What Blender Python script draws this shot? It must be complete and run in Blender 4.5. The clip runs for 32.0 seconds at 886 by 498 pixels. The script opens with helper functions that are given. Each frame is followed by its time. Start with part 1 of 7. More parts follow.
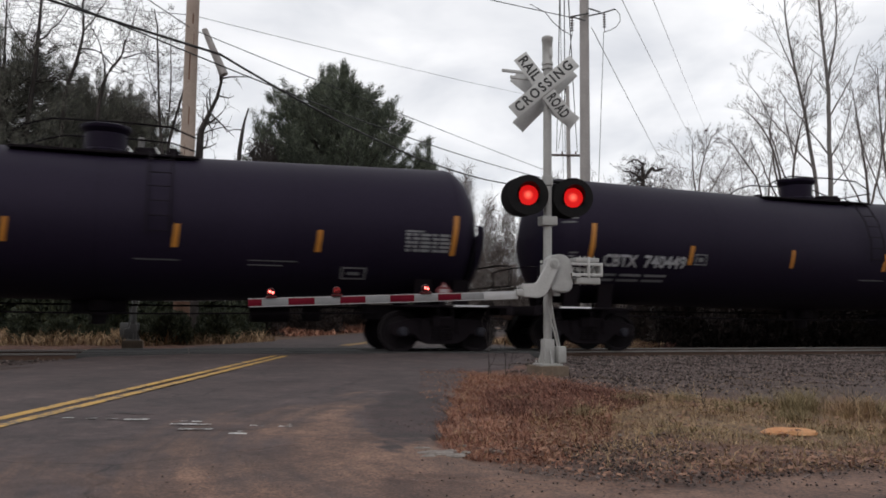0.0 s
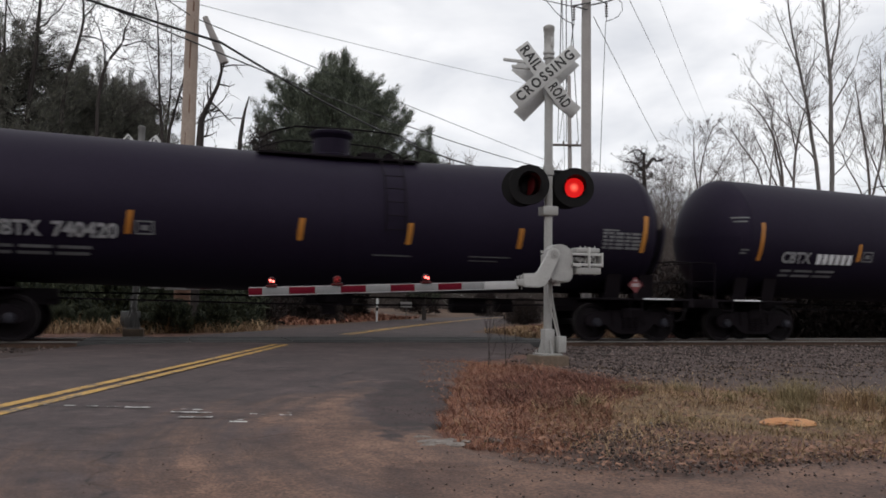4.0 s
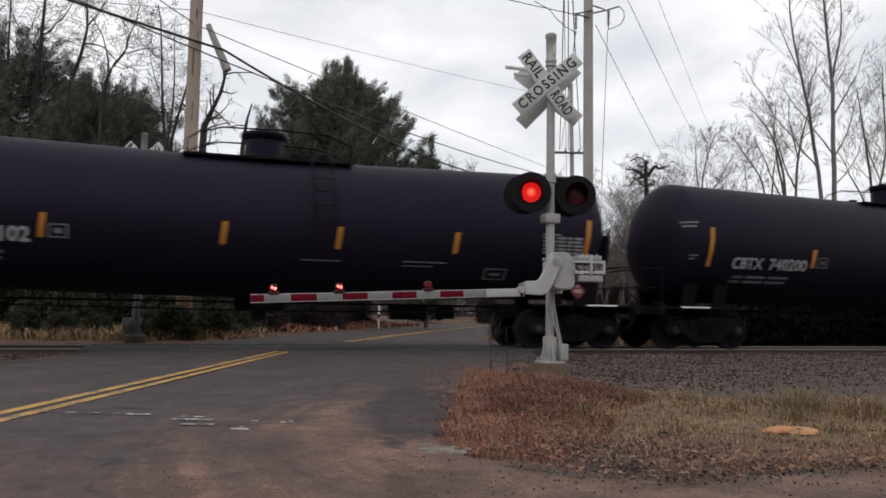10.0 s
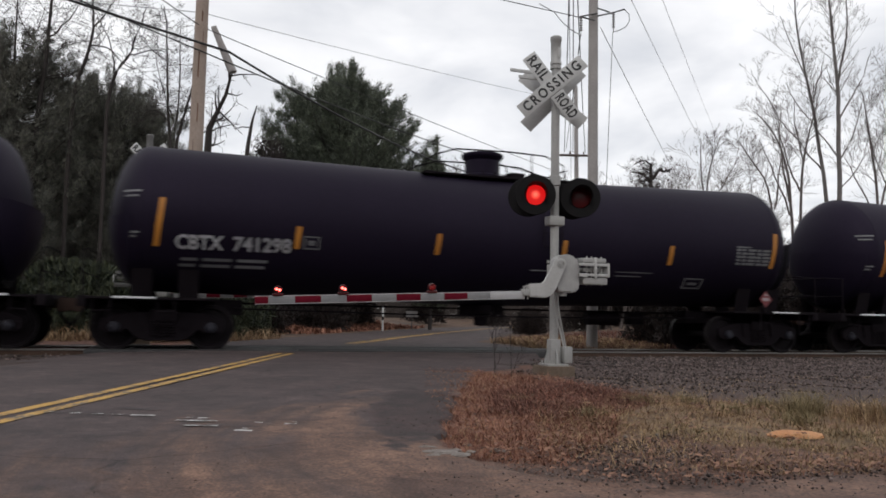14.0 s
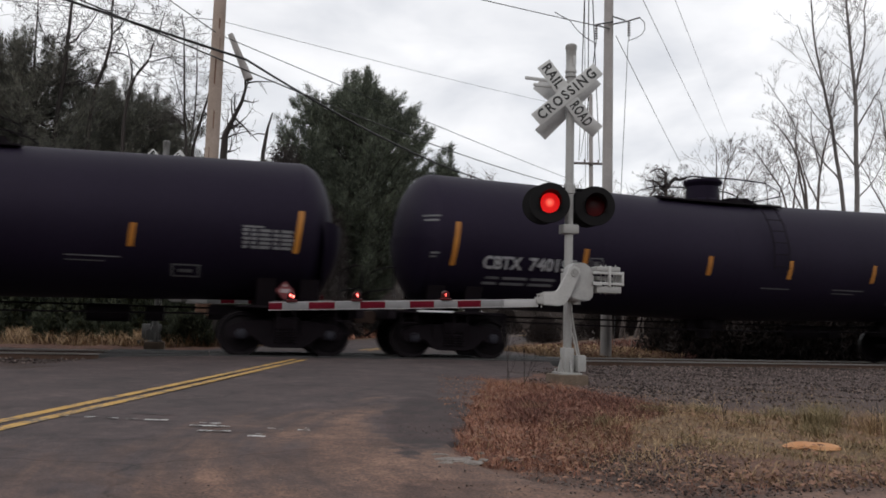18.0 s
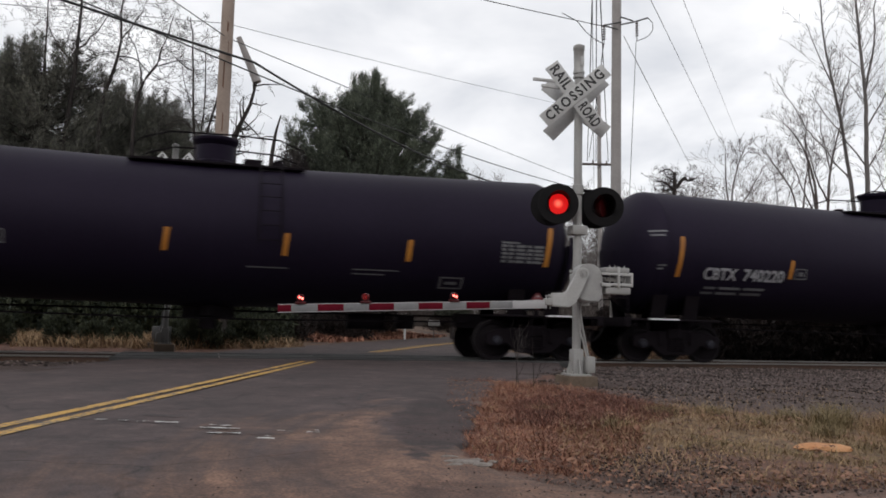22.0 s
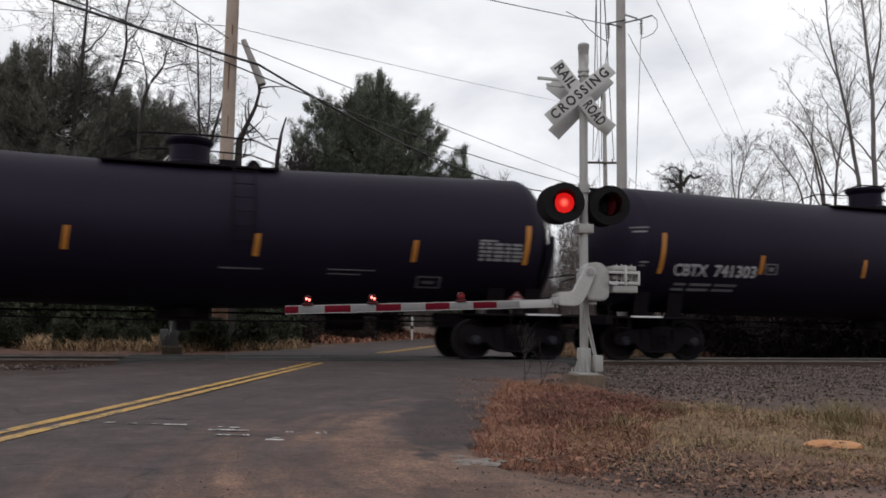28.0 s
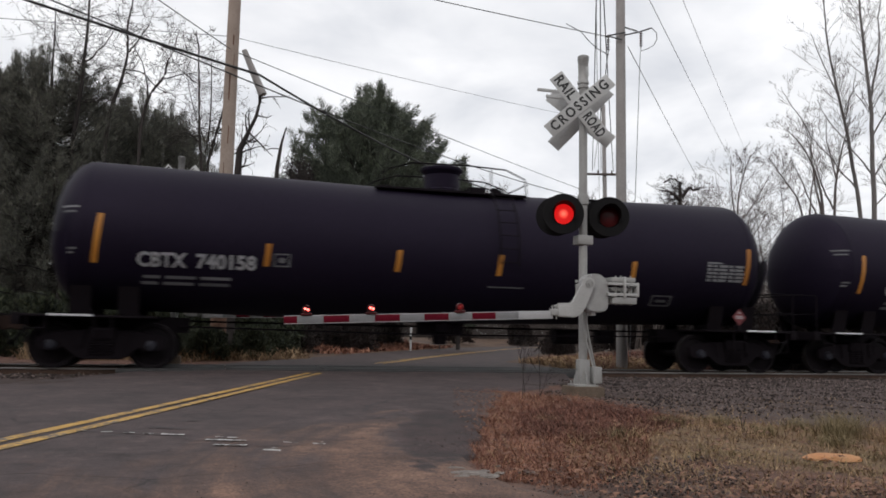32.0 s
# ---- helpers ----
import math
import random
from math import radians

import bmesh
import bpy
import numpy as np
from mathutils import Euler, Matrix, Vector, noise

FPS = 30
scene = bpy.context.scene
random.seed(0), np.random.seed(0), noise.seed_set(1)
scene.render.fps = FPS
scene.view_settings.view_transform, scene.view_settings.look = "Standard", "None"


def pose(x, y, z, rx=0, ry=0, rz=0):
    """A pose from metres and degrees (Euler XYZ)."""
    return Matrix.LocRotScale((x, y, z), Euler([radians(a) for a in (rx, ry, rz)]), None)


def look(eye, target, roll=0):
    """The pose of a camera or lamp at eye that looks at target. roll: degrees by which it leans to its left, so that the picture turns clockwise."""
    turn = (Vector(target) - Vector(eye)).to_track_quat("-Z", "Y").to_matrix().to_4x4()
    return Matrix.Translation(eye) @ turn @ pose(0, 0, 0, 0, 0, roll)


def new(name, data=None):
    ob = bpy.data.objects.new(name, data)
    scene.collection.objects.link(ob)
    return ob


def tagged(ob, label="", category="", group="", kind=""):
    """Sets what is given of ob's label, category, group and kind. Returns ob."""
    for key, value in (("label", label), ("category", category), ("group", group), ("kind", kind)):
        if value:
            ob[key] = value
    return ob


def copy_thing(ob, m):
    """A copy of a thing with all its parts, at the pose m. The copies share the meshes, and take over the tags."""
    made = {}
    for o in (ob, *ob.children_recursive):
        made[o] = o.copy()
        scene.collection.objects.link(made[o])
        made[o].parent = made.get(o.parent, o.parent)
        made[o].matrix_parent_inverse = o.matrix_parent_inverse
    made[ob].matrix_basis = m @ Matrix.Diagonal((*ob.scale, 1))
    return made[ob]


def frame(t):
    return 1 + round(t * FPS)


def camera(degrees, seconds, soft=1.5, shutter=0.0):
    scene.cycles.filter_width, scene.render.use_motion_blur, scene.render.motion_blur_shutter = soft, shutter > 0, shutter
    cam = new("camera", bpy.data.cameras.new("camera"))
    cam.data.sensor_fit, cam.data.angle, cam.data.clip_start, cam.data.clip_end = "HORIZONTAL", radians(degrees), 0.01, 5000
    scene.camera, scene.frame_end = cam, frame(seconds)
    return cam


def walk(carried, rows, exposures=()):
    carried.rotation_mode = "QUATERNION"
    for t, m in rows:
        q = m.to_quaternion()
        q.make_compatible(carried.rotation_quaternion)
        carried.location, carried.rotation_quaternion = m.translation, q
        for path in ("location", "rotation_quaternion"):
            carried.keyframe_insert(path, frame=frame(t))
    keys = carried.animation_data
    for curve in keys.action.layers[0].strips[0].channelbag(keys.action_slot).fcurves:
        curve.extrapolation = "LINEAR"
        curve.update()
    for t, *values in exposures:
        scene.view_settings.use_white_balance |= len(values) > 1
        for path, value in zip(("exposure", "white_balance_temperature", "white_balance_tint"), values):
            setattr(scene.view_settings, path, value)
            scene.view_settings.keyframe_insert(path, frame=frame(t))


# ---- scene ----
EYE = (0.0, 0.0, 0.80)          # hand-held on the verge, turning only
TRACK_TURN = 18.0               # degrees between the track and the x axis
TRACK_AWAY = 18.0               # metres from the eye to the track's centre line

def aim(yaw, pitch, roll):
    a, b = radians(yaw), radians(pitch)
    to = (EYE[0] - math.sin(a) * math.cos(b), EYE[1] + math.cos(a) * math.cos(b), EYE[2] + math.sin(b))
    return look(EYE, to, roll)


cam = camera(58.5, 32.0, soft=1.7, shutter=0.14)
walk(cam, [
    (0, aim(-0.15, 4.87, 0.57)), (0.5, aim(-0.14, 4.94, 0.54)), (1, aim(-0.37, 5.01, 0.50)), (1.5, aim(-0.38, 4.98, 0.49)),
    (2, aim(0.05, 4.53, 0.40)), (2.5, aim(0.05, 4.31, 0.42)), (3, aim(0.03, 4.28, 0.62)), (3.5, aim(-0.12, 4.15, 0.81)),
    (5.5, aim(-0.18, 4.07, 0.64)), (6, aim(-0.39, 3.81, 0.78)), (6.5, aim(-0.40, 3.70, 0.81)), (7, aim(-0.50, 3.84, 0.91)),
    (7.5, aim(-0.33, 4.03, 0.87)), (8, aim(-0.27, 4.25, 0.87)), (8.5, aim(-0.19, 4.40, 0.74)), (9, aim(-0.00, 4.57, 0.72)),
    (9.5, aim(-0.03, 4.60, 0.79)), (10, aim(0.03, 4.64, 0.90)), (10.5, aim(0.12, 4.70, 0.95)), (11, aim(0.13, 4.67, 1.00)),
    (11.5, aim(0.11, 4.66, 1.04)), (12, aim(0.19, 4.66, 1.01)), (12.5, aim(0.01, 4.71, 0.90)), (13, aim(0.06, 4.81, 0.91)),
    (13.5, aim(0.20, 4.76, 0.99)), (14, aim(0.34, 4.80, 1.12)), (14.5, aim(0.45, 4.72, 1.24)), (16.5, aim(1.42, 5.00, 1.70)),
    (17, aim(1.44, 5.12, 1.68)), (17.5, aim(1.36, 5.26, 1.75)), (18, aim(1.35, 5.31, 1.59)), (18.5, aim(1.27, 5.14, 1.58)),
    (19, aim(1.40, 5.15, 1.56)), (19.5, aim(1.31, 5.22, 1.44)), (20, aim(1.49, 5.21, 1.54)), (20.5, aim(1.52, 5.20, 1.60)),
    (21, aim(1.55, 5.20, 1.57)), (21.5, aim(1.69, 5.34, 1.48)), (22, aim(1.97, 5.41, 1.41)), (22.5, aim(2.15, 5.31, 1.54)),
    (23, aim(2.33, 5.45, 1.47)), (23.5, aim(2.34, 5.57, 1.40)), (24, aim(2.45, 5.53, 1.45)), (24.5, aim(2.35, 5.49, 1.36)),
    (25, aim(2.36, 5.57, 1.26)), (25.5, aim(2.36, 5.63, 1.19)), (27.5, aim(2.34, 5.37, 0.91)), (28, aim(2.43, 5.41, 0.86)),
    (28.5, aim(2.29, 5.43, 0.88)), (29, aim(2.44, 5.48, 0.90)), (29.5, aim(2.48, 5.53, 0.99)), (30, aim(2.54, 5.58, 0.98)),
    (30.5, aim(2.42, 5.81, 1.11)), (31, aim(2.25, 5.96, 1.20)), (31.5, aim(2.23, 6.11, 1.25)), (32, aim(2.39, 6.18, 1.16)),
], exposures=[(0.0, 0.0, 6500, 11), (32.0, 0.0, 6500, 11)])

# ------------------------------------------------------------------ sky and light
world = bpy.data.worlds.new("overcast")
scene.world = world
world.use_nodes = True
wn, wl = world.node_tree.nodes, world.node_tree.links
wn.clear()


def wnode(kind, **kw):
    n = wn.new(kind)
    for k, v in kw.items():
        n.inputs[k].default_value = v
    return n


w_out, w_bg = wn.new("ShaderNodeOutputWorld"), wnode("ShaderNodeBackground", Strength=1.0)
w_sky = wn.new("ShaderNodeTexSky")
w_sky.sky_type, w_sky.sun_disc = "NISHITA", False
w_sky.sun_elevation, w_sky.sun_rotation = radians(38), radians(200)
w_tc, w_sep = wn.new("ShaderNodeTexCoord"), wn.new("ShaderNodeSeparateXYZ")
w_up = wn.new("ShaderNodeMath")
w_up.operation = "ADD"
w_up.inputs[1].default_value = 0.22
w_max = wn.new("ShaderNodeMath")
w_max.operation = "MAXIMUM"
w_max.inputs[1].default_value = 0.12
w_dx, w_dy = wn.new("ShaderNodeMath"), wn.new("ShaderNodeMath")
w_dx.operation = w_dy.operation = "DIVIDE"
w_vec = wn.new("ShaderNodeCombineXYZ")
wl.new(w_tc.outputs["Generated"], w_sep.inputs[0])
wl.new(w_sep.outputs["Z"], w_up.inputs[0])
wl.new(w_up.outputs[0], w_max.inputs[0])
wl.new(w_sep.outputs["X"], w_dx.inputs[0])
wl.new(w_sep.outputs["Y"], w_dy.inputs[0])
wl.new(w_max.outputs[0], w_dx.inputs[1])
wl.new(w_max.outputs[0], w_dy.inputs[1])
wl.new(w_dx.outputs[0], w_vec.inputs[0])
wl.new(w_dy.outputs[0], w_vec.inputs[1])
w_noise = wnode("ShaderNodeTexNoise", Scale=2.2, Detail=5.0, Roughness=0.5, Distortion=0.3)
wl.new(w_vec.outputs[0], w_noise.inputs["Vector"])
w_ramp = wn.new("ShaderNodeValToRGB")
w_ramp.color_ramp.elements[0].position, w_ramp.color_ramp.elements[0].color = 0.30, (0.70, 0.725, 0.77, 1)
w_ramp.color_ramp.elements[1].position, w_ramp.color_ramp.elements[1].color = 0.72, (1.17, 1.17, 1.17, 1)
wl.new(w_noise.outputs["Fac"], w_ramp.inputs[0])
w_scale = wn.new("ShaderNodeMix")
w_scale.data_type = "RGBA"
w_scale.blend_type = "MULTIPLY"
w_scale.inputs[0].default_value = 1.0
w_scale.inputs[7].default_value = (0.1, 0.1, 0.1, 1)
wl.new(w_sky.outputs[0], w_scale.inputs[6])
w_mix = wn.new("ShaderNodeMix")
w_mix.data_type = "RGBA"
w_mix.inputs[0].default_value = 0.93
wl.new(w_scale.outputs[2], w_mix.inputs[6])
wl.new(w_ramp.outputs[0], w_mix.inputs[7])
wl.new(w_mix.outputs[2], w_bg.inputs["Color"])
wl.new(w_bg.outputs[0], w_out.inputs[0])

sun = new("sun", bpy.data.lights.new("sun", "SUN"))
sun.data.energy, sun.data.angle, sun.data.color = 0.6, radians(25), (1.0, 0.97, 0.92)
sun.matrix_world = look((-7, -20, 17), (0, 0, 0))

# ------------------------------------------------------------------ materials


def mat(name, a, b, scale=3.0, fine=40.0, rough=0.8, metal=0.0, bump=0.2, mid=None, spread=0.25, rand=0.0, island=0.0, spec=0.5, tint=None):
    """Two colours mixed by noise at two scales, with fine relief; rand varies it by object, island by loose piece."""
    m = bpy.data.materials.new(name)
    m.use_nodes = True
    nt = m.node_tree
    p = nt.nodes["Principled BSDF"]
    p.inputs["Roughness"].default_value, p.inputs["Metallic"].default_value = rough, metal
    p.inputs["Specular IOR Level"].default_value = spec
    if tint:
        p.inputs["Specular Tint"].default_value = (*tint, 1)
    tc = nt.nodes.new("ShaderNodeTexCoord")
    n1, n2 = nt.nodes.new("ShaderNodeTexNoise"), nt.nodes.new("ShaderNodeTexNoise")
    n1.inputs["Scale"].default_value, n1.inputs["Detail"].default_value = scale, 4
    n2.inputs["Scale"].default_value, n2.inputs["Detail"].default_value = fine, 3
    for n in (n1, n2):
        nt.links.new(tc.outputs["Object"], n.inputs["Vector"])
    add = nt.nodes.new("ShaderNodeMath")
    add.operation = "MULTIPLY_ADD"
    add.inputs[1].default_value = 0.45
    nt.links.new(n2.outputs["Fac"], add.inputs[0])
    sc = nt.nodes.new("ShaderNodeMath")
    sc.operation = "MULTIPLY"
    sc.inputs[1].default_value = 0.55
    nt.links.new(n1.outputs["Fac"], sc.inputs[0])
    nt.links.new(sc.outputs[0], add.inputs[2])
    last = add.outputs[0]
    for amount, src in ((rand, "obj"), (island, "isl")):
        if amount:
            s = nt.nodes.new("ShaderNodeObjectInfo" if src == "obj" else "ShaderNodeNewGeometry")
            k = nt.nodes.new("ShaderNodeMath")
            k.operation = "MULTIPLY_ADD"
            k.inputs[1].default_value = amount
            nt.links.new(s.outputs["Random" if src == "obj" else "Random Per Island"], k.inputs[0])
            sub = nt.nodes.new("ShaderNodeMath")
            sub.operation = "SUBTRACT"
            sub.inputs[1].default_value = amount / 2
            nt.links.new(last, sub.inputs[0])
            nt.links.new(sub.outputs[0], k.inputs[2])
            last = k.outputs[0]
    r = nt.nodes.new("ShaderNodeValToRGB")
    e = r.color_ramp.elements
    e[0].position, e[0].color = 0.5 - spread, (*a, 1)
    e[1].position, e[1].color = 0.5 + spread, (*b, 1)
    if mid:
        x = e.new(0.5)
        x.color = (*mid, 1)
    nt.links.new(last, r.inputs[0])
    nt.links.new(r.outputs[0], p.inputs["Base Color"])
    if bump:
        bp = nt.nodes.new("ShaderNodeBump")
        bp.inputs["Strength"].default_value, bp.inputs["Distance"].default_value = bump, 0.02
        nt.links.new(add.outputs[0], bp.inputs["Height"])
        nt.links.new(bp.outputs[0], p.inputs["Normal"])
    return m


def glow(name, colour, strength, base=(0.2, 0.01, 0.01), core=None):
    """A lit lens; core is the radius and strength of its hot middle."""
    m = bpy.data.materials.new(name)
    m.use_nodes = True
    p = m.node_tree.nodes["Principled BSDF"]
    p.inputs["Base Color"].default_value = (*base, 1)
    p.inputs["Roughness"].default_value = 0.3
    p.inputs["Emission Color"].default_value = (*colour, 1)
    p.inputs["Emission Strength"].default_value = strength
    if core:
        nt = m.node_tree
        tc, ln, mp = nt.nodes.new("ShaderNodeTexCoord"), nt.nodes.new("ShaderNodeVectorMath"), nt.nodes.new("ShaderNodeMapRange")
        ln.operation = "LENGTH"
        mp.interpolation_type = "SMOOTHSTEP"
        for k, v in (("From Min", 0.0), ("From Max", core[0]), ("To Min", core[1]), ("To Max", strength)):
            mp.inputs[k].default_value = v
        nt.links.new(tc.outputs["Object"], ln.inputs[0])
        nt.links.new(ln.outputs["Value"], mp.inputs["Value"])
        nt.links.new(mp.outputs[0], p.inputs["Emission Strength"])
        hot = nt.nodes.new("ShaderNodeValToRGB")
        hot.color_ramp.elements[0].position, hot.color_ramp.elements[0].color = 0.0, (1.0, 0.17, 0.10, 1)
        hot.color_ramp.elements[1].position, hot.color_ramp.elements[1].color = core[0], (*colour, 1)
        nt.links.new(ln.outputs["Value"], hot.inputs[0])
        nt.links.new(hot.outputs[0], p.inputs["Emission Color"])
    return m


M = dict(
    tank=mat("black_tank_paint", (0.0064, 0.0044, 0.0108), (0.0108, 0.0078, 0.0170), 0.6, 9, 0.58, 0, 0.012, rand=0.3, spec=0.17, tint=(0.88, 0.76, 1.0)),
    iron=mat("dirty_black_iron", (0.0046, 0.0030, 0.0046), (0.0100, 0.0068, 0.0092), 3, 30, 0.8, 0.0, 0.2, spec=0.12),
    rust=mat("rusty_coupler_iron", (0.016, 0.008, 0.006), (0.05, 0.024, 0.016), 4, 40, 0.85, 0.2, 0.3),
    wheel=mat("oily_wheel_steel", (0.0046, 0.0030, 0.0044), (0.0105, 0.0074, 0.0094), 5, 40, 0.7, 0.0, 0.1, spec=0.15),
    tread=mat("polished_rail_head", (0.20, 0.18, 0.17), (0.34, 0.315, 0.30), 1.2, 30, 0.36, 0.8, 0.01),
    hub=mat("bearing_cap_steel", (0.012, 0.012, 0.018), (0.035, 0.034, 0.045), 8, 50, 0.5, 0.3, 0.05, spec=0.3),
    wheel_rim=mat("dull_wheel_tread", (0.02, 0.018, 0.018), (0.05, 0.046, 0.045), 6, 60, 0.5, 0.5, 0.05),
    orange=mat("amber_reflective_tape", (0.33, 0.118, 0.012), (0.48, 0.200, 0.026), 3, 30, 0.45, 0, 0.02, rand=0.35),
    stencil=mat("white_stencil_paint", (0.50, 0.50, 0.52), (0.72, 0.72, 0.74), 3, 50, 0.7, 0, 0.02, rand=0.4),
    stencil_dim=mat("faded_stencil_paint", (0.095, 0.095, 0.10), (0.20, 0.20, 0.21), 3, 30, 0.75, 0, 0.02, rand=0.4),
    placard=mat("white_placard", (0.24, 0.19, 0.20), (0.34, 0.29, 0.30), 4, 40, 0.6, 0, 0.02),
    placard_red=mat("red_placard", (0.10, 0.012, 0.016), (0.17, 0.028, 0.032), 4, 40, 0.6, 0, 0.02),
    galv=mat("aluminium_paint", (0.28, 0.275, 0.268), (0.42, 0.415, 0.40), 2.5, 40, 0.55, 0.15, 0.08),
    # the same aluminium paint with the far signal's shade put into its colour
    galv_shaded=mat("shaded_aluminium_paint", (0.10, 0.097, 0.094), (0.20, 0.195, 0.19), 2.5, 40, 0.6, 0.15, 0.08),
    housing=mat("greyed_housing_enamel", (0.27, 0.265, 0.26), (0.41, 0.405, 0.395), 5, 45, 0.55, 0, 0.10),
    mech=mat("grey_white_enamel", (0.36, 0.355, 0.345), (0.50, 0.495, 0.485), 3, 35, 0.5, 0, 0.06),
    sign=mat("weathered_white_sign", (0.42, 0.42, 0.415), (0.56, 0.56, 0.555), 3, 25, 0.6, 0, 0.03),
    black=mat("matt_black_paint", (0.0035, 0.003, 0.0035), (0.008, 0.007, 0.008), 4, 40, 0.7, 0, 0.05, spec=0.2),
    letters=mat("black_letter_paint", (0.015, 0.015, 0.016), (0.03, 0.03, 0.03), 4, 40, 0.6, 0, 0.0),
    arm_white=mat("white_arm_sheeting", (0.36, 0.355, 0.36), (0.48, 0.475, 0.48), 3, 30, 0.5, 0, 0.03),
    arm_grey=mat("greyed_reflective_sheeting", (0.17, 0.17, 0.175), (0.25, 0.25, 0.255), 3, 30, 0.45, 0, 0.03),
    arm_red=mat("red_reflective_sheeting", (0.085, 0.0030, 0.010), (0.140, 0.006, 0.017), 3, 30, 0.5, 0, 0.03, spec=0.1),
    lens_dark=mat("unlit_red_lens", (0.040, 0.0028, 0.004), (0.085, 0.006, 0.008), 8, 60, 0.35, 0, 0.05, spec=0.3),
    concrete=mat("weathered_concrete", (0.075, 0.052, 0.036), (0.16, 0.118, 0.086), 3, 35, 0.9, 0, 0.4),
    asphalt=None, dirt=None,
    rail=mat("rusty_rail_side", (0.05, 0.028, 0.020), (0.11, 0.065, 0.045), 4, 40, 0.8, 0.3, 0.2),
    tie=mat("creosoted_timber", (0.025, 0.018, 0.014), (0.07, 0.052, 0.042), 3, 30, 0.9, 0, 0.4, rand=0.4),
    rubber=mat("crossing_rubber", (0.018, 0.018, 0.019), (0.045, 0.043, 0.043), 3, 40, 0.8, 0, 0.2, rand=0.3),
    stone=mat("ballast_stone", (0.028, 0.0180, 0.0160), (0.190, 0.144, 0.131), 0.7, 20, 0.9, 0, 0.1, island=0.75, mid=(0.053, 0.037, 0.033)),
    grass_red=mat("dead_russet_grass", (0.088, 0.032, 0.021), (0.45, 0.225, 0.145), 1.3, 10, 0.9, 0, 0, island=0.42, mid=(0.212, 0.088, 0.056)),
    grass_tan=mat("dead_straw_grass", (0.100, 0.052, 0.031), (0.50, 0.355, 0.205), 1.8, 10, 0.9, 0, 0, island=0.40, mid=(0.250, 0.160, 0.086)),
    grass_green=mat("fading_green_grass", (0.09, 0.068, 0.033), (0.31, 0.245, 0.135), 0.8, 10, 0.9, 0, 0, island=0.6, mid=(0.18, 0.137, 0.068)),
    grass_maroon=mat("dead_maroon_grass", (0.060, 0.020, 0.016), (0.22, 0.095, 0.068), 2.0, 10, 0.9, 0, 0, island=0.45, mid=(0.115, 0.044, 0.033)),
    leaf=mat("fallen_leaf", (0.06, 0.024, 0.014), (0.26, 0.135, 0.085), 1.0, 10, 0.9, 0, 0, island=0.9),
    orange_stone=mat("orange_painted_stone", (0.40, 0.14, 0.045), (0.56, 0.32, 0.16), 6, 40, 0.85, 0, 0.5),
    pale_stone=mat("pale_broken_concrete", (0.085, 0.068, 0.058), (0.27, 0.235, 0.21), 14, 60, 0.9, 0, 0.5),
    yellow=None, white_line=None,
    pole=mat("weathered_pole_wood", (0.23, 0.172, 0.14), (0.44, 0.355, 0.30), 1.5, 25, 0.9, 0, 0.35),
    pole_grey=mat("grey_pole_wood", (0.25, 0.23, 0.222), (0.40, 0.375, 0.36), 1.5, 25, 0.9, 0, 0.35),
    rusty_wood=mat("rust_stained_wood", (0.065, 0.032, 0.020), (0.21, 0.115, 0.075), 2.5, 25, 0.9, 0, 0.35),
    cable=mat("black_cable", (0.010, 0.010, 0.011), (0.022, 0.022, 0.024), 3, 30, 0.6, 0, 0),
    wire=mat("bare_wire", (0.10, 0.10, 0.11), (0.17, 0.17, 0.18), 3, 30, 0.6, 0.3, 0),
    porcelain=mat("brown_porcelain", (0.05, 0.035, 0.03), (0.12, 0.09, 0.08), 5, 30, 0.3, 0, 0.0),
    bark=mat("grey_brown_bark", (0.065, 0.052, 0.047), (0.15, 0.125, 0.115), 1.5, 20, 0.95, 0, 0.4),
    bark_pale=mat("pale_grey_bark", (0.10, 0.090, 0.086), (0.20, 0.18, 0.172), 1.5, 20, 0.95, 0, 0.3),
    bark_dark=mat("dark_wet_bark", (0.020, 0.016, 0.015), (0.050, 0.040, 0.037), 1.5, 20, 0.95, 0, 0.4),
    needle=mat("pine_needles", (0.034, 0.042, 0.032), (0.15, 0.17, 0.115), 0.35, 6, 0.75, 0, 0, island=0.6, mid=(0.078, 0.092, 0.066)),
    needle_dark=mat("dark_pine_needles", (0.050, 0.053, 0.046), (0.19, 0.182, 0.148), 0.35, 6, 0.8, 0, 0, island=0.6, mid=(0.104, 0.104, 0.086)),
    shrub=mat("dull_evergreen_leaf", (0.012, 0.018, 0.010), (0.055, 0.062, 0.030), 0.6, 8, 0.8, 0, 0, island=0.7),
    box_grey=mat("grey_cabinet_paint", (0.05, 0.05, 0.05), (0.10, 0.10, 0.10), 4, 30, 0.6, 0.2, 0.05),
)
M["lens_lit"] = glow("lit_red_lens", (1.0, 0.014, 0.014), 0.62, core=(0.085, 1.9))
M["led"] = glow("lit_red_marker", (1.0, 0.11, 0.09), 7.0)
# leafless brown brush, its colour taken near black to hold the shade below the train
M["shaded_brush"] = mat("shaded_leafless_brush", (0.007, 0.0045, 0.0042), (0.034, 0.021, 0.018), 0.6, 8, 0.9, 0, 0, island=0.6)

# ------------------------------------------------------------------ modelling helpers
TRK = Matrix.Rotation(radians(TRACK_TURN), 4, "Z") @ Matrix.Translation((0, TRACK_AWAY, 0))


def on_track(s, w, z=0.0):
    """World place from metres along the track, across it (away from the eye) and up from the rail head."""
    return TRK @ Vector((s, w, z))


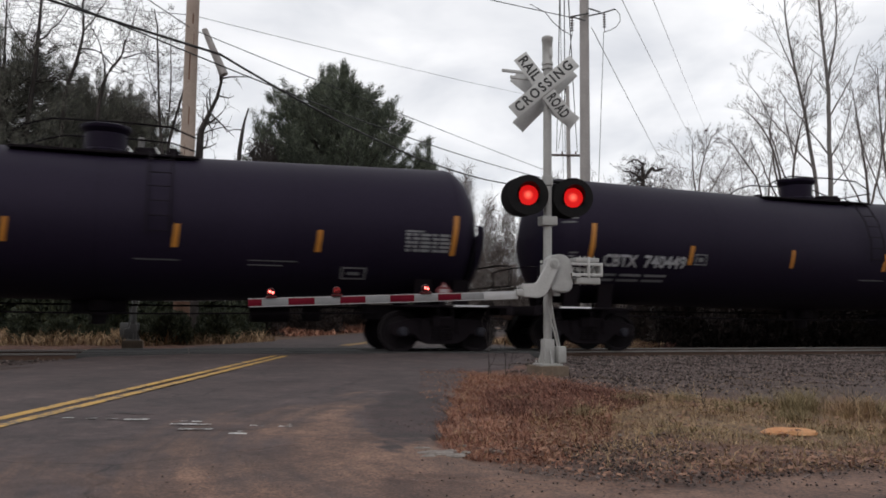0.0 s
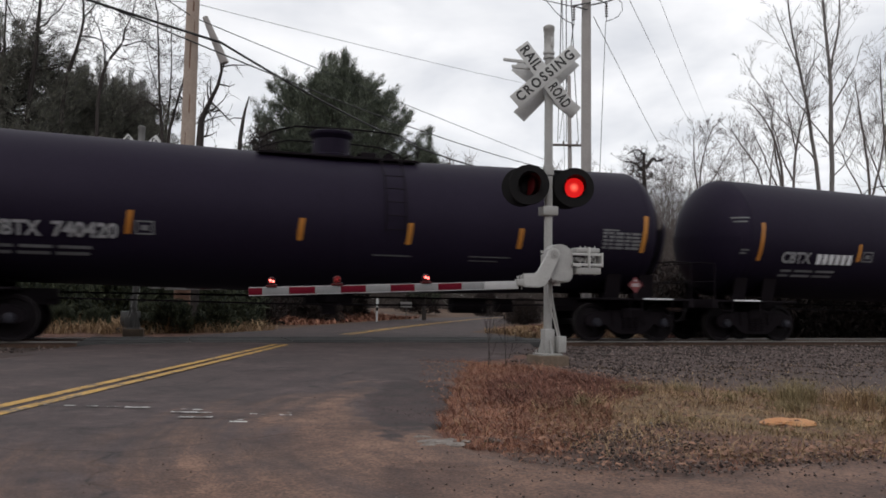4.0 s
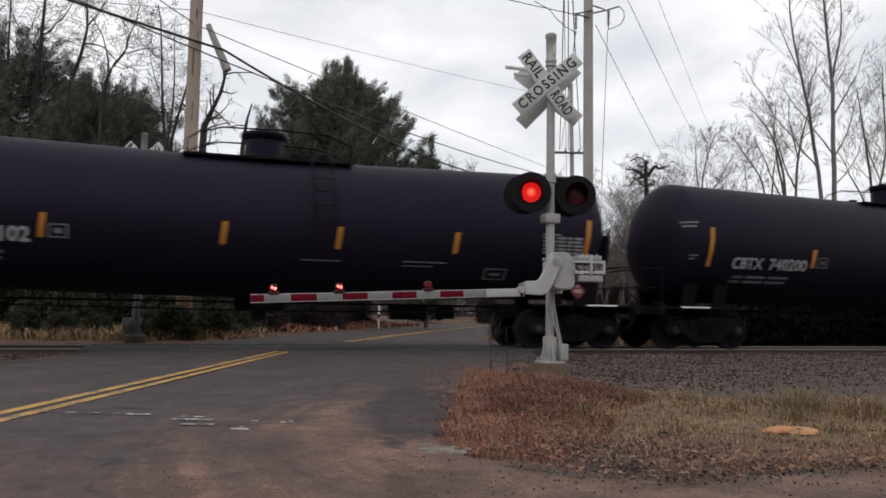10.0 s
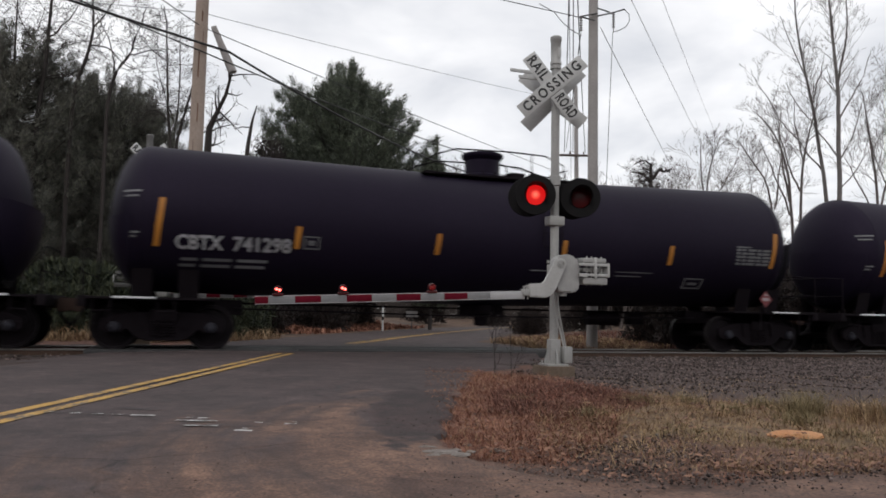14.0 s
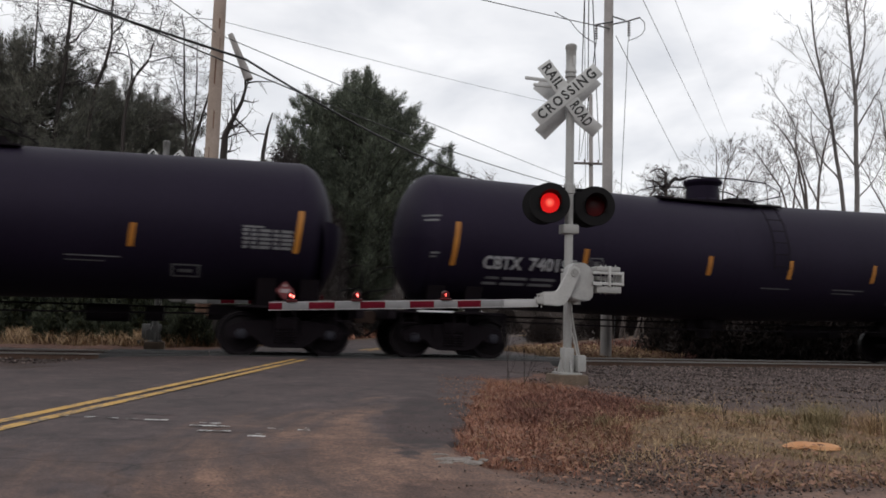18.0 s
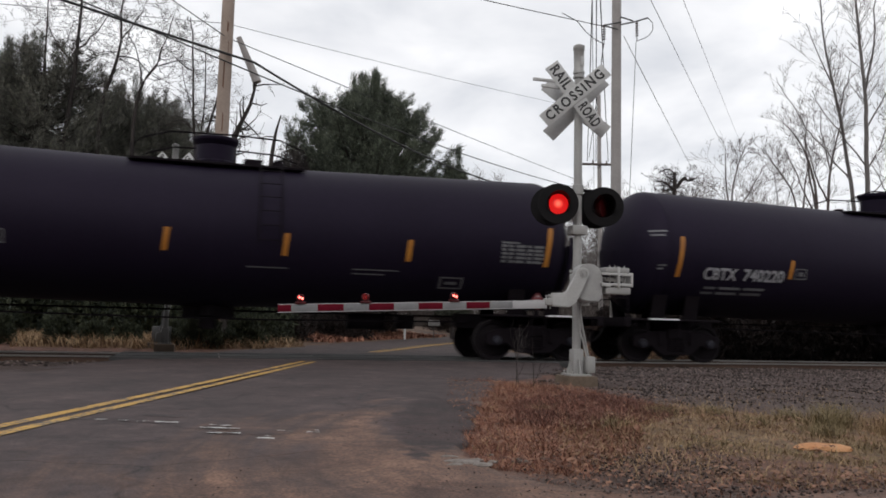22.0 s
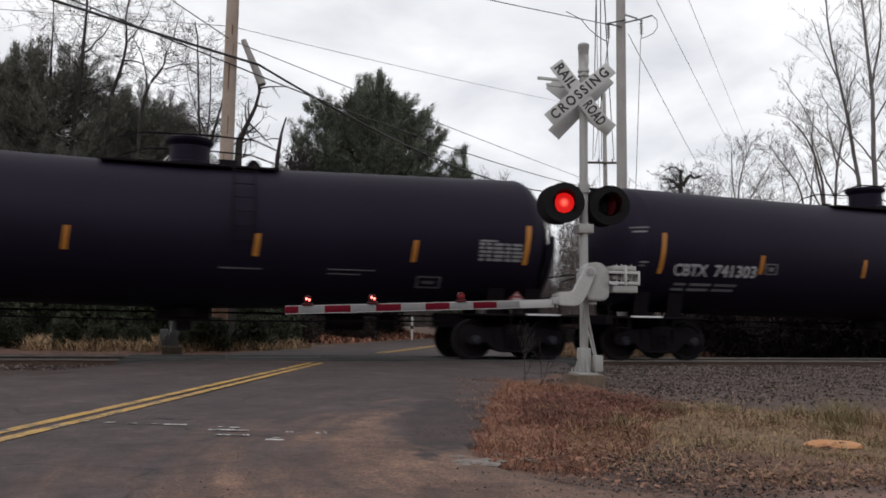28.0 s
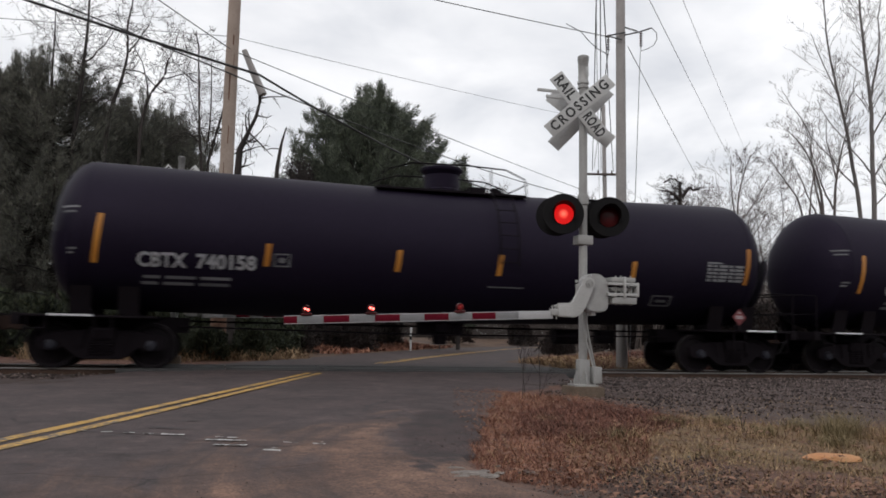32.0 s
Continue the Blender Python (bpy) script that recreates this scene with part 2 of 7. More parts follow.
def mesh_from(name, bm, smooth=True):
    me = bpy.data.meshes.new(name)
    bm.to_mesh(me)
    bm.free()
    if smooth:
        for p in me.polygons:
            p.use_smooth = True
        me.set_sharp_from_angle(angle=radians(40))
    return me


def part(name, bm, material, parent=None, label="", m=None):
    """Links a bmesh (or a mesh) as one object under a thing or a part."""
    me = mesh_from(name, bm) if isinstance(bm, bmesh.types.BMesh) else bm
    if material and not me.materials:
        for x in material if isinstance(material, (list, tuple)) else [material]:
            me.materials.append(x)
    ob = new(name, me)
    if parent:
        ob.parent = parent
    if m is not None:
        ob.matrix_basis = m
    if label:
        tagged(ob, label)
    return ob


def thing(name, label, category, m=None, group="", kind=""):
    ob = new(name)
    ob.empty_display_size = 0.2
    if m is not None:
        ob.matrix_basis = m
    return tagged(ob, label, category, group, kind)


def box(bm, x0, x1, y0, y1, z0, z1, bev=0.0, m=None):
    r = bmesh.ops.create_cube(bm, size=1.0)
    vs = r["verts"]
    bmesh.ops.scale(bm, vec=(x1 - x0, y1 - y0, z1 - z0), verts=vs)
    bmesh.ops.translate(bm, vec=((x0 + x1) / 2, (y0 + y1) / 2, (z0 + z1) / 2), verts=vs)
    if bev:
        es = list({e for v in vs for e in v.link_edges})
        r = bmesh.ops.bevel(bm, geom=es, offset=bev, segments=2, affect="EDGES", profile=0.5)
        vs = list({v for f in r["faces"] for v in f.verts} | {v for v in vs if v.is_valid})
    if m is not None:
        bmesh.ops.transform(bm, matrix=m, verts=[v for v in vs if v.is_valid])
    return bm


def rod(bm, p, q, r, r2=None, n=12, caps=True):
    """A round bar from p to q, tapered from r to r2."""
    p, q = Vector(p), Vector(q)
    d = q - p
    g = bmesh.ops.create_cone(bm, cap_ends=caps, segments=n, radius1=r, radius2=r if r2 is None else r2, depth=d.length)
    m = Matrix.Translation((p + q) / 2) @ d.to_track_quat("Z", "Y").to_matrix().to_4x4()
    bmesh.ops.transform(bm, matrix=m, verts=g["verts"])
    return bm


def pipe(bm, pts, r, n=6):
    """One bent round bar through the points."""
    P = [Vector(p) for p in pts]
    rings, up = [], None
    for k, p in enumerate(P):
        d = (P[min(k + 1, len(P) - 1)] - P[max(k - 1, 0)]).normalized()
        u = d.orthogonal().normalized() if up is None else (up - up.dot(d) * d).normalized()
        up, v = u, d.cross(u)
        rings.append([bm.verts.new(p + r * (u * math.cos(2 * math.pi * i / n) + v * math.sin(2 * math.pi * i / n))) for i in range(n)])
    for a, b in zip(rings, rings[1:]):
        for i in range(n):
            bm.faces.new((a[i], a[(i + 1) % n], b[(i + 1) % n], b[i]))
    bm.faces.new(rings[0][::-1]), bm.faces.new(rings[-1])
    return bm


def lathe(bm, profile, n=24, axis="Z", m=None, caps=True):
    """Turns (radius, height) pairs about an axis."""
    rings = []
    for r, z in profile:
        ring = []
        for i in range(n):
            a = 2 * math.pi * i / n
            v = Vector((r * math.cos(a), r * math.sin(a), z))
            if axis == "X":
                v = Vector((v.z, v.x, v.y))
            elif axis == "Y":
                v = Vector((v.x, v.z, v.y))
            ring.append(bm.verts.new(m @ v if m is not None else v))
        rings.append(ring)
    for a, b in zip(rings, rings[1:]):
        for i in range(n):
            bm.faces.new((a[i], a[(i + 1) % n], b[(i + 1) % n], b[i]))
    for ring in (rings[0], rings[-1]) if caps else ():
        if (ring[0].co - ring[n // 2].co).length > 1e-5:
            bm.faces.new(ring)
    bmesh.ops.recalc_face_normals(bm, faces=bm.faces)
    return bm


def prism(bm, pts, y0, y1):
    """A plate cut to an outline in x and z, from y0 to y1."""
    a = [bm.verts.new((x, y0, z)) for x, z in pts]
    b = [bm.verts.new((x, y1, z)) for x, z in pts]
    bm.faces.new(a), bm.faces.new(b[::-1])
    for i in range(len(pts)):
        j = (i + 1) % len(pts)
        bm.faces.new((a[i], b[i], b[j], a[j]))
    bmesh.ops.recalc_face_normals(bm, faces=bm.faces)
    return bm


def tube_path(pts, r, n=8, r2=None):
    """One continuous tube along a path."""
    P = np.array([tuple(p) for p in pts], float)
    D = np.gradient(P, axis=0)
    D /= np.linalg.norm(D, axis=1)[:, None]
    A = np.where(np.abs(D[:, 2:3]) < 0.9, [[0, 0, 1.0]], [[1.0, 0, 0]])
    U = np.cross(D, A)
    U /= np.linalg.norm(U, axis=1)[:, None]
    V = np.cross(D, U)
    ang = 2 * np.pi * np.arange(n) / n
    R = np.linspace(r, r if r2 is None else r2, len(P))[:, None, None]
    v = P[:, None] + R * (U[:, None] * np.cos(ang)[None, :, None] + V[:, None] * np.sin(ang)[None, :, None])
    base, k = (np.arange(len(P) - 1) * n)[:, None], np.arange(n)
    f = np.stack([base + k, base + (k + 1) % n, base + n + (k + 1) % n, base + n + k], -1).reshape(-1, 4)
    return v.reshape(-1, 3), f


def bm_():
    return bmesh.new()


LETTERS = {}


def letters(text, size, width=1.0, thick=0.003, fit=0.0, space=1.0):
    """The mesh of a word in the x-z plane, facing -y, centred; its height is that of the capitals, its width fit metres."""
    key = (text, size, width, thick, fit, space)
    if key not in LETTERS:
        cu = bpy.data.curves.new("word", "FONT")
        cu.body, cu.size, cu.align_x, cu.align_y, cu.extrude, cu.resolution_u = text, size / 0.7, "CENTER", "CENTER", thick / 2, 3
        cu.offset, cu.space_character = size * 0.045, space
        ob = bpy.data.objects.new("word", cu)
        scene.collection.objects.link(ob)
        dg = bpy.context.evaluated_depsgraph_get()
        me = bpy.data.meshes.new_from_object(ob.evaluated_get(dg))
        bpy.data.objects.remove(ob)
        if fit:
            xs = [v.co.x for v in me.vertices]
            width = fit / (max(xs) - min(xs))
        me.transform(Matrix.Rotation(radians(90), 4, "X") @ Matrix.Diagonal((width, 1, 1, 1)))
        me.name = "word"
        LETTERS[key] = me
    return LETTERS[key]


def soup(name, verts, faces, material, smooth=False):
    """A mesh out of computed arrays."""
    me = bpy.data.meshes.new(name)
    verts, faces = np.asarray(verts, np.float32), np.asarray(faces, np.int32)
    k = faces.shape[1]
    me.vertices.add(len(verts))
    me.vertices.foreach_set("co", verts.ravel())
    me.loops.add(faces.size)
    me.loops.foreach_set("vertex_index", faces.ravel())
    me.polygons.add(len(faces))
    me.polygons.foreach_set("loop_start", np.arange(0, faces.size, k, dtype=np.int32))
    me.update(calc_edges=True)
    me.validate()
    for m in material if isinstance(material, (list, tuple)) else [material]:
        me.materials.append(m)
    if smooth:
        me.polygons.foreach_set("use_smooth", np.ones(len(faces), bool))
    return me


# ------------------------------------------------------------------ ground materials


def ground_nodes(name):
    m = bpy.data.materials.new(name)
    m.use_nodes = True
    nt = m.node_tree
    p = nt.nodes["Principled BSDF"]
    p.inputs["Roughness"].default_value = 0.9
    tc = nt.nodes.new("ShaderNodeTexCoord")

    def noise_(scale, detail=4, rough=0.55, dist=0.0):
        n = nt.nodes.new("ShaderNodeTexNoise")
        for k, v in (("Scale", scale), ("Detail", detail), ("Roughness", rough), ("Distortion", dist)):
            n.inputs[k].default_value = v
        nt.links.new(tc.outputs["Object"], n.inputs["Vector"])
        return n.outputs["Fac"]

    def ramp(src, *stops):
        r = nt.nodes.new("ShaderNodeValToRGB")
        e = r.color_ramp.elements
        for i, (pos, c) in enumerate(stops):
            x = e[i] if i < 2 else e.new(pos)
            x.position, x.color = pos, (*c, 1) if not isinstance(c, float) else (c, c, c, 1)
        nt.links.new(src, r.inputs[0])
        return r.outputs[0]

    def mix(fac, a, b, mode="MIX"):
        x = nt.nodes.new("ShaderNodeMix")
        x.data_type, x.blend_type = "RGBA", mode
        for i, v in ((0, fac), (6, a), (7, b)):
            if isinstance(v, (float, int)):
                x.inputs[i].default_value = v
            elif isinstance(v, tuple):
                x.inputs[i].default_value = (*v, 1)
            else:
                nt.links.new(v, x.inputs[i])
        return x.outputs[2]

    def math_(op, a, b=0.0, c=0.0):
        x = nt.nodes.new("ShaderNodeMath")
        x.operation = op
        for i, v in enumerate((a, b, c)):
            if isinstance(v, (float, int)):
                x.inputs[i].default_value = v
            else:
                nt.links.new(v, x.inputs[i])
        return x.outputs[0]

    def bump(src, strength, dist=0.01):
        b = nt.nodes.new("ShaderNodeBump")
        b.inputs["Strength"].default_value, b.inputs["Distance"].default_value = strength, dist
        nt.links.new(src, b.inputs["Height"])
        nt.links.new(b.outputs[0], p.inputs["Normal"])

    sep = nt.nodes.new("ShaderNodeSeparateXYZ")
    nt.links.new(tc.outputs["Object"], sep.inputs[0])
    return m, nt, p, noise_, ramp, mix, math_, bump, sep


def asphalt_material():
    """Old asphalt with aggregate, cracks, tar seams, and dirt carried on from the drive."""
    m, nt, p, noise_, ramp, mix, math_, bump, sep = ground_nodes("old_asphalt")
    base = ramp(noise_(1.1, 5), (0.30, (0.0310, 0.0212, 0.0220)), (0.70, (0.0665, 0.0462, 0.0460)))
    grit = ramp(noise_(95, 2), (0.30, (0.50, 0.50, 0.50)), (0.72, (1.6, 1.57, 1.55)))
    col = mix(1.0, base, grit, "MULTIPLY")
    col = mix(1.0, col, ramp(noise_(3.6, 7, 0.68, 0.9), (0.34, (0.62, 0.60, 0.61)), (0.66, (1.38, 1.36, 1.33))), "MULTIPLY")
    v = nt.nodes.new("ShaderNodeTexVoronoi")
    v.feature = "DISTANCE_TO_EDGE"
    v.inputs["Scale"].default_value = 0.55
    warp = nt.nodes.new("ShaderNodeVectorMath")
    warp.operation = "MULTIPLY_ADD"
    n = nt.nodes.new("ShaderNodeTexNoise")
    n.inputs["Scale"].default_value = 1.6
    tc = nt.nodes.new("ShaderNodeTexCoord")
    nt.links.new(tc.outputs["Object"], n.inputs["Vector"])
    nt.links.new(n.outputs["Color"], warp.inputs[0])
    warp.inputs[1].default_value = (0.7, 0.7, 0.0)
    nt.links.new(tc.outputs["Object"], warp.inputs[2])
    nt.links.new(warp.outputs[0], v.inputs["Vector"])
    crack = ramp(v.outputs["Distance"], (0.0, 0.0), (0.012, 1.0))
    keep = ramp(noise_(0.8), (0.45, 1.0), (0.60, 0.0))
    crack = math_("MAXIMUM", crack, keep)
    col = mix(crack, mix(1.0, col, (0.35, 0.34, 0.34), "MULTIPLY"), col)
    # arcs left by wheels that turn out of the drive
    x, y = sep.outputs["X"], sep.outputs["Y"]
    ax, ay = math_("SUBTRACT", x, 4.0), math_("SUBTRACT", y, 6.0)
    far_ = math_("SQRT", math_("ADD", math_("MULTIPLY", ax, ax), math_("MULTIPLY", ay, ay)))
    turn_ = math_("ARCTAN2", ay, math_("MULTIPLY", ax, -1.0))
    cv = nt.nodes.new("ShaderNodeCombineXYZ")
    nt.links.new(math_("MULTIPLY", far_, 2.3), cv.inputs[0])
    nt.links.new(math_("MULTIPLY", turn_, 1.5), cv.inputs[1])
    arc = nt.nodes.new("ShaderNodeTexNoise")
    for k, w in (("Scale", 1.0), ("Detail", 6.0), ("Roughness", 0.6), ("Distortion", 0.25)):
        arc.inputs[k].default_value = w
    nt.links.new(cv.outputs[0], arc.inputs["Vector"])
    rut = arc.outputs["Fac"]
    # dirt: strongest on the drive's mouth, fading over the lane
    reach = math_("MULTIPLY_ADD", x, 0.50, 1.22)
    reach = math_("SUBTRACT", reach, math_("MULTIPLY", math_("MAXIMUM", math_("SUBTRACT", y, 5.6), 0.0), 0.30))
    reach = math_("ADD", reach, math_("MULTIPLY_ADD", noise_(0.9, 6, 0.62, 1.2), 2.0, -1.0))
    reach = math_("ADD", reach, math_("MULTIPLY_ADD", rut, 3.0, -1.5))
    # a bare, darker wheel-swept patch beside the verge
    ex, ey = math_("MULTIPLY_ADD", x, 2.3, 0.55), math_("MULTIPLY_ADD", y, 0.50, -3.45)
    swept = math_("ADD", math_("MULTIPLY", ex, ex), math_("MULTIPLY", ey, ey))
    swept = math_("ADD", swept, math_("MULTIPLY_ADD", noise_(1.8, 5, 0.6, 0.8), 2.2, -1.1))
    bare = ramp(swept, (0.60, 1.0), (1.50, 0.0))
    reach = math_("SUBTRACT", reach, math_("MULTIPLY", bare, 1.6))
    mask = ramp(reach, (0.15, 0.0), (1.0, 0.90))
    col = mix(bare, col, mix(1.0, col, (0.62, 0.50, 0.49), "MULTIPLY"))
    soil = ramp(noise_(1.5, 7, 0.62, 0.5), (0.32, (0.058, 0.0300, 0.0225)), (0.66, (0.190, 0.110, 0.078)))
    soil = mix(1.0, soil, ramp(noise_(60, 3), (0.32, (0.45, 0.44, 0.43)), (0.68, (1.6, 1.57, 1.53))), "MULTIPLY")
    soil = mix(1.0, soil, ramp(rut, (0.35, (0.74, 0.72, 0.72)), (0.65, (1.18, 1.17, 1.15))), "MULTIPLY")
    col = mix(mask, col, soil)
    # dust and stains, a hand across
    col = mix(1.0, col, ramp(noise_(7.5, 6, 0.7, 0.4), (0.34, (0.76, 0.75, 0.75)), (0.66, (1.24, 1.23, 1.21))), "MULTIPLY")
    nt.links.new(col, p.inputs["Base Color"])
    bump(math_("MULTIPLY_ADD", noise_(90, 3), 0.35, math_("MULTIPLY", crack, 0.6)), 0.5, 0.012)
    p.inputs["Roughness"].default_value = 0.82
    return m


def ground_material():
    """Bare earth with gravel, dead-leaf brown under the grass, grey with ballast dust towards the track."""
    m, nt, p, noise_, ramp, mix, math_, bump, sep = ground_nodes("verge_earth")
    soil = ramp(noise_(1.7, 6), (0.30, (0.040, 0.0240, 0.0190)), (0.70, (0.150, 0.096, 0.076)))
    soil = mix(1.0, soil, ramp(noise_(55, 4), (0.3, (0.55, 0.54, 0.53)), (0.7, (1.45, 1.43, 1.4))), "MULTIPLY")
    duff = ramp(noise_(4.5, 7, 0.68, 0.8), (0.32, (0.040, 0.0165, 0.0110)), (0.68, (0.200, 0.092, 0.060)))
    thatch = ramp(noise_(6, 7, 0.68, 0.8), (0.30, (0.055, 0.030, 0.017)), (0.70, (0.25, 0.170, 0.092)))
    y = sep.outputs["Y"]
    near = math_("MULTIPLY_ADD", y, 0.55, -2.35)
    near = math_("ADD", near, math_("MULTIPLY_ADD", noise_(1.6, 4), 1.0, -0.5))
    col = mix(ramp(near, (0.0, 0.0), (0.5, 1.0)), soil, duff)
    # straw thatch in the middle of the verge
    ex, ey = math_("MULTIPLY_ADD", sep.outputs["X"], 0.62, -1.40), math_("MULTIPLY_ADD", y, 0.72, -4.55)
    away = math_("ADD", math_("MULTIPLY", ex, ex), math_("MULTIPLY", ey, ey))
    away = math_("ADD", away, math_("MULTIPLY_ADD", noise_(1.7, 6, 0.65, 0.6), 3.2, -1.6))
    col = mix(ramp(away, (0.25, 0.92), (0.95, 0.0)), col, thatch)
    stony = math_("MINIMUM", math_("MULTIPLY_ADD", sep.outputs["X"], 1.1, -1.2), math_("MULTIPLY_ADD", y, 0.8, -6.3))
    stony = math_("ADD", stony, math_("MULTIPLY_ADD", noise_(1.9, 5), 2.4, -1.2))
    grit = ramp(noise_(38, 5, 0.7), (0.30, (0.019, 0.0115, 0.0100)), (0.70, (0.100, 0.067, 0.058)))
    col = mix(ramp(stony, (0.0, 0.0), (0.45, 0.95)), col, grit)
    far = ramp(math_("MULTIPLY_ADD", y, 0.05, -1.0), (0.0, 0.0), (0.25, 1.0))
    field = ramp(noise_(0.35, 6), (0.3, (0.050, 0.027, 0.018)), (0.7, (0.125, 0.074, 0.046)))
    col = mix(far, col, field)
    nt.links.new(col, p.inputs["Base Color"])
    bump(noise_(45, 4), 0.6, 0.02)
    return m


def ballast_material():
    m, nt, p, noise_, ramp, mix, math_, bump, sep = ground_nodes("ballast_bed")
    col = ramp(noise_(24, 5, 0.7), (0.30, (0.018, 0.0118, 0.0105)), (0.70, (0.078, 0.055, 0.049)))
    rusty = ramp(noise_(0.9, 4), (0.35, (1.0, 1.0, 1.0)), (0.7, (1.05, 0.82, 0.72)))
    nt.links.new(mix(1.0, col, rusty, "MULTIPLY"), p.inputs["Base Color"])
    bump(noise_(22, 4), 1.0, 0.05)
    return m


def paint_material(name, a, b, wear):
    """Road paint, worn through to the asphalt along cracks and patches."""
    m, nt, p, noise_, ramp, mix, math_, bump, sep = ground_nodes(name)
    col = ramp(noise_(4, 4), (0.3, a), (0.7, b))
    worn = ramp(math_("MULTIPLY_ADD", noise_(30, 3), 0.5, math_("MULTIPLY", noise_(3.2, 4), 0.5)), (wear, 0.0), (wear + 0.08, 1.0))
    nt.links.new(mix(worn, (0.085, 0.08, 0.075), col), p.inputs["Base Color"])
    bump(noise_(80, 2), 0.3, 0.006)
    p.inputs["Roughness"].default_value = 0.7
    return m


M["asphalt"], M["earth"], M["ballast"] = asphalt_material(), ground_material(), ballast_material()
M["yellow"] = paint_material("yellow_road_paint", (0.42, 0.235, 0.045), (0.54, 0.32, 0.08), 0.42)
M["white_line"] = paint_material("worn_white_paint", (0.48, 0.47, 0.46), (0.66, 0.65, 0.63), 0.43)

# ------------------------------------------------------------------ ground, road, track
rng = np.random.default_rng(7)


def smooth_(a, b, x):
    t = np.clip((x - a) / (b - a), 0, 1)
    return t * t * (3 - 2 * t)


ROAD_PATH = [(-3.3, -60), (-3.25, 0), (-3.15, 8), (-3.1, 15), (-2.55, 21), (-1.4, 29), (0.0, 37.5), (2.5, 50.7), (8, 70), (20, 95), (60, 140)]


def road_at(y):
    return np.interp(y, [q for _, q in ROAD_PATH], [p for p, _ in ROAD_PATH])


def ground_z(x, y):
    c, s = math.cos(radians(TRACK_TURN)), math.sin(radians(TRACK_TURN))
    w = np.abs(-x * s + y * c - TRACK_AWAY)
    lane = smooth_(3.35, 4.6, np.abs(x - road_at(y)))
    z = -0.035 - 0.11 * smooth_(4.6, 2.0, w)
    bump = 0.018 * np.sin(x * 2.3 + 1.3 * np.sin(y * 1.7)) * np.sin(y * 1.9 + x) + 0.012 * np.sin(x * 5.1 + y * 3.3)
    mound = 0.07 * np.exp(-((x - 1.4) ** 2 / 0.9 + (y - 7.5) ** 2 / 8)) + 0.05 * np.exp(-((x - 2.9) ** 2 / 1.5 + (y - 6.3) ** 2 / 1.2))
    near = smooth_(3.2, 4.6, y) * smooth_(16, 9, y)
    dip = -0.10 * np.exp(-((x - 1.66) ** 2 / 0.5 + (y - 11.6) ** 2 / 0.3))
    bank = 0.5 * smooth_(27, 34, y) * smooth_(5.0, 9.0, np.abs(x - road_at(y)))
    return z + (bump * smooth_(2.0, 5, w) + mound * near) * lane + bank + dip


def spaced(lo, hi, step, far, grow=1.35):
    v = list(np.arange(lo, hi + 1e-6, step))
    a, d = v[-1], step
    while a < far:
        d *= grow
        a += d
        v.append(a)
    a, d = v[0], step
    while a > -far:
        d *= grow
        a -= d
        v.insert(0, a)
    return np.array(v)


gx, gy = spaced(-10, 14, 0.2, 2500), spaced(1, 30, 0.2, 2500)
X, Y = np.meshgrid(gx, gy)
nx, ny = len(gx), len(gy)
idx = np.arange(nx * ny).reshape(ny, nx)
quads = np.stack([idx[:-1, :-1], idx[:-1, 1:], idx[1:, 1:], idx[1:, :-1]], -1).reshape(-1, 4)
ground = new("ground", soup("ground", np.stack([X, Y, ground_z(X, Y)], -1).reshape(-1, 3), quads, M["earth"], True))
tagged(ground, "brown earth and gravel verge with dead-leaf litter beside the road", "ground", kind="structure")


def strip(name, path, material, across, z=0.0, step=0.25, ragged=0.0, z_fn=None, seed=1):
    """A sheet along a path, from across[0] to across[-1], with ragged outer edges."""
    r = np.random.default_rng(seed)
    ys = np.arange(path[0][1], path[-1][1], step) if step else np.array([q for _, q in path])
    xs = np.interp(ys, [q for _, q in path], [p for p, _ in path])
    k = np.ones(9) / 9
    xs = np.convolve(np.pad(xs, 4, "edge"), k, "valid")
    dx, dy = np.gradient(xs), np.gradient(ys)
    ln = np.hypot(dx, dy)
    nxv, nyv = dy / ln, -dx / ln
    vs = []
    for j, a in enumerate(across):
        e = np.zeros(len(ys))
        if ragged and j in (0, len(across) - 1):
            e = np.convolve(r.normal(0, ragged, len(ys) + 8), np.ones(9) / 4, "valid")
        px, py = xs + nxv * (a + e), ys + nyv * (a + e)
        pz = np.full(len(ys), z) if z_fn is None else z_fn(px, py, a)
        vs.append(np.stack([px, py, pz], -1))
    v = np.stack(vs, 1)
    n, m_ = v.shape[:2]
    i = np.arange(n * m_).reshape(n, m_)
    q = np.stack([i[:-1, :-1], i[:-1, 1:], i[1:, 1:], i[1:, :-1]], -1).reshape(-1, 4)
    return new(name, soup(name, v.reshape(-1, 3), q, material, True))


def camber(px, py, a):
    return np.where(np.abs(a) > 2.6, -0.02 if a > 0 else -0.025, 0.0) + 0.004 * np.sin(px * 1.1 + py * 0.8)


road = strip("road", ROAD_PATH, M["asphalt"], (-3.5, -3.1, -2, -1, 0, 1, 2, 2.5, 2.95), ragged=0.06, z_fn=camber)
tagged(road, "worn grey asphalt two-lane road with cracks and tracked-on dirt", "road", kind="structure")

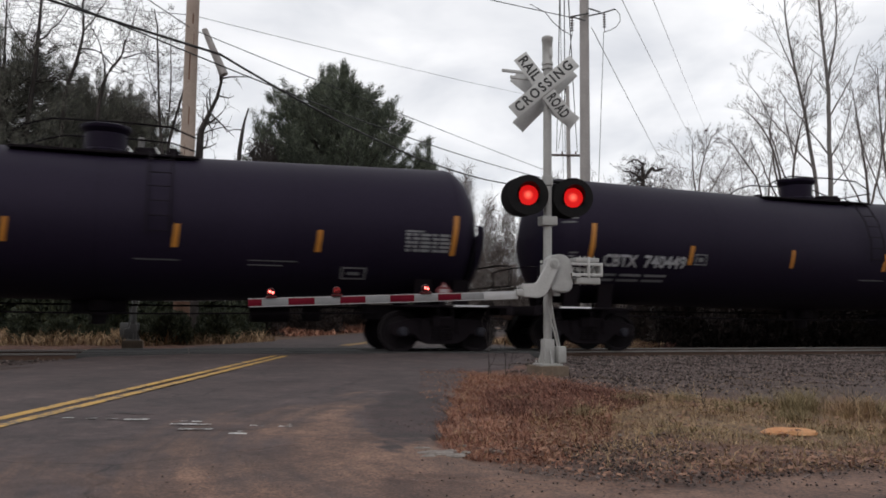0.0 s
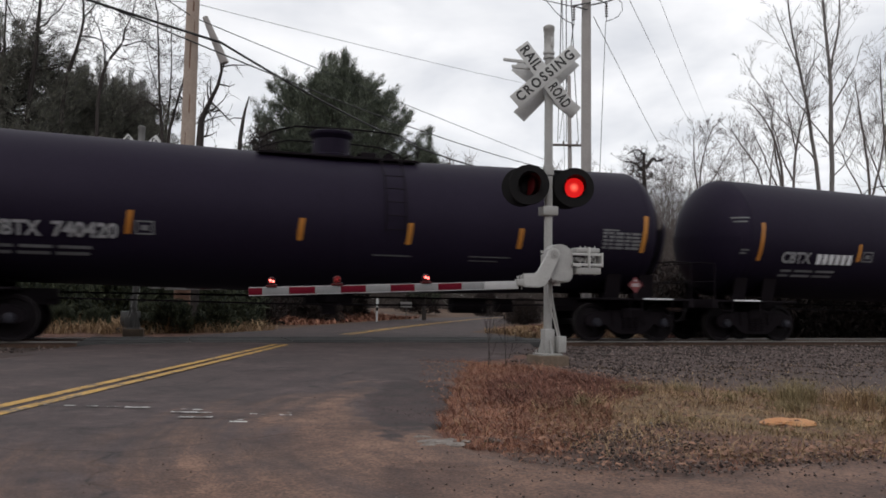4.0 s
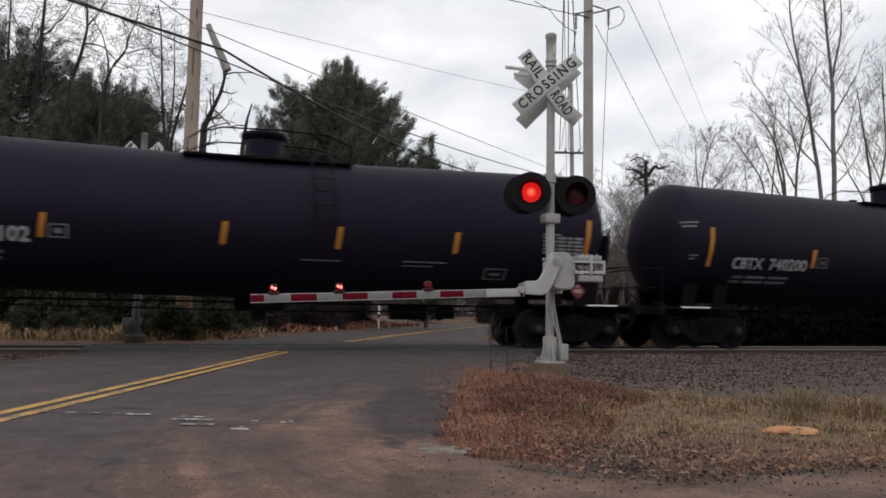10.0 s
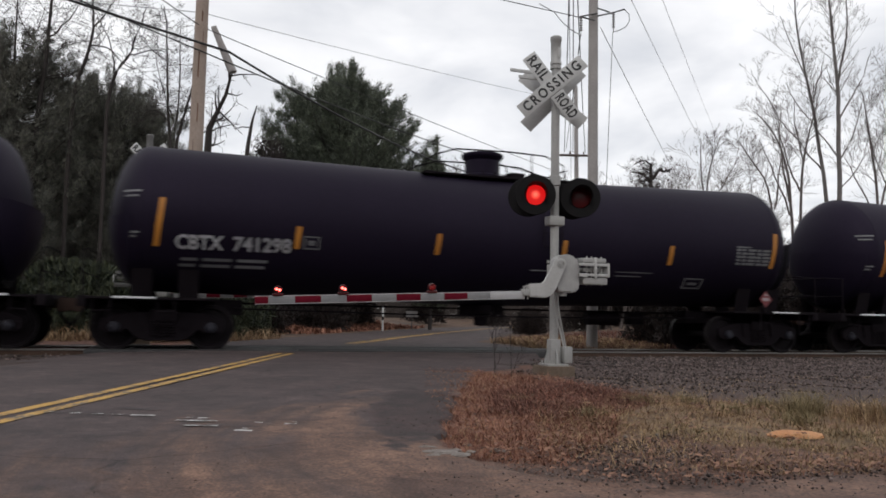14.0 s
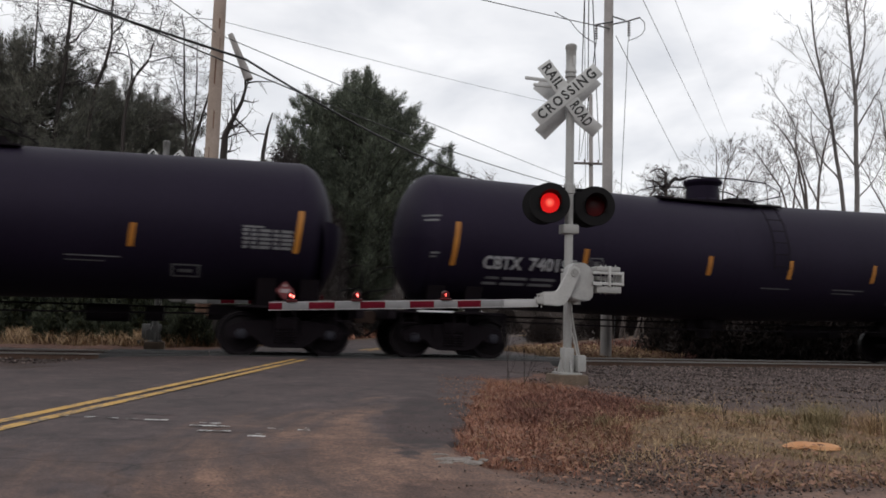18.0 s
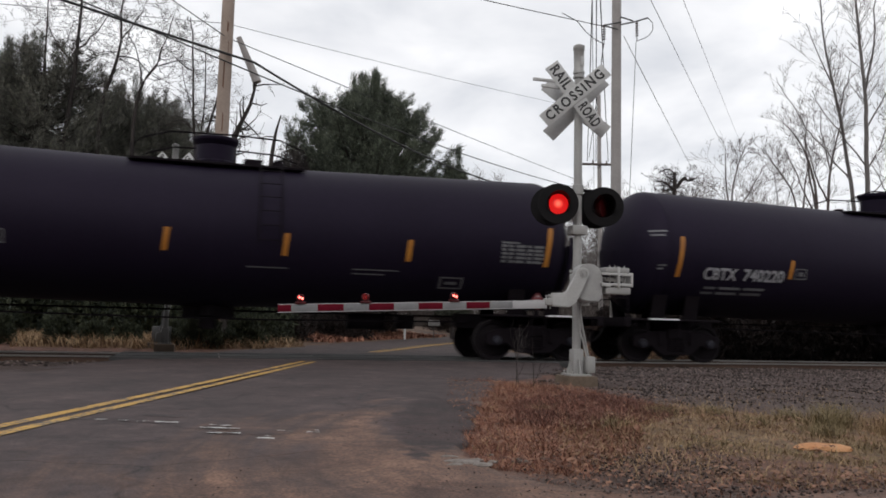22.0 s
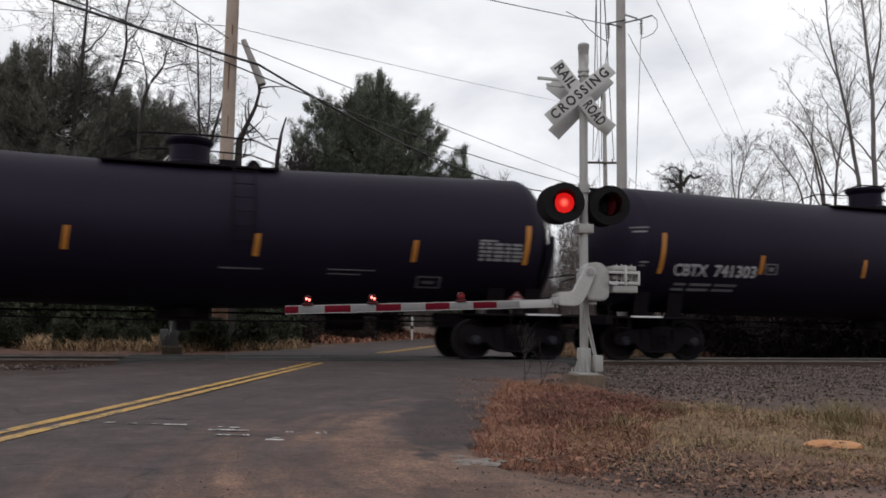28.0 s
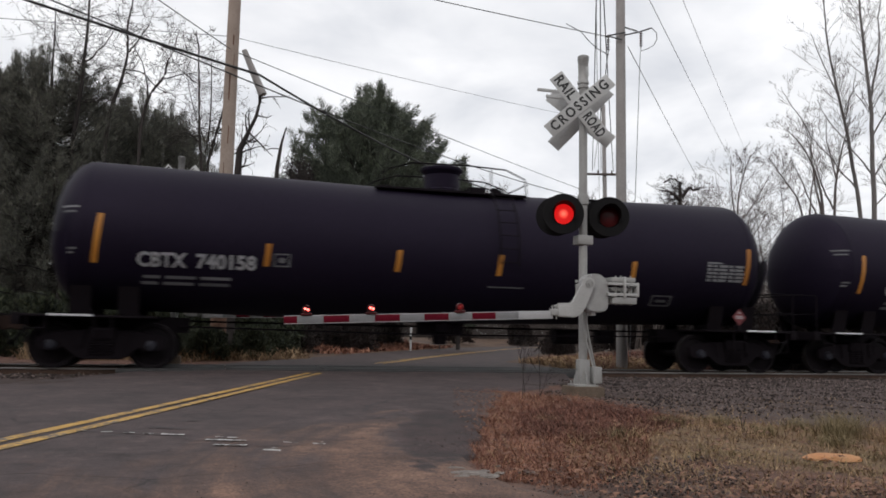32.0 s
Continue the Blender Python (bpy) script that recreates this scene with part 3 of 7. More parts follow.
# the widened shoulder at the crossing
flare = [(-0.35, 11.3), (0.35, 11.9), (0.9, 12.6), (1.45, 13.6), (1.75, 15.0), (1.95, 17.0), (2.1, 19.0), (2.15, 21.0), (1.7, 23.5), (0.9, 25.5), (-0.2, 26.5)]
b = bm_()
inner = [b.verts.new((-0.75 + 0.02 * k, y, 0.003)) for k, (x, y) in enumerate(flare)]
outer = [b.verts.new((x + 0.05 * math.sin(y * 5), y, -0.022)) for x, y in flare]
skirt = [b.verts.new((x + 0.09 + 0.05 * math.sin(y * 5), y - 0.07, -0.12)) for x, y in flare]
for k in range(len(flare) - 1):
    b.faces.new((inner[k], outer[k], outer[k + 1], inner[k + 1]))
    b.faces.new((outer[k], skirt[k], skirt[k + 1], outer[k + 1]))
tagged(part("road_shoulder", b, M["asphalt"]), "worn asphalt shoulder widening at the level crossing", "road", kind="structure")

# the drive that joins the road before the crossing
dy_ = np.arange(-6, 11.6, 0.15)


def apron_edge(y):
    return np.interp(y, [-6, 3.75, 3.95, 4.06, 4.25, 4.5, 4.95, 5.4, 6.5, 7.4, 9.4, 11.6], [9, 9, 1.6, 0.75, 0.38, 0.15, 0.0, -0.05, 0.01, 0.06, 0.20, 0.42])


rows_ = []
for y in dy_:
    e = apron_edge(y) + 0.04 * math.sin(y * 7) + 0.03 * math.sin(y * 17 + 1)
    rows_.append([(x, y, 0.006 - 0.022 * max(0, min(1, (x + 0.4) / 1.2)) + 0.004 * math.sin(3 * x + 2 * y)) for x in np.linspace(-1.4, e, 22)] + [(e + 0.05, y, -0.045), (e + 0.08, y, -0.12)])
v = np.array(rows_)
i = np.arange(v.shape[0] * v.shape[1]).reshape(v.shape[:2])
drive = new("driveway", soup("driveway", v.reshape(-1, 3), np.stack([i[:-1, :-1], i[:-1, 1:], i[1:, 1:], i[1:, :-1]], -1).reshape(-1, 4), M["asphalt"], True))
tagged(drive, "broken asphalt driveway mouth covered with brown dirt", "driveway", kind="structure")


def near_edge(x):
    """Where the verge ends towards the drive, for x past its corner."""
    return np.interp(x, [0.0, 0.16, 0.36, 0.6, 0.86, 1.32, 1.85, 2.5, 4.0, 9.0], [3.6, 4.50, 4.22, 3.92, 3.84, 3.98, 4.22, 4.50, 5.0, 6.2])


rows_ = []
for x in np.arange(0.12, 9.0, 0.08):
    e = float(near_edge(x)) + 0.03 * math.sin(x * 9) + 0.025 * math.sin(x * 23 + 1)
    rows_.append([(x, y, -0.011 + 0.004 * math.sin(3 * x + 2 * y)) for y in np.linspace(3.3, e, 12)] + [(x, e + 0.05, -0.04), (x, e + 0.09, -0.12)])
v = np.array(rows_)
i = np.arange(v.shape[0] * v.shape[1]).reshape(v.shape[:2])
side_drive = new("driveway_edge", soup("driveway_edge", v.reshape(-1, 3), np.stack([i[:-1, :-1], i[1:, :-1], i[1:, 1:], i[:-1, 1:]], -1).reshape(-1, 4), M["asphalt"], True))
tagged(side_drive, "dark worn driveway asphalt along the verge with loose grit", "driveway", kind="structure")


def line(name, path, off, width, material, z, label, step=0.25):
    ob = strip(name, path, material, (off - width / 2, off + width / 2), z=z, step=step)
    return tagged(ob, label, "road marking", kind="structure")


near_path, far_path = [p for p in ROAD_PATH if p[1] < 16], [p for p in ROAD_PATH if 20 < p[1] < 150]
near_path[-1] = (-3.1, 15.6)
for off in (-0.105, 0.105):
    line("yellow_line", near_path, off, 0.11, M["yellow"], 0.009, "worn double yellow centre line on asphalt")
    line("yellow_line", far_path, off, 0.12, M["yellow"], 0.009, "faded yellow centre line beyond the track")

# remains of the old stop line
for x0, x1, y, w in ((-1.94, -1.64, 5.79, 0.05), (-1.80, -1.57, 5.55, 0.045), (-1.92, -1.86, 5.95, 0.03), (-1.83, -1.75, 5.93, 0.03), (-2.36, -2.18, 6.02, 0.045), (-2.50, -2.42, 6.03, 0.04), (-2.66, -2.58, 6.05, 0.03), (-2.84, -2.76, 6.07, 0.03),
                     (-1.40, -1.28, 5.36, 0.05), (-1.37, -1.33, 5.45, 0.02), (-1.36, -1.30, 5.75, 0.03), (-1.28, -1.24, 5.73, 0.03), (-1.14, -1.05, 5.72, 0.04), (-1.10, -1.07, 5.82, 0.025), (-3.05, -2.98, 6.10, 0.02)):
    n = 14
    top = [(x, y + w / 2 + 0.008 * math.sin(31 * x)) for x in np.linspace(x0, x1, n)]
    bot = [(x, y - w / 2 + 0.008 * math.sin(23 * x + 1)) for x in np.linspace(x1, x0, n)]
    b = bm_()
    b.faces.new([b.verts.new((px, py, 0.0105)) for px, py in bot[::-1] + top[::-1]][::-1])
    bmesh.ops.recalc_face_normals(b, faces=b.faces)
    o = part("stop_line_fragment", b, M["white_line"])
    tagged(o, "broken remnant of a white painted stop line", "road marking", kind="structure")

# cracks and patch edges across the lane
r_ = np.random.default_rng(17)
for pts, w in (([(-7.2, 9.0), (-4.2, 9.25), (-2.3, 9.5), (-0.6, 9.75)], 0.030), ([(-1.10, 8.1), (-1.16, 8.7), (-1.02, 9.4), (-0.95, 9.65)], 0.035), ([(-2.6, 7.9), (-1.4, 7.8), (-0.5, 7.5)], 0.022), ([(-2.62, 6.42), (-2.4, 6.38), (-2.25, 6.42)], 0.055), ([(-2.52, 6.9), (-2.40, 7.0)], 0.05),
               ([(-3.1, 6.12), (-2.4, 6.0), (-1.9, 5.68), (-1.3, 5.55), (-0.9, 5.75)], 0.018), ([(-1.2, 10.9), (-0.6, 10.85)], 0.06), ([(-5.6, 7.4), (-4.6, 7.5), (-3.6, 7.3)], 0.022), ([(-2.9, 4.9), (-2.5, 5.05), (-2.1, 5.0)], 0.014)):
    q = np.array(pts)
    n = 10 * (len(q) - 1)
    u = np.linspace(0, len(q) - 1, n + 1)
    cx, cy = np.interp(u, range(len(q)), q[:, 0]), np.interp(u, range(len(q)), q[:, 1])
    cy, ww = cy + r_.normal(0, 0.025, n + 1), w * r_.uniform(0.15, 1.0, n + 1)
    cx = cx + r_.normal(0, 0.012, n + 1)
    flat_ = abs(q[-1, 0] - q[0, 0]) > abs(q[-1, 1] - q[0, 1])
    b = bm_()
    up = [b.verts.new((cx[k], cy[k] + ww[k] / 2, 0.0125) if flat_ else (cx[k] - ww[k] / 2, cy[k], 0.0125)) for k in range(n + 1)]
    dn = [b.verts.new((cx[k], cy[k] - ww[k] / 2, 0.0125) if flat_ else (cx[k] + ww[k] / 2, cy[k], 0.0125)) for k in range(n + 1)]
    for k in range(n):
        b.faces.new((dn[k], dn[k + 1], up[k + 1], up[k]))
    tagged(part("road_crack", b, M["rubber"]), "dark ragged crack in the worn asphalt", "road marking", kind="structure")

# ballast bed
bs = np.concatenate([np.arange(-760, -40, 20), np.arange(-40, 60, 0.4), np.arange(60, 800, 20)])
bw = np.array([-6.2, -5.4, -4.6, -3.8, -3.0, -2.2, -1.4, 0, 1.4, 2.2, 3.0, 3.8])
S_, W_ = np.meshgrid(bs, bw, indexing="ij")
c_, s_ = math.cos(radians(TRACK_TURN)), math.sin(radians(TRACK_TURN))
edge = np.where(W_ < -6, 0.9 * np.sin(S_ * 0.9) + 0.5 * np.sin(S_ * 2.3), 0)
BX, BY = S_ * c_ - (W_ + edge + TRACK_AWAY) * s_, S_ * s_ + (W_ + edge + TRACK_AWAY) * c_
rise = np.where((W_ > -6) & (W_ < 3.5), 0.014, -0.02)
i = np.arange(BX.size).reshape(BX.shape)
bed = new("ballast_bed", soup("ballast_bed", np.stack([BX, BY, ground_z(BX, BY) + rise], -1).reshape(-1, 3), np.stack([i[:-1, :-1], i[1:, :-1], i[1:, 1:], i[:-1, 1:]], -1).reshape(-1, 4), M["ballast"], True))
tagged(bed, "grey crushed-stone ballast bed under the railway track", "ballast", kind="structure")


def rail_mesh(length):
    prof = [(-0.07, -0.175), (0.07, -0.175), (0.07, -0.160), (0.012, -0.140), (0.012, -0.045), (0.036, -0.035), (0.036, -0.006), (0.028, 0.0), (-0.028, 0.0), (-0.036, -0.006), (-0.036, -0.035), (-0.012, -0.045), (-0.012, -0.140), (-0.07, -0.160)]
    b = bm_()
    a = [b.verts.new((-length / 2, y, z)) for y, z in prof]
    c = [b.verts.new((length / 2, y, z)) for y, z in prof]
    n = len(prof)
    for k in range(n):
        f = b.faces.new((a[k], a[(k + 1) % n], c[(k + 1) % n], c[k]))
        f.material_index = 1 if 5 <= k <= 9 else 0
    b.faces.new(a[::-1]), b.faces.new(c)
    return mesh_from("rail", b, False)


track = thing("railway_track", "single railway track with rusty steel rails and timber ties", "railway track", TRK, kind="structure")
rm = rail_mesh(1560)
for w in (-0.755, 0.755):
    part("rail", rm, (M["rail"], M["tread"]), track, m=pose(20, w, 0.004))
b = bm_()
box(b, -0.115, 0.115, -1.3, 1.3, -0.09, 0.09, 0.012)
tm = mesh_from("tie", b)
ROAD_S = (-1.6, 8.4)   # the road's stretch of the track
for k in range(130):
    s = -24 + k * 0.52
    if ROAD_S[0] < s < ROAD_S[1]:
        continue
    part("tie", tm, M["tie"], track, m=pose(s, random.uniform(-0.06, 0.06), -0.205 + random.uniform(-0.008, 0.008), 0, 0, random.uniform(-1, 1)))
# crossing panels between and beside the rails
for w0, w1 in ((-0.66, -0.02), (0.02, 0.66), (-1.32, -0.84), (0.84, 1.32)):
    for k in range(5):
        s = -1.9 + k * 2.08
        b = bm_()
        box(b, s, s + 2.05, w0, w1, -0.12, 0.010, 0.006)
        part("crossing_panel", b, M["rubber"], track)
del b

# ------------------------------------------------------------------ crossing signals
FLASH = []      # (lens, pose on its thing, phase, share of the period lit)


def crossbuck(parent, y, z, face, board="sign"):
    """Two crossed boards with their words, on one side of the mast; face -1 looks towards -y."""
    for name, turn, words in (("crossbuck_blade", -54.0 if face < 0 else -46.0, (("RAIL", -0.365), ("ROAD", 0.375))), ("crossbuck_blade", 40.0, (("CROSSING", 0.0),))):
        b = bm_()
        off = 0.0 if len(words) == 2 else -0.012
        box(b, -0.61, 0.61, -0.003, 0.003, -0.1145, 0.1145, 0.0025)
        m = pose(-0.115 if face < 0 else 0.01, y + face * (0.0 - off), z, 0, 0, -25 if face < 0 else 155) @ pose(0, 0, 0, 0, -turn, 0)
        blade = part(name, b, M[board], parent, "white reflective board with black capital letters", m)
        for w, x in words:
            part("lettering", letters(w, 0.150, 1.0, 0.002, 1.07 if len(w) > 4 else 0.41, 1.32 if len(w) > 4 else 1.12), M["letters"], blade, m=pose(x, -0.0042, 0))
    b = bm_()
    box(b, -0.05, 0.05, -0.02, 0.02, -0.16, 0.16, 0.006)
    for dz in (-0.1, 0.0, 0.1):
        rod(b, (0, -0.035, dz), (0, 0.02, dz), 0.014, n=8)
    part("mounting_bracket", b, M["galv"], parent, m=pose(0, y - face * 0.03, z))


def flasher(parent, x, y, z, face, phase, share):
    """A red flasher: round black background, hood, housing and the turning light unit."""
    m = pose(x, y, z, 0, 0, -20 if face < 0 else 160)
    b = bm_()
    lathe(b, [(0.165, 0.0), (0.30, 0.0), (0.306, 0.006), (0.30, 0.014), (0.165, 0.014), (0.165, 0.0)], 40, "Y", caps=False)
    bg = part("background_disc", b, M["black"], parent, m=m)
    b = bm_()
    n, deep = 26, 0.24
    outer, inner = [], []
    for k in range(n + 1):
        a = radians(-35 + 250 * k / n)
        reach = -deep * (0.35 + 0.65 * max(0.0, math.sin(a)) ** 0.7)
        for r, store in ((0.172, outer), (0.165, inner)):
            store.append((b.verts.new((r * math.cos(a), 0.0, r * math.sin(a))), b.verts.new((r * math.cos(a), reach, r * math.sin(a)))))
    for k in range(n):
        b.faces.new((outer[k][0], outer[k][1], outer[k + 1][1], outer[k + 1][0]))
        b.faces.new((inner[k][0], inner[k + 1][0], inner[k + 1][1], inner[k][1]))
        b.faces.new((outer[k][1], inner[k][1], inner[k + 1][1], outer[k + 1][1]))
    bmesh.ops.recalc_face_normals(b, faces=b.faces)
    part("hood", b, M["black"], bg)
    b = bm_()
    lathe(b, [(0.0, 0.24), (0.10, 0.235), (0.15, 0.19), (0.165, 0.10), (0.165, 0.014)], 28, "Y", caps=False)
    part("lamp_housing", b, M["black"], bg)
    b = bm_()
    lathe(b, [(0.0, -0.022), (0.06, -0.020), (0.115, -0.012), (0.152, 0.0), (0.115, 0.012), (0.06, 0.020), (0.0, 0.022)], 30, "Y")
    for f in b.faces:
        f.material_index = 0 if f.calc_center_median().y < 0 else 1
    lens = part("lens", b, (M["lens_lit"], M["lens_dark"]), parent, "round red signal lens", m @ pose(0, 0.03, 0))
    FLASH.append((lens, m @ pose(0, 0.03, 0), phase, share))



def crossing_signal(m, label, sag, boards, grey, white):
    sig = thing("crossing_signal", label, "crossing signal", m, "signals of the level crossing")
    b = bm_()
    box(b, -0.24, 0.24, -0.24, 0.24, -0.35, 0.085, 0.02)
    part("foundation", b, M["concrete"], sig, "weathered concrete foundation block")
    b = bm_()
    box(b, -0.082, 0.082, -0.082, 0.082, 0.10, 0.475, 0.012)
    box(b, -0.17, 0.17, -0.17, 0.17, 0.085, 0.112, 0.006)
    for k in range(4):
        g = pose(0, 0, 0, 0, 0, 90 * k)
        c = bm_()
        prism(c, [(0.08, 0.11), (0.155, 0.11), (0.155, 0.15), (0.098, 0.32), (0.08, 0.32)], -0.012, 0.012)
        bmesh.ops.transform(c, matrix=g, verts=c.verts)
        me = bpy.data.meshes.new("gusset")
        c.to_mesh(me)
        c.free()
        b.from_mesh(me)
        bpy.data.meshes.remove(me)
        a = radians(45 + 90 * k)
        rod(b, (0.185 * math.cos(a), 0.185 * math.sin(a), 0.085), (0.185 * math.cos(a), 0.185 * math.sin(a), 0.16), 0.014, n=6)
    part("base_casting", b, grey, sig)
    b = bm_()
    rod(b, (0, 0, 0.40), (0, 0, 4.72), 0.064, n=24)
    part("mast", b, grey, sig, "aluminium-painted round steel mast")
    b = bm_()
    lathe(b, [(0.066, 4.62), (0.086, 4.625), (0.086, 4.655), (0.074, 4.66), (0.074, 4.69), (0.088, 4.695), (0.088, 4.73), (0.076, 4.75), (0.080, 5.06), (0.088, 5.07), (0.088, 5.13), (0.062, 5.15), (0.0, 5.155)], 24)
    part("bell", b, grey, sig, "cylindrical grey warning bell on the mast head")
    b = bm_()
    box(b, 0.0, 0.05, -0.086, -0.078, 4.80, 4.95, 0.003)
    part("bell_label", b, M["sign"], sig)
    crossbuck(sig, -0.10, boards[0], -1, boards[2])
    crossbuck(sig, 0.11, boards[1], 1, boards[2])
    # edge-on sign brackets beside the boards
    for z, l in ((4.55, 0.74), (4.46, 0.60)):
        b = bm_()
        box(b, -l, -0.05, 0.03, 0.06, z - 0.024, z + 0.024, 0.006)
        part("sign_bracket", b, M["sign"], sig)
    # flasher crossarm
    b = bm_()
    rod(b, (-0.42, 0, 2.88), (0.42, 0, 2.88), 0.024, n=10)
    for x in (-0.38, 0.38):
        rod(b, (x, 0, 2.88), (x, 0, 2.72), 0.02, n=8)
    rod(b, (-0.06, 0, 2.88), (0.06, 0, 2.88), 0.06, n=10)
    part("crossarm", b, M["black"], sig)
    b = bm_()
    lathe(b, [(0.064, 2.80), (0.085, 2.81), (0.085, 2.95), (0.064, 2.96)], 20)
    part("crossarm_collar", b, grey, sig)
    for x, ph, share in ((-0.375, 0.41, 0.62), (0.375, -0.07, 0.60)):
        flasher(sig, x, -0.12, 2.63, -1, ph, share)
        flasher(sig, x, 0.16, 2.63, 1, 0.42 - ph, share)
    b = bm_()
    box(b, -0.125, 0.125, -0.10, 0.10, 2.19, 2.33, 0.015)
    part("junction_box", b, grey, sig)
    # gate mechanism
    b = bm_()
    prism(b, [(-0.153, 1.26), (-0.120, 1.19), (-0.032, 1.17), (0.156, 1.17), (0.216, 1.20), (0.248, 1.27), (0.248, 1.56), (0.224, 1.64), (0.167, 1.70), (0.067, 1.74), (-0.032, 1.73), (-0.109, 1.69), (-0.153, 1.62)], -0.36, -0.13)
    bmesh.ops.bevel(b, geom=list(b.edges), offset=0.022, segments=2, affect="EDGES")
    rod(b, (0.02, -0.25, 1.12), (0.02, -0.25, 1.20), 0.06, n=14)
    part("gate_mechanism", b, M["housing"], sig, "rounded grey-white gate mechanism housing")
    b = bm_()
    box(b, -0.09, 0.09, -0.14, 0.08, 1.28, 1.60, 0.01)
    part("mast_clamp", b, grey, sig)
    b = bm_()
    prism(b, [(-0.214, 1.59), (-0.198, 1.64), (-0.159, 1.66), (-0.110, 1.67), (-0.060, 1.66), (-0.027, 1.62), (-0.019, 1.57), (-0.170, 1.24), (-0.209, 1.17), (-0.269, 1.11), (-0.347, 1.08), (-0.605, 1.09), (-0.605, 1.28), (-0.413, 1.29), (-0.374, 1.31)], -0.455, -0.39)
    bmesh.ops.bevel(b, geom=list(b.edges), offset=0.012, segments=2, affect="EDGES")
    part("support_arm", b, white, sig, "bent white support arm of the gate")
    hub_x = -0.117
    b = bm_()
    lathe(b, [(0.062, 0.0), (0.062, -0.012), (0.046, -0.012), (0.046, -0.004), (0.0, -0.004)], 24, "Y", pose(hub_x, -0.457, 1.575))
    rod(b, (hub_x, -0.459, 1.575), (hub_x, -0.480, 1.575), 0.026, n=6)
    rod(b, (hub_x, -0.39, 1.575), (hub_x, -0.35, 1.575), 0.05, n=14)
    part("pivot_hub", b, grey, sig)
    b = bm_()
    box(b, -0.70, -0.585, -0.45, -0.35, 1.105, 1.20, 0.008)
    box(b, -0.63, -0.56, -0.385, -0.365, 1.10, 1.26, 0.004)
    part("arm_clamp", b, grey, sig)
    for x, z in ((-0.67, 1.045), (-0.61, 1.045)):
        b = bm_()
        rod(b, (x, -0.40, z + 0.01), (x, -0.40, z + 0.20), 0.011, n=6)
        rod(b, (x, -0.40, z + 0.185), (x, -0.40, z + 0.20), 0.021, n=6)
        part("clamp_bolt", b, grey, sig)
    # counterweight frame
    b = bm_()
    for z0, z1 in ((1.572, 1.612), (1.418, 1.458)):
        box(b, 0.20, 0.69, -0.42, -0.38, z0, z1, 0.005)
    prism(b, [(0.20, 1.418), (0.34, 1.40), (0.34, 1.43), (0.20, 1.47)], -0.425, -0.375)
    box(b, 0.675, 0.71, -0.42, -0.14, 1.41, 1.62, 0.006)
    box(b, 0.455, 0.49, -0.435, -0.37, 1.39, 1.70, 0.005)
    part("counterweight_frame", b, white, sig)
    for x0, x1, z0, z1 in ((0.27, 0.66, 1.62, 1.69), (0.28, 0.68, 1.30, 1.40)):
        b = bm_()
        box(b, x0, x1, -0.40, -0.20, z0, z1, 0.01)
        part("counterweight", b, grey, sig)
    b = bm_()
    box(b, 0.30, 0.63, -0.34, -0.22, 1.49, 1.55, 0.01)
    part("frame_tie_bar", b, grey, sig)
    for x in (0.36, 0.44, 0.60):
        b = bm_()
        rod(b, (x, -0.35, 1.28), (x, -0.35, 1.72), 0.011, n=6)
        part("weight_bolt", b, grey, sig)
    # cable from the mechanism into the base
    b = bm_()
    pipe(b, [(-0.04, -0.20, 1.18), (-0.03, -0.18, 1.0), (0.03, -0.14, 0.78), (0.09, -0.11, 0.58), (0.15, -0.09, 0.36)], 0.019, 8)
    part("cable_conduit", b, grey, sig)
    b = bm_()
    pipe(b, [(-0.10, -0.20, 1.18), (-0.085, -0.17, 1.0), (-0.02, -0.13, 0.80), (0.05, -0.11, 0.60), (0.12, -0.09, 0.36)], 0.012, 8)
    part("cable_conduit", b, white, sig)
    b = bm_()
    box(b, 0.10, 0.23, -0.17, -0.02, 0.13, 0.37, 0.01)
    part("terminal_box", b, grey, sig)
    b = bm_()
    rod(b, (-0.15, -0.10, 1.63), (-0.02, -0.10, 1.63), 0.016, n=8)
    rod(b, (-0.15, -0.10, 1.61), (-0.15, -0.10, 1.65), 0.022, n=8)
    part("latch_switch", b, grey, sig)
    # striped arm: sags a little towards the tip
    tilt = pose(-0.69, -0.40, 1.115, 0, sag, 0)
    b = bm_()
    box(b, -3.75, 0.0, -0.018, 0.018, -0.044, 0.044, 0.004)
    arm = part("gate_arm", b, M["arm_white"], sig, "white and red striped crossing gate arm", tilt)
    b = bm_()
    box(b, -0.50, 0.02, -0.022, 0.022, -0.058, 0.058, 0.004)
    part("arm_root", b, M["arm_white"], arm)
    for k in range(10):
        x1 = -0.503 - k * 0.342
        wide = 0.342 if k < 9 else 0.17
        b = bm_()
        box(b, x1 - wide, x1, -0.0225, 0.0225, -0.046, 0.046, 0.001)
        part("stripe", b, M["arm_grey"] if k % 2 == 0 else M["arm_red"], arm)
        b = bm_()
        box(b, x1 - wide, x1, -0.021, 0.021, 0.0465, 0.056, 0.001)
        part("edge_strip", b, M["arm_white"], arm)
        b = bm_()
        box(b, x1 - wide, x1, -0.021, 0.021, -0.056, -0.0465, 0.001)
        part("edge_strip", b, M["arm_white"], arm)
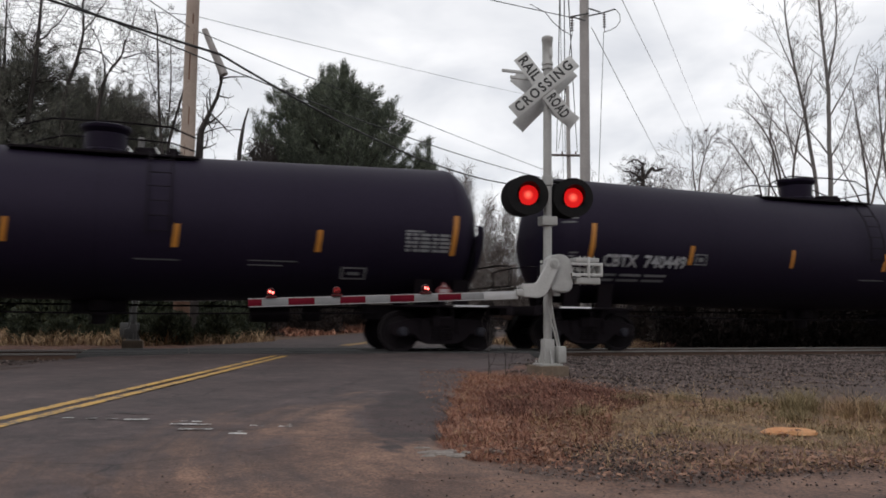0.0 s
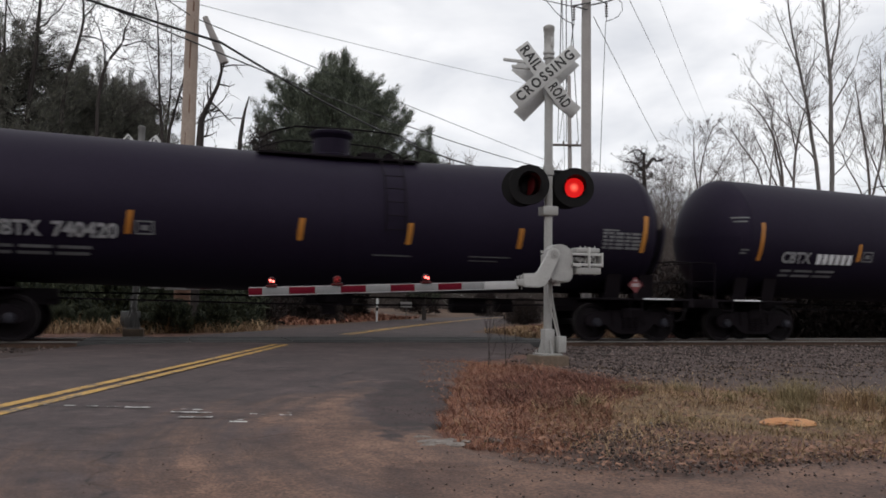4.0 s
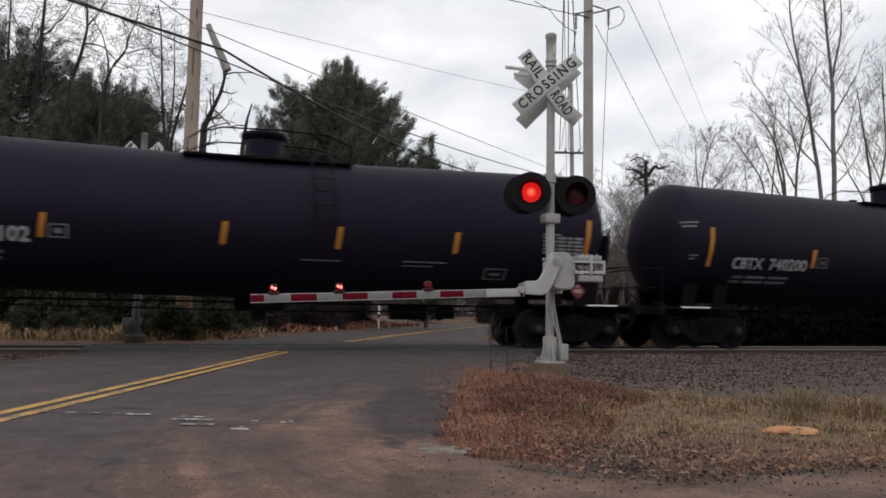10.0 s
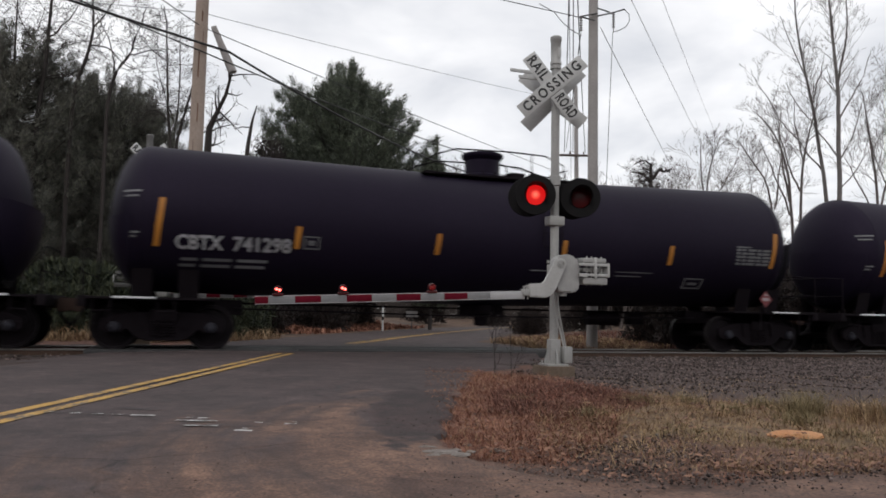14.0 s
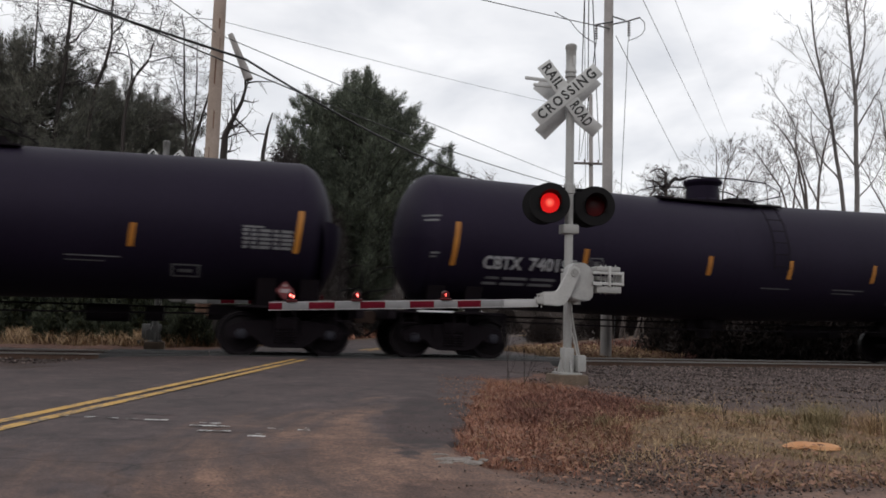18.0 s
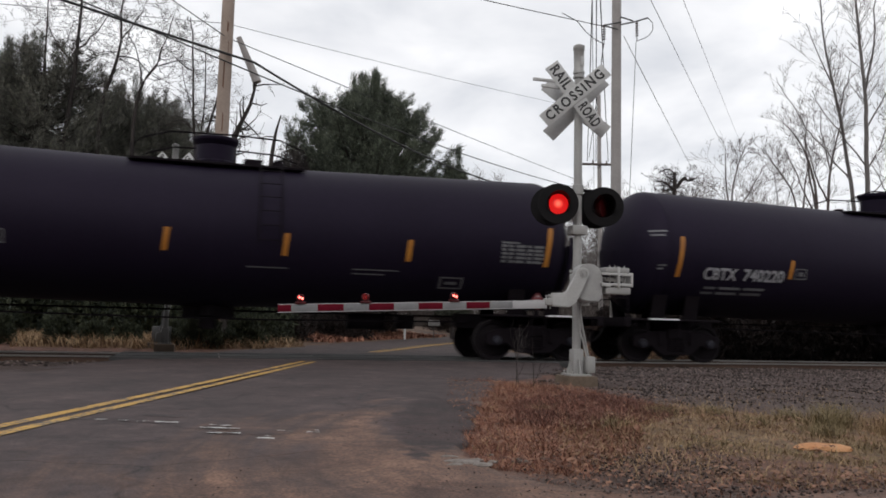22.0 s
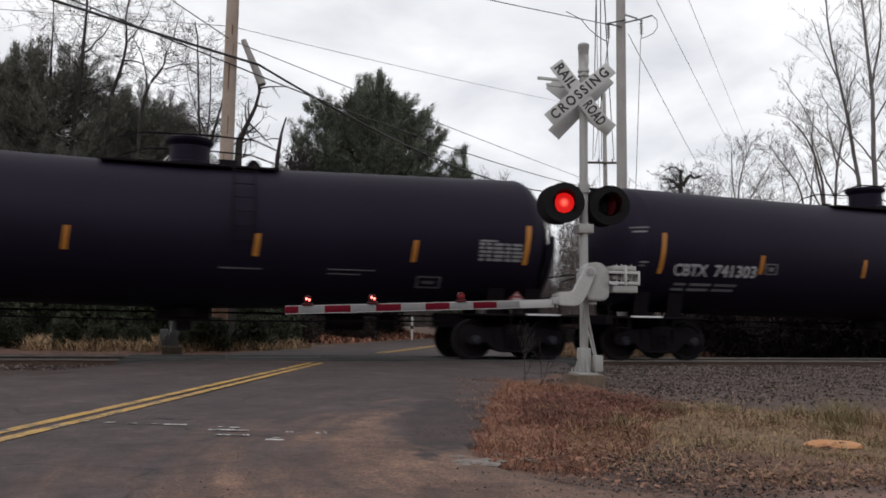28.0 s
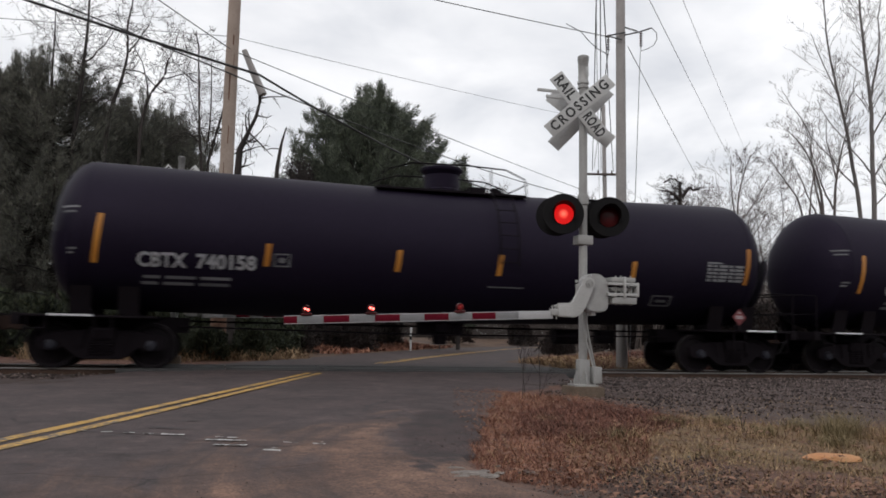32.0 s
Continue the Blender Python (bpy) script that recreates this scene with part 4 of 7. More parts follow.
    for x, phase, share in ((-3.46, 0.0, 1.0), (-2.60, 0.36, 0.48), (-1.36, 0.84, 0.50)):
        b = bm_()
        box(b, x - 0.07, x + 0.07, -0.045, 0.045, 0.05, 0.085, 0.008)
        lathe(b, [(0.048, -0.05), (0.052, -0.04), (0.052, 0.04), (0.048, 0.05), (0.0, 0.052)], 16, "Y", pose(x, 0, 0.132))
        lamp = part("arm_light_housing", b, M["lens_dark"], arm, "small red marker light on the arm")
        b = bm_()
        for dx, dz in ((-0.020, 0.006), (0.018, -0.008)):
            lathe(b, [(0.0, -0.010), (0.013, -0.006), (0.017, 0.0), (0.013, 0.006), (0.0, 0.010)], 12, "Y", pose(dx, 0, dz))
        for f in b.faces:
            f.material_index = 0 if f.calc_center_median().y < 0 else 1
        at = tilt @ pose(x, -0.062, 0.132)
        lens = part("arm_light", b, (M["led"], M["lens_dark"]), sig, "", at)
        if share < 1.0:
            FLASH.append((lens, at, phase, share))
    return sig


NEAR_SIGNAL = Matrix.Translation((1.62, 11.97, 0.0)) @ pose(0, 0, 0, 0, 0, TRACK_TURN)
FAR_SIGNAL = Matrix.Translation((-7.55, 19.6, 0.05)) @ pose(0, 0, 0, 0, 0, TRACK_TURN + 180)
crossing_signal(NEAR_SIGNAL, "railroad crossing signal with crossbuck, red flashers and lowered striped gate", -2.55, (4.315, 4.19, "sign"), M["galv"], M["mech"])
# its grey parts take the aluminium paint that is coloured darker for shade
crossing_signal(FAR_SIGNAL, "railroad crossing signal across the track with flashers and lowered gate", 1.5, (4.25, 4.42, "sign"), M["galv_shaded"], M["mech"])

# ------------------------------------------------------------------ tank cars
CAR = 18.1          # coupled length
WHEEL = 0.4575
RAD, HALF, DISH = 1.55, 7.50, 0.78
TANK_OFF = -0.09    # the tank sits a little off the middle between the couplers


def tank_mid(x):
    return 2.60 + 0.15 * abs(x) / 8.0


def tank_rad(x):
    a = abs(x - TANK_OFF)
    return RAD if a <= HALF else RAD * math.sqrt(max(0.0, 1 - ((a - HALF) / DISH) ** 2))


def tank_mesh():
    xs = [HALF + DISH * math.sin(radians(a)) for a in (90, 84, 76, 67, 57, 46, 34, 22, 10)]
    stations = [x + TANK_OFF for x in [-x for x in xs] + [-HALF, -5.2, -2.6, -0.02, 0.02, 2.6, 5.2, HALF] + xs[::-1]]
    b = bm_()
    rings, n = [], 56
    for x in stations:
        r, zc = max(tank_rad(x), 0.004), tank_mid(x)
        rings.append([b.verts.new((x, r * math.cos(2 * math.pi * k / n), zc + r * math.sin(2 * math.pi * k / n))) for k in range(n)])
    for a, c in zip(rings, rings[1:]):
        for k in range(n):
            b.faces.new((a[k], a[(k + 1) % n], c[(k + 1) % n], c[k]))
    b.faces.new(rings[0]), b.faces.new(rings[-1])
    bmesh.ops.recalc_face_normals(b, faces=b.faces)
    return mesh_from("tank", b)


def skin(x, z, lift):
    d = z - tank_mid(x)
    return -math.sqrt(max(tank_rad(x) ** 2 - d * d, 0.0)) - lift


def side_plate(b, x0, x1, z0, z1, lift=0.006, lean=0.0, nx_=2, nz_=6):
    """A thin plate that follows the tank's skin on the side of -y."""
    g = []
    for i in range(nx_ + 1):
        x = x0 + (x1 - x0) * i / nx_
        g.append([])
        for k in range(nz_ + 1):
            z = z0 + (z1 - z0) * k / nz_
            xx = x + lean * (z - z0)
            g[-1].append(b.verts.new((xx, skin(xx, z, lift), z)))
    for i in range(nx_):
        for k in range(nz_):
            b.faces.new((g[i][k], g[i + 1][k], g[i + 1][k + 1], g[i][k + 1]))
    return b


def on_skin(me, x, z, lift=0.016):
    """A word's mesh laid on the tank's skin."""
    me = me.copy()
    for v in me.vertices:
        px, pz = v.co.x + x, v.co.z + z
        v.co = (px, skin(px, pz, lift) , pz)
    return me


def coupled_wheelset(car, x):
    b = bm_()
    rod(b, (0, -1.02, 0), (0, 1.02, 0), 0.075, n=14)
    ax = part("wheelset", b, M["wheel"], car, "steel axle with two railway wheels", pose(x, 0, WHEEL))
    for s in (-1, 1):
        b = bm_()
        lathe(b, [(0.10, 0.09), (0.12, 0.065), (0.37, 0.02), (0.39, 0.065), (WHEEL, 0.068), (WHEEL + 0.002, -0.05), (WHEEL + 0.027, -0.055), (WHEEL + 0.02, -0.085), (0.39, -0.085), (0.36, -0.03), (0.13, -0.06), (0.10, -0.08)], 36, "Y", pose(0, s * 0.775, 0, 0, 0, 0 if s > 0 else 180))
        for f in b.faces:
            c = f.calc_center_median()
            if abs(math.hypot(c.x, c.z) - WHEEL) < 0.012 and abs(abs(c.y) - 0.775) < 0.05:
                f.material_index = 1
        for k in range(3):
            a = radians(120 * k)
            rod(b, (0.24 * math.cos(a), s * 0.79, 0.24 * math.sin(a)), (0.24 * math.cos(a), s * 0.815, 0.24 * math.sin(a)), 0.035, n=8)
        part("wheel", b, (M["wheel"], M["wheel_rim"]), ax)
        b = bm_()
        lathe(b, [(0.0, 0.10), (0.05, 0.10), (0.095, 0.085), (0.11, 0.05), (0.11, -0.05), (0.085, -0.07)], 16, "Y", pose(0, s * 1.05, 0, 0, 0, 0 if s > 0 else 180))
        for k in range(3):
            a = radians(120 * k + 30)
            rod(b, (0.06 * math.cos(a), s * 1.14, 0.06 * math.sin(a)), (0.06 * math.cos(a), s * 1.165, 0.06 * math.sin(a)), 0.014, n=6)
        part("bearing_cap", b, M["hub"], ax)
    return ax


def truck(car, x):
    for s in (-1, 1):
        b = bm_()
        prism(b, [(-1.18, 0.62), (-1.18, 0.40), (-1.05, 0.33), (-0.78, 0.34), (-0.70, 0.42), (-0.50, 0.24), (-0.34, 0.18), (0.34, 0.18), (0.50, 0.24), (0.70, 0.42), (0.78, 0.34), (1.05, 0.33), (1.18, 0.40), (1.18, 0.62), (0.95, 0.70), (0.55, 0.76), (-0.55, 0.76), (-0.95, 0.70)], s * 1.0 - 0.07, s * 1.0 + 0.07)
        bmesh.ops.bevel(b, geom=list(b.edges), offset=0.015, segments=1, affect="EDGES")
        side = part("side_frame", b, M["iron"], car, "", pose(x, 0, 0))
        b = bm_()
        for dx in (-0.17, 0.0, 0.17):
            for k in range(6):
                z = 0.28 + 0.055 * k
                lathe(b, [(0.045, z), (0.075, z + 0.012), (0.075, z + 0.030), (0.045, z + 0.042)], 10, "Z", pose(dx, s * 1.06, 0))
        part("truck_spring", b, M["iron"], side)
        for dx in (-0.42, 0.42):
            b = bm_()
            prism(b, [(dx - 0.06, 0.42), (dx + 0.06, 0.42), (dx + 0.10, 0.74), (dx - 0.10, 0.74)], s * 1.05, s * 1.11)
            part("friction_wedge", b, M["iron"], side)
    b = bm_()
    box(b, -0.26, 0.26, -1.12, 1.12, 0.58, 0.82, 0.03)
    box(b, -0.16, 0.16, -0.30, 0.30, 0.80, 0.98, 0.02)
    part("bolster", b, M["iron"], car, "", pose(x, 0, 0))
    b = bm_()
    for dx in (-0.45, 0.45):
        rod(b, (dx, -0.75, 0.40), (dx, 0.75, 0.40), 0.035, n=8)
        for s in (-1, 1):
            box(b, dx - 0.05, dx + 0.05, s * 0.75 - 0.06, s * 0.75 + 0.06, 0.30, 0.62, 0.01)
    part("brake_beam", b, M["iron"], car, "", pose(x, 0, 0))


def end_gear(car, s):
    """Stub sill, saddle, platform, handrails, coupler at one end; s is -1 or 1."""
    f = pose(0, 0, 0, 0, 0, 0 if s > 0 else 180)
    b = bm_()
    box(b, 5.6, 8.62, -0.22, 0.22, 0.72, 1.05, 0.02)
    part("stub_sill", b, M["iron"], car, "", f)
    b = bm_()
    for x0, x1 in ((6.55, 6.95), (7.45, 7.85)):
        pts = [(-0.95, 1.06), (-0.22, 0.98), (0.22, 0.98), (0.95, 1.06), (1.06, 1.50)] + [(1.57 * math.cos(radians(a)), 2.74 + 1.57 * math.sin(radians(a))) for a in range(-45, -140, -10)] + [(-1.06, 1.50)]
        p0 = [b.verts.new((x0, y, z)) for y, z in pts]
        p1 = [b.verts.new((x1, y, z)) for y, z in pts]
        for k in range(len(pts)):
            j = (k + 1) % len(pts)
            b.faces.new((p0[k], p0[j], p1[j], p1[k]))
    bmesh.ops.recalc_face_normals(b, faces=b.faces)
    part("tank_saddle", b, M["iron"], car, "", f)
    b = bm_()
    box(b, 6.2, 8.75, -1.42, 1.42, 1.00, 1.045, 0.008)
    box(b, 8.62, 8.78, -1.42, 1.42, 0.84, 1.06, 0.01)
    part("end_platform", b, M["iron"], car, "", f)
    # half-height head shield before the dished end
    b = bm_()
    grids = []
    for lift in (0.10, 0.13):
        g = []
        for rr in (0.02, 0.25, 0.45, 0.65, 0.82, 0.93):
            x = HALF + DISH * math.sqrt(1 - rr * rr) + lift
            g.append([b.verts.new((x, 1.55 * rr * math.cos(radians(a)), tank_mid(8) + 1.55 * rr * math.sin(radians(a)))) for a in range(-184, 5, 12)])
        grids.append(g)
    for g in grids:
        for p0, p1 in zip(g, g[1:]):
            for k in range(len(p0) - 1):
                b.faces.new((p0[k], p0[k + 1], p1[k + 1], p1[k]))
    rims = [[g[-1][k] for k in range(len(g[-1]))] for g in grids]
    for k in range(len(rims[0]) - 1):
        b.faces.new((rims[0][k], rims[0][k + 1], rims[1][k + 1], rims[1][k]))
    for k in (0, -1):
        for p0, p1, q0, q1 in zip(grids[0], grids[0][1:], grids[1], grids[1][1:]):
            b.faces.new((p0[k], p1[k], q1[k], q0[k]))
    bmesh.ops.recalc_face_normals(b, faces=b.faces)
    part("head_shield", b, M["tank"], car, "", f)
    for y in (-1.435, 1.435):
        b = bm_()
        box(b, 7.35, 8.15, y - 0.012, y + 0.012, 1.015, 1.055, 0.003)
        part("platform_edge_marking", b, M["stencil"], car, "white painted platform edge", f)
    for y in (-1.40, 1.40):
        b = bm_()
        pipe(b, [(8.70, y, 1.05), (8.70, y, 1.95), (8.66, y * 0.55, 2.0)], 0.017, 6)
        part("handrail", b, M["iron"], car, "", f)
        for x in (7.0, 8.5):
            b = bm_()
            pipe(b, [(x, y, 1.02), (x, y, 0.52), (x + 0.32 * (1 if x < 8 else -1), y, 0.52), (x + 0.32 * (1 if x < 8 else -1), y, 1.02)], 0.016, 6)
            pipe(b, [(x, y, 0.77), (x + 0.32 * (1 if x < 8 else -1), y, 0.77)], 0.014, 6)
            part("sill_step", b, M["iron"], car, "", f)
    b = bm_()
    pipe(b, [(8.68, -0.77, 2.0), (8.68, 0.77, 2.0)], 0.017, 6)
    pipe(b, [(8.70, -1.40, 1.5), (8.70, 1.40, 1.5)], 0.014, 6)
    part("end_rail", b, M["iron"], car, "", f)
    b = bm_()
    rod(b, (8.55, 0, 0.88), (8.86, 0, 0.88), 0.085, n=10)
    prism(b, [(8.80, 0.74), (8.92, 0.72), (9.06, 0.76), (9.10, 0.90), (9.04, 1.01), (8.86, 1.02), (8.80, 0.96)], -0.13, 0.13)
    bmesh.ops.bevel(b, geom=list(b.edges), offset=0.01, segments=1, affect="EDGES")
    cp = part("coupler", b, M["rust"], car, "rust-brown knuckle coupler", f)
    b = bm_()
    pipe(b, [(8.75, 0.30, 0.82), (8.86, 0.30, 0.62), (8.98, 0.28, 0.48), (9.05, 0.22, 0.45)], 0.03, 8)
    part("air_hose", b, M["black"], cp)
    b = bm_()
    pipe(b, [(8.70, -1.35, 0.95), (8.72, -0.4, 0.92), (8.84, -0.12, 1.06)], 0.014, 6)
    part("uncoupling_lever", b, M["iron"], cp)


def tank_car(text, bars):
    """A car; text is where its lettering begins, bars where its four short bars stand, both from the car's middle."""
    dt = text + 7.05
    car = thing("tank_car", "black railway tank car with amber reflective bars rolling past", "tank car", TRK, "tank cars of the train")
    part("tank", tank_mesh(), M["tank"], car, "long black cylindrical tank with dished ends")
    # jacket seams
    for x in (-HALF + TANK_OFF, -3.8, 0.0, 3.8, HALF + TANK_OFF):
        b = bm_()
        n = 40
        va = [b.verts.new((x - 0.03, (RAD + 0.004) * math.cos(2 * math.pi * k / n), tank_mid(x) + (RAD + 0.004) * math.sin(2 * math.pi * k / n))) for k in range(n)]
        vb = [b.verts.new((x + 0.03, (RAD + 0.004) * math.cos(2 * math.pi * k / n), tank_mid(x) + (RAD + 0.004) * math.sin(2 * math.pi * k / n))) for k in range(n)]
        for k in range(n):
            b.faces.new((va[k], va[(k + 1) % n], vb[(k + 1) % n], vb[k]))
        bmesh.ops.recalc_face_normals(b, faces=b.faces)
        part("jacket_seam", b, M["tank"], car)
    # top fittings
    top = tank_mid(0) + RAD
    b = bm_()
    lathe(b, [(0.46, top - 0.10), (0.46, top + 0.06), (0.43, top + 0.09), (0.43, top + 0.42), (0.50, top + 0.50), (0.515, top + 0.52), (0.515, top + 0.58), (0.48, top + 0.60), (0.0, top + 0.61)], 32, "Z", pose(-0.02, 0, 0))
    man = part("manway_housing", b, M["tank"], car, "round black protective housing over the manway")
    b = bm_()
    for k in range(10):
        a = radians(36 * k)
        rod(b, (-0.02 + 0.49 * math.cos(a), 0.49 * math.sin(a), top - 0.02), (-0.02 + 0.49 * math.cos(a), 0.49 * math.sin(a), top + 0.10), 0.02, n=6)
    tagged(part("housing_bolt", b, M["iron"], man), kind="stuff")
    b = bm_()
    for y in (-0.52, 0.52):
        box(b, -1.75, 1.85, y - 0.28, y + 0.28, top - 0.10, top - 0.05, 0.008)
    part("walkway_grating", b, M["iron"], car)
    b = bm_()
    box(b, 0.58, 1.0, -0.32, 0.32, top - 0.12, top + 0.16, 0.03)
    part("valve_box", b, M["iron"], car)
    b = bm_()
    rod(b, (1.35, 0, top - 0.08), (1.35, 0, top + 0.16), 0.16, n=14)
    rod(b, (1.35, 0, top + 0.16), (1.35, 0, top + 0.22), 0.10, n=12)
    part("pressure_valve", b, M["iron"], car)
    b = bm_()
    rod(b, (-1.35, 0, top - 0.08), (-1.35, 0, top + 0.10), 0.13, n=12)
    part("vacuum_valve", b, M["iron"], car)
    b = bm_()
    for y in (-0.80, 0.80):
        pipe(b, [(0.35, y, top + 0.55), (1.30, y, top + 0.52), (1.82, y * 0.9, top + 0.34), (1.88, y * 0.9, top - 0.12)], 0.018, 6)
        pipe(b, [(0.95, y, top + 0.53), (0.95, y, top - 0.20)], 0.016, 6)
        pipe(b, [(-0.95, y, top + 0.52), (-1.45, y, top + 0.36), (-1.68, y * 0.9, top + 0.22), (-1.68, y * 0.9, top - 0.12)], 0.018, 6)
        pipe(b, [(-0.95, y, top + 0.52), (0.35, y, top + 0.55)], 0.018, 6)
    pipe(b, [(1.88, -0.72, top + 0.22), (1.88, 0.72, top + 0.22)], 0.016, 6)
    part("safety_railing", b, M["iron"], car, "thin black pipe railing round the manway")
    # ladder on both sides
    for s in (-1, 1):
        b = bm_()
        for x in (0.92, 1.36):
            pipe(b, [(x, s * 1.62, 2.35), (x, s * 1.63, 2.9), (x, s * 1.46, 3.45), (x, s * 1.12, 3.95), (x, s * 0.80, top)], 0.016, 6)
        for k in range(6):
            z = 2.42 + 0.30 * k
            y = np.interp(z, [2.35, 2.9, 3.45, 3.95, top], [1.62, 1.63, 1.46, 1.12, 0.80])
            pipe(b, [(0.92, s * y, z), (1.36, s * y, z)], 0.011, 6)
        part("ladder", b, M["iron"], car)
    # underside
    b = bm_()
    lathe(b, [(0.30, 1.10), (0.30, 0.86), (0.18, 0.78), (0.16, 0.58), (0.0, 0.56)], 18)
    box(b, -0.55, 0.55, -0.10, 0.10, 0.80, 1.08, 0.02)
    part("bottom_outlet", b, M["iron"], car)
    b = bm_()
    rod(b, (3.1, 0.5, 0.82), (4.0, 0.5, 0.82), 0.19, n=16)
    box(b, 4.3, 4.7, 0.3, 0.7, 0.66, 0.98, 0.02)
    pipe(b, [(-5.8, 0.42, 0.98), (5.8, 0.42, 0.98)], 0.022, 6)
    pipe(b, [(-5.8, -0.30, 0.86), (-1.2, -0.30, 0.80), (1.2, -0.30, 0.80), (5.8, -0.30, 0.86)], 0.018, 6)
    for x in (-4.6, -2.3, 2.3, 4.6):
        pipe(b, [(x, 0.42, 0.98), (x, 0.42, 1.20)], 0.016, 6)
    part("brake_gear", b, M["iron"], car)
    for s in (-1, 1):
        end_gear(car, s)
        truck(car, s * 7.20)
    # markings of the side that faces the road; the far side carries the same
    for flip in (0, 180):
        f = pose(0, 0, 0, 0, 0, flip)
        for x, z0, z1 in ((-7.40, 2.06, 3.02), *((q, 2.12, 2.58) for q in bars), (7.28, 2.14, 3.02)):
            b = bm_()
            side_plate(b, x - 0.055, x + 0.055, z0, z1, 0.006, 0.10)
            part("reflective_bar", b, M["orange"], car, "amber-yellow reflective bar", f)
        for z, dx in ((1.84, dt - 0.30), (1.72, dt - 0.34)):
            for x0, x1 in ((-6.62, -6.30), (-6.20, -5.62), (-5.52, -4.92)):
                b = bm_()
                side_plate(b, x0 + dx, x1 + dx, z - 0.035, z + 0.022, 0.006, 0, 3, 2)
                part("stencil_line", b, M["stencil_dim"], car, "", f)
        b = bm_()
        for k in range(5):
            z = 2.20 + 0.085 * k
            for j in range(7):
                x0 = 6.20 + 0.147 * j + 0.02 * ((k * 3 + j) % 3)
                side_plate(b, x0, x0 + 0.105 + 0.018 * ((k + 2 * j) % 3), z, z + 0.058, 0.006, 0, 1, 1)
        side_plate(b, 6.20, 6.62, 2.62, 2.66, 0.006, 0, 2, 1)
        tagged(part("capacity_stencil", b, M["stencil_dim"], car, "", f), "grey-white block of small stencilled data", kind="stuff")
        b = bm_()
        for x0, x1, z0, z1 in ((4.85, 5.40, 1.80, 1.83), (4.85, 5.40, 1.58, 1.61), (4.85, 4.89, 1.58, 1.83), (5.36, 5.40, 1.58, 1.83), (4.98, 5.25, 1.67, 1.73)):
            side_plate(b, x0, x1, z0, z1, 0.006, 0, 2, 2)
        part("test_stencil", b, M["stencil_dim"], car, "", f)
        b = bm_()
        for x0, x1, z0, z1 in ((0.14, 0.48, 2.36, 2.385), (0.14, 0.48, 2.12, 2.145), (0.14, 0.17, 2.12, 2.385), (0.45, 0.48, 2.12, 2.385), (0.24, 0.38, 2.20, 2.30)):
            side_plate(b, bars[0] + x0, bars[0] + x1, z0, z1, 0.006, 0, 2, 2)
        part("class_stencil", b, M["stencil_dim"], car, "", f)
        for x0, x1, z0, z1 in ((0.70, 1.55, 1.86, 1.885), (2.9, 3.9, 1.90, 1.92), (2.9, 3.6, 1.81, 1.83)):
            b = bm_()
            side_plate(b, x0, x1, z0, z1, 0.006, 0, 3, 1)
            part("warning_stencil", b, M["stencil_dim"], car, "", f)
        for x0, x1, z in ((-8.05, -7.70, 3.12), (-8.02, -7.76, 3.02), (-8.00, -7.72, 2.30), (-8.0, -7.78, 2.22)):
            b = bm_()
            side_plate(b, x0, x1, z, z + 0.04, 0.008, 0, 3, 1)
            part("end_stencil", b, M["stencil_dim"], car, "", f)
        b = bm_()
        prism(b, [(7.10, 1.16), (7.29, 1.36), (7.10, 1.56), (6.91, 1.36)], -1.475, -1.462)
        pl = part("placard", b, M["placard_red"], car, "red and white diamond hazard placard", f)
        b = bm_()
        prism(b, [(7.00, 1.32), (7.20, 1.32), (7.20, 1.40), (7.00, 1.40)], -1.481, -1.4755)
        prism(b, [(7.04, 1.45), (7.16, 1.45), (7.10, 1.51)], -1.481, -1.4755)
        part("placard_panel", b, M["placard"], pl)
        b = bm_()
        box(b, 7.06, 7.14, -1.47, -1.30, 1.02, 1.17, 0.004)
        part("placard_post", b, M["iron"], car, "", f)
    return car


NUMBERS = {0: "740449", 1: "740440", 2: "740416", 3: "740470", 4: "740420", 6: "740351", 7: "740155", 8: "740109", 9: "740029", 10: "740445", 11: "740102", 12: "740200",
           13: "740212", 14: "740428", 15: "741299", 16: "741298", 17: "740343", 19: "740259", 20: "740202", 21: "740193", 22: "740195", 23: "740203", 24: "740214",
           25: "740211", 26: "740220", 27: "740216", 28: "740218", 29: "740215", 30: "740206", 32: "741283", 33: "741303", 34: "740208", 35: "740441", 36: "740154", 37: "740158"}
FIRST, LAST = -2, 39
# three ways in which the cars are lettered and barred
LAYOUTS = {"short": (-7.05, (-4.65, -1.60, 1.45, 4.30)), "long": (-6.70, (-4.23, -0.90, 1.45, 4.07)), "even": (-6.62, (-4.12, -1.38, 0.92, 4.22)), "late": (-7.0, (-4.60, -2.18, 1.40, 4.72))}
WHICH = {k: "short" for k in (-2, -1, 0, 1, 2, 3, 10, 14, 15, 16, 17, 33, 35)} | {k: "even" for k in (8, 36, 37, 38, 39)} | {k: "late" for k in (6, 19, 32)}
MODELS, CARS, TEXT = {}, {}, {}
for k in range(FIRST, LAST + 1):
    kind = WHICH.get(k, "long")
    if kind not in MODELS:
        MODELS[kind] = tank_car(*LAYOUTS[kind])
        for x in (-8.12, -6.28, 6.28, 8.12):
            coupled_wheelset(MODELS[kind], x)
        CARS[k] = MODELS[kind]
    else:
        CARS[k] = copy_thing(MODELS[kind], TRK)
    TEXT[k] = LAYOUTS[kind][0]
MARKS = {x: on_skin(letters("CBTX", 0.27, 1.0, 0.002, 0.93), x + 0.465, 2.15) for x in sorted(set(TEXT.values()))}
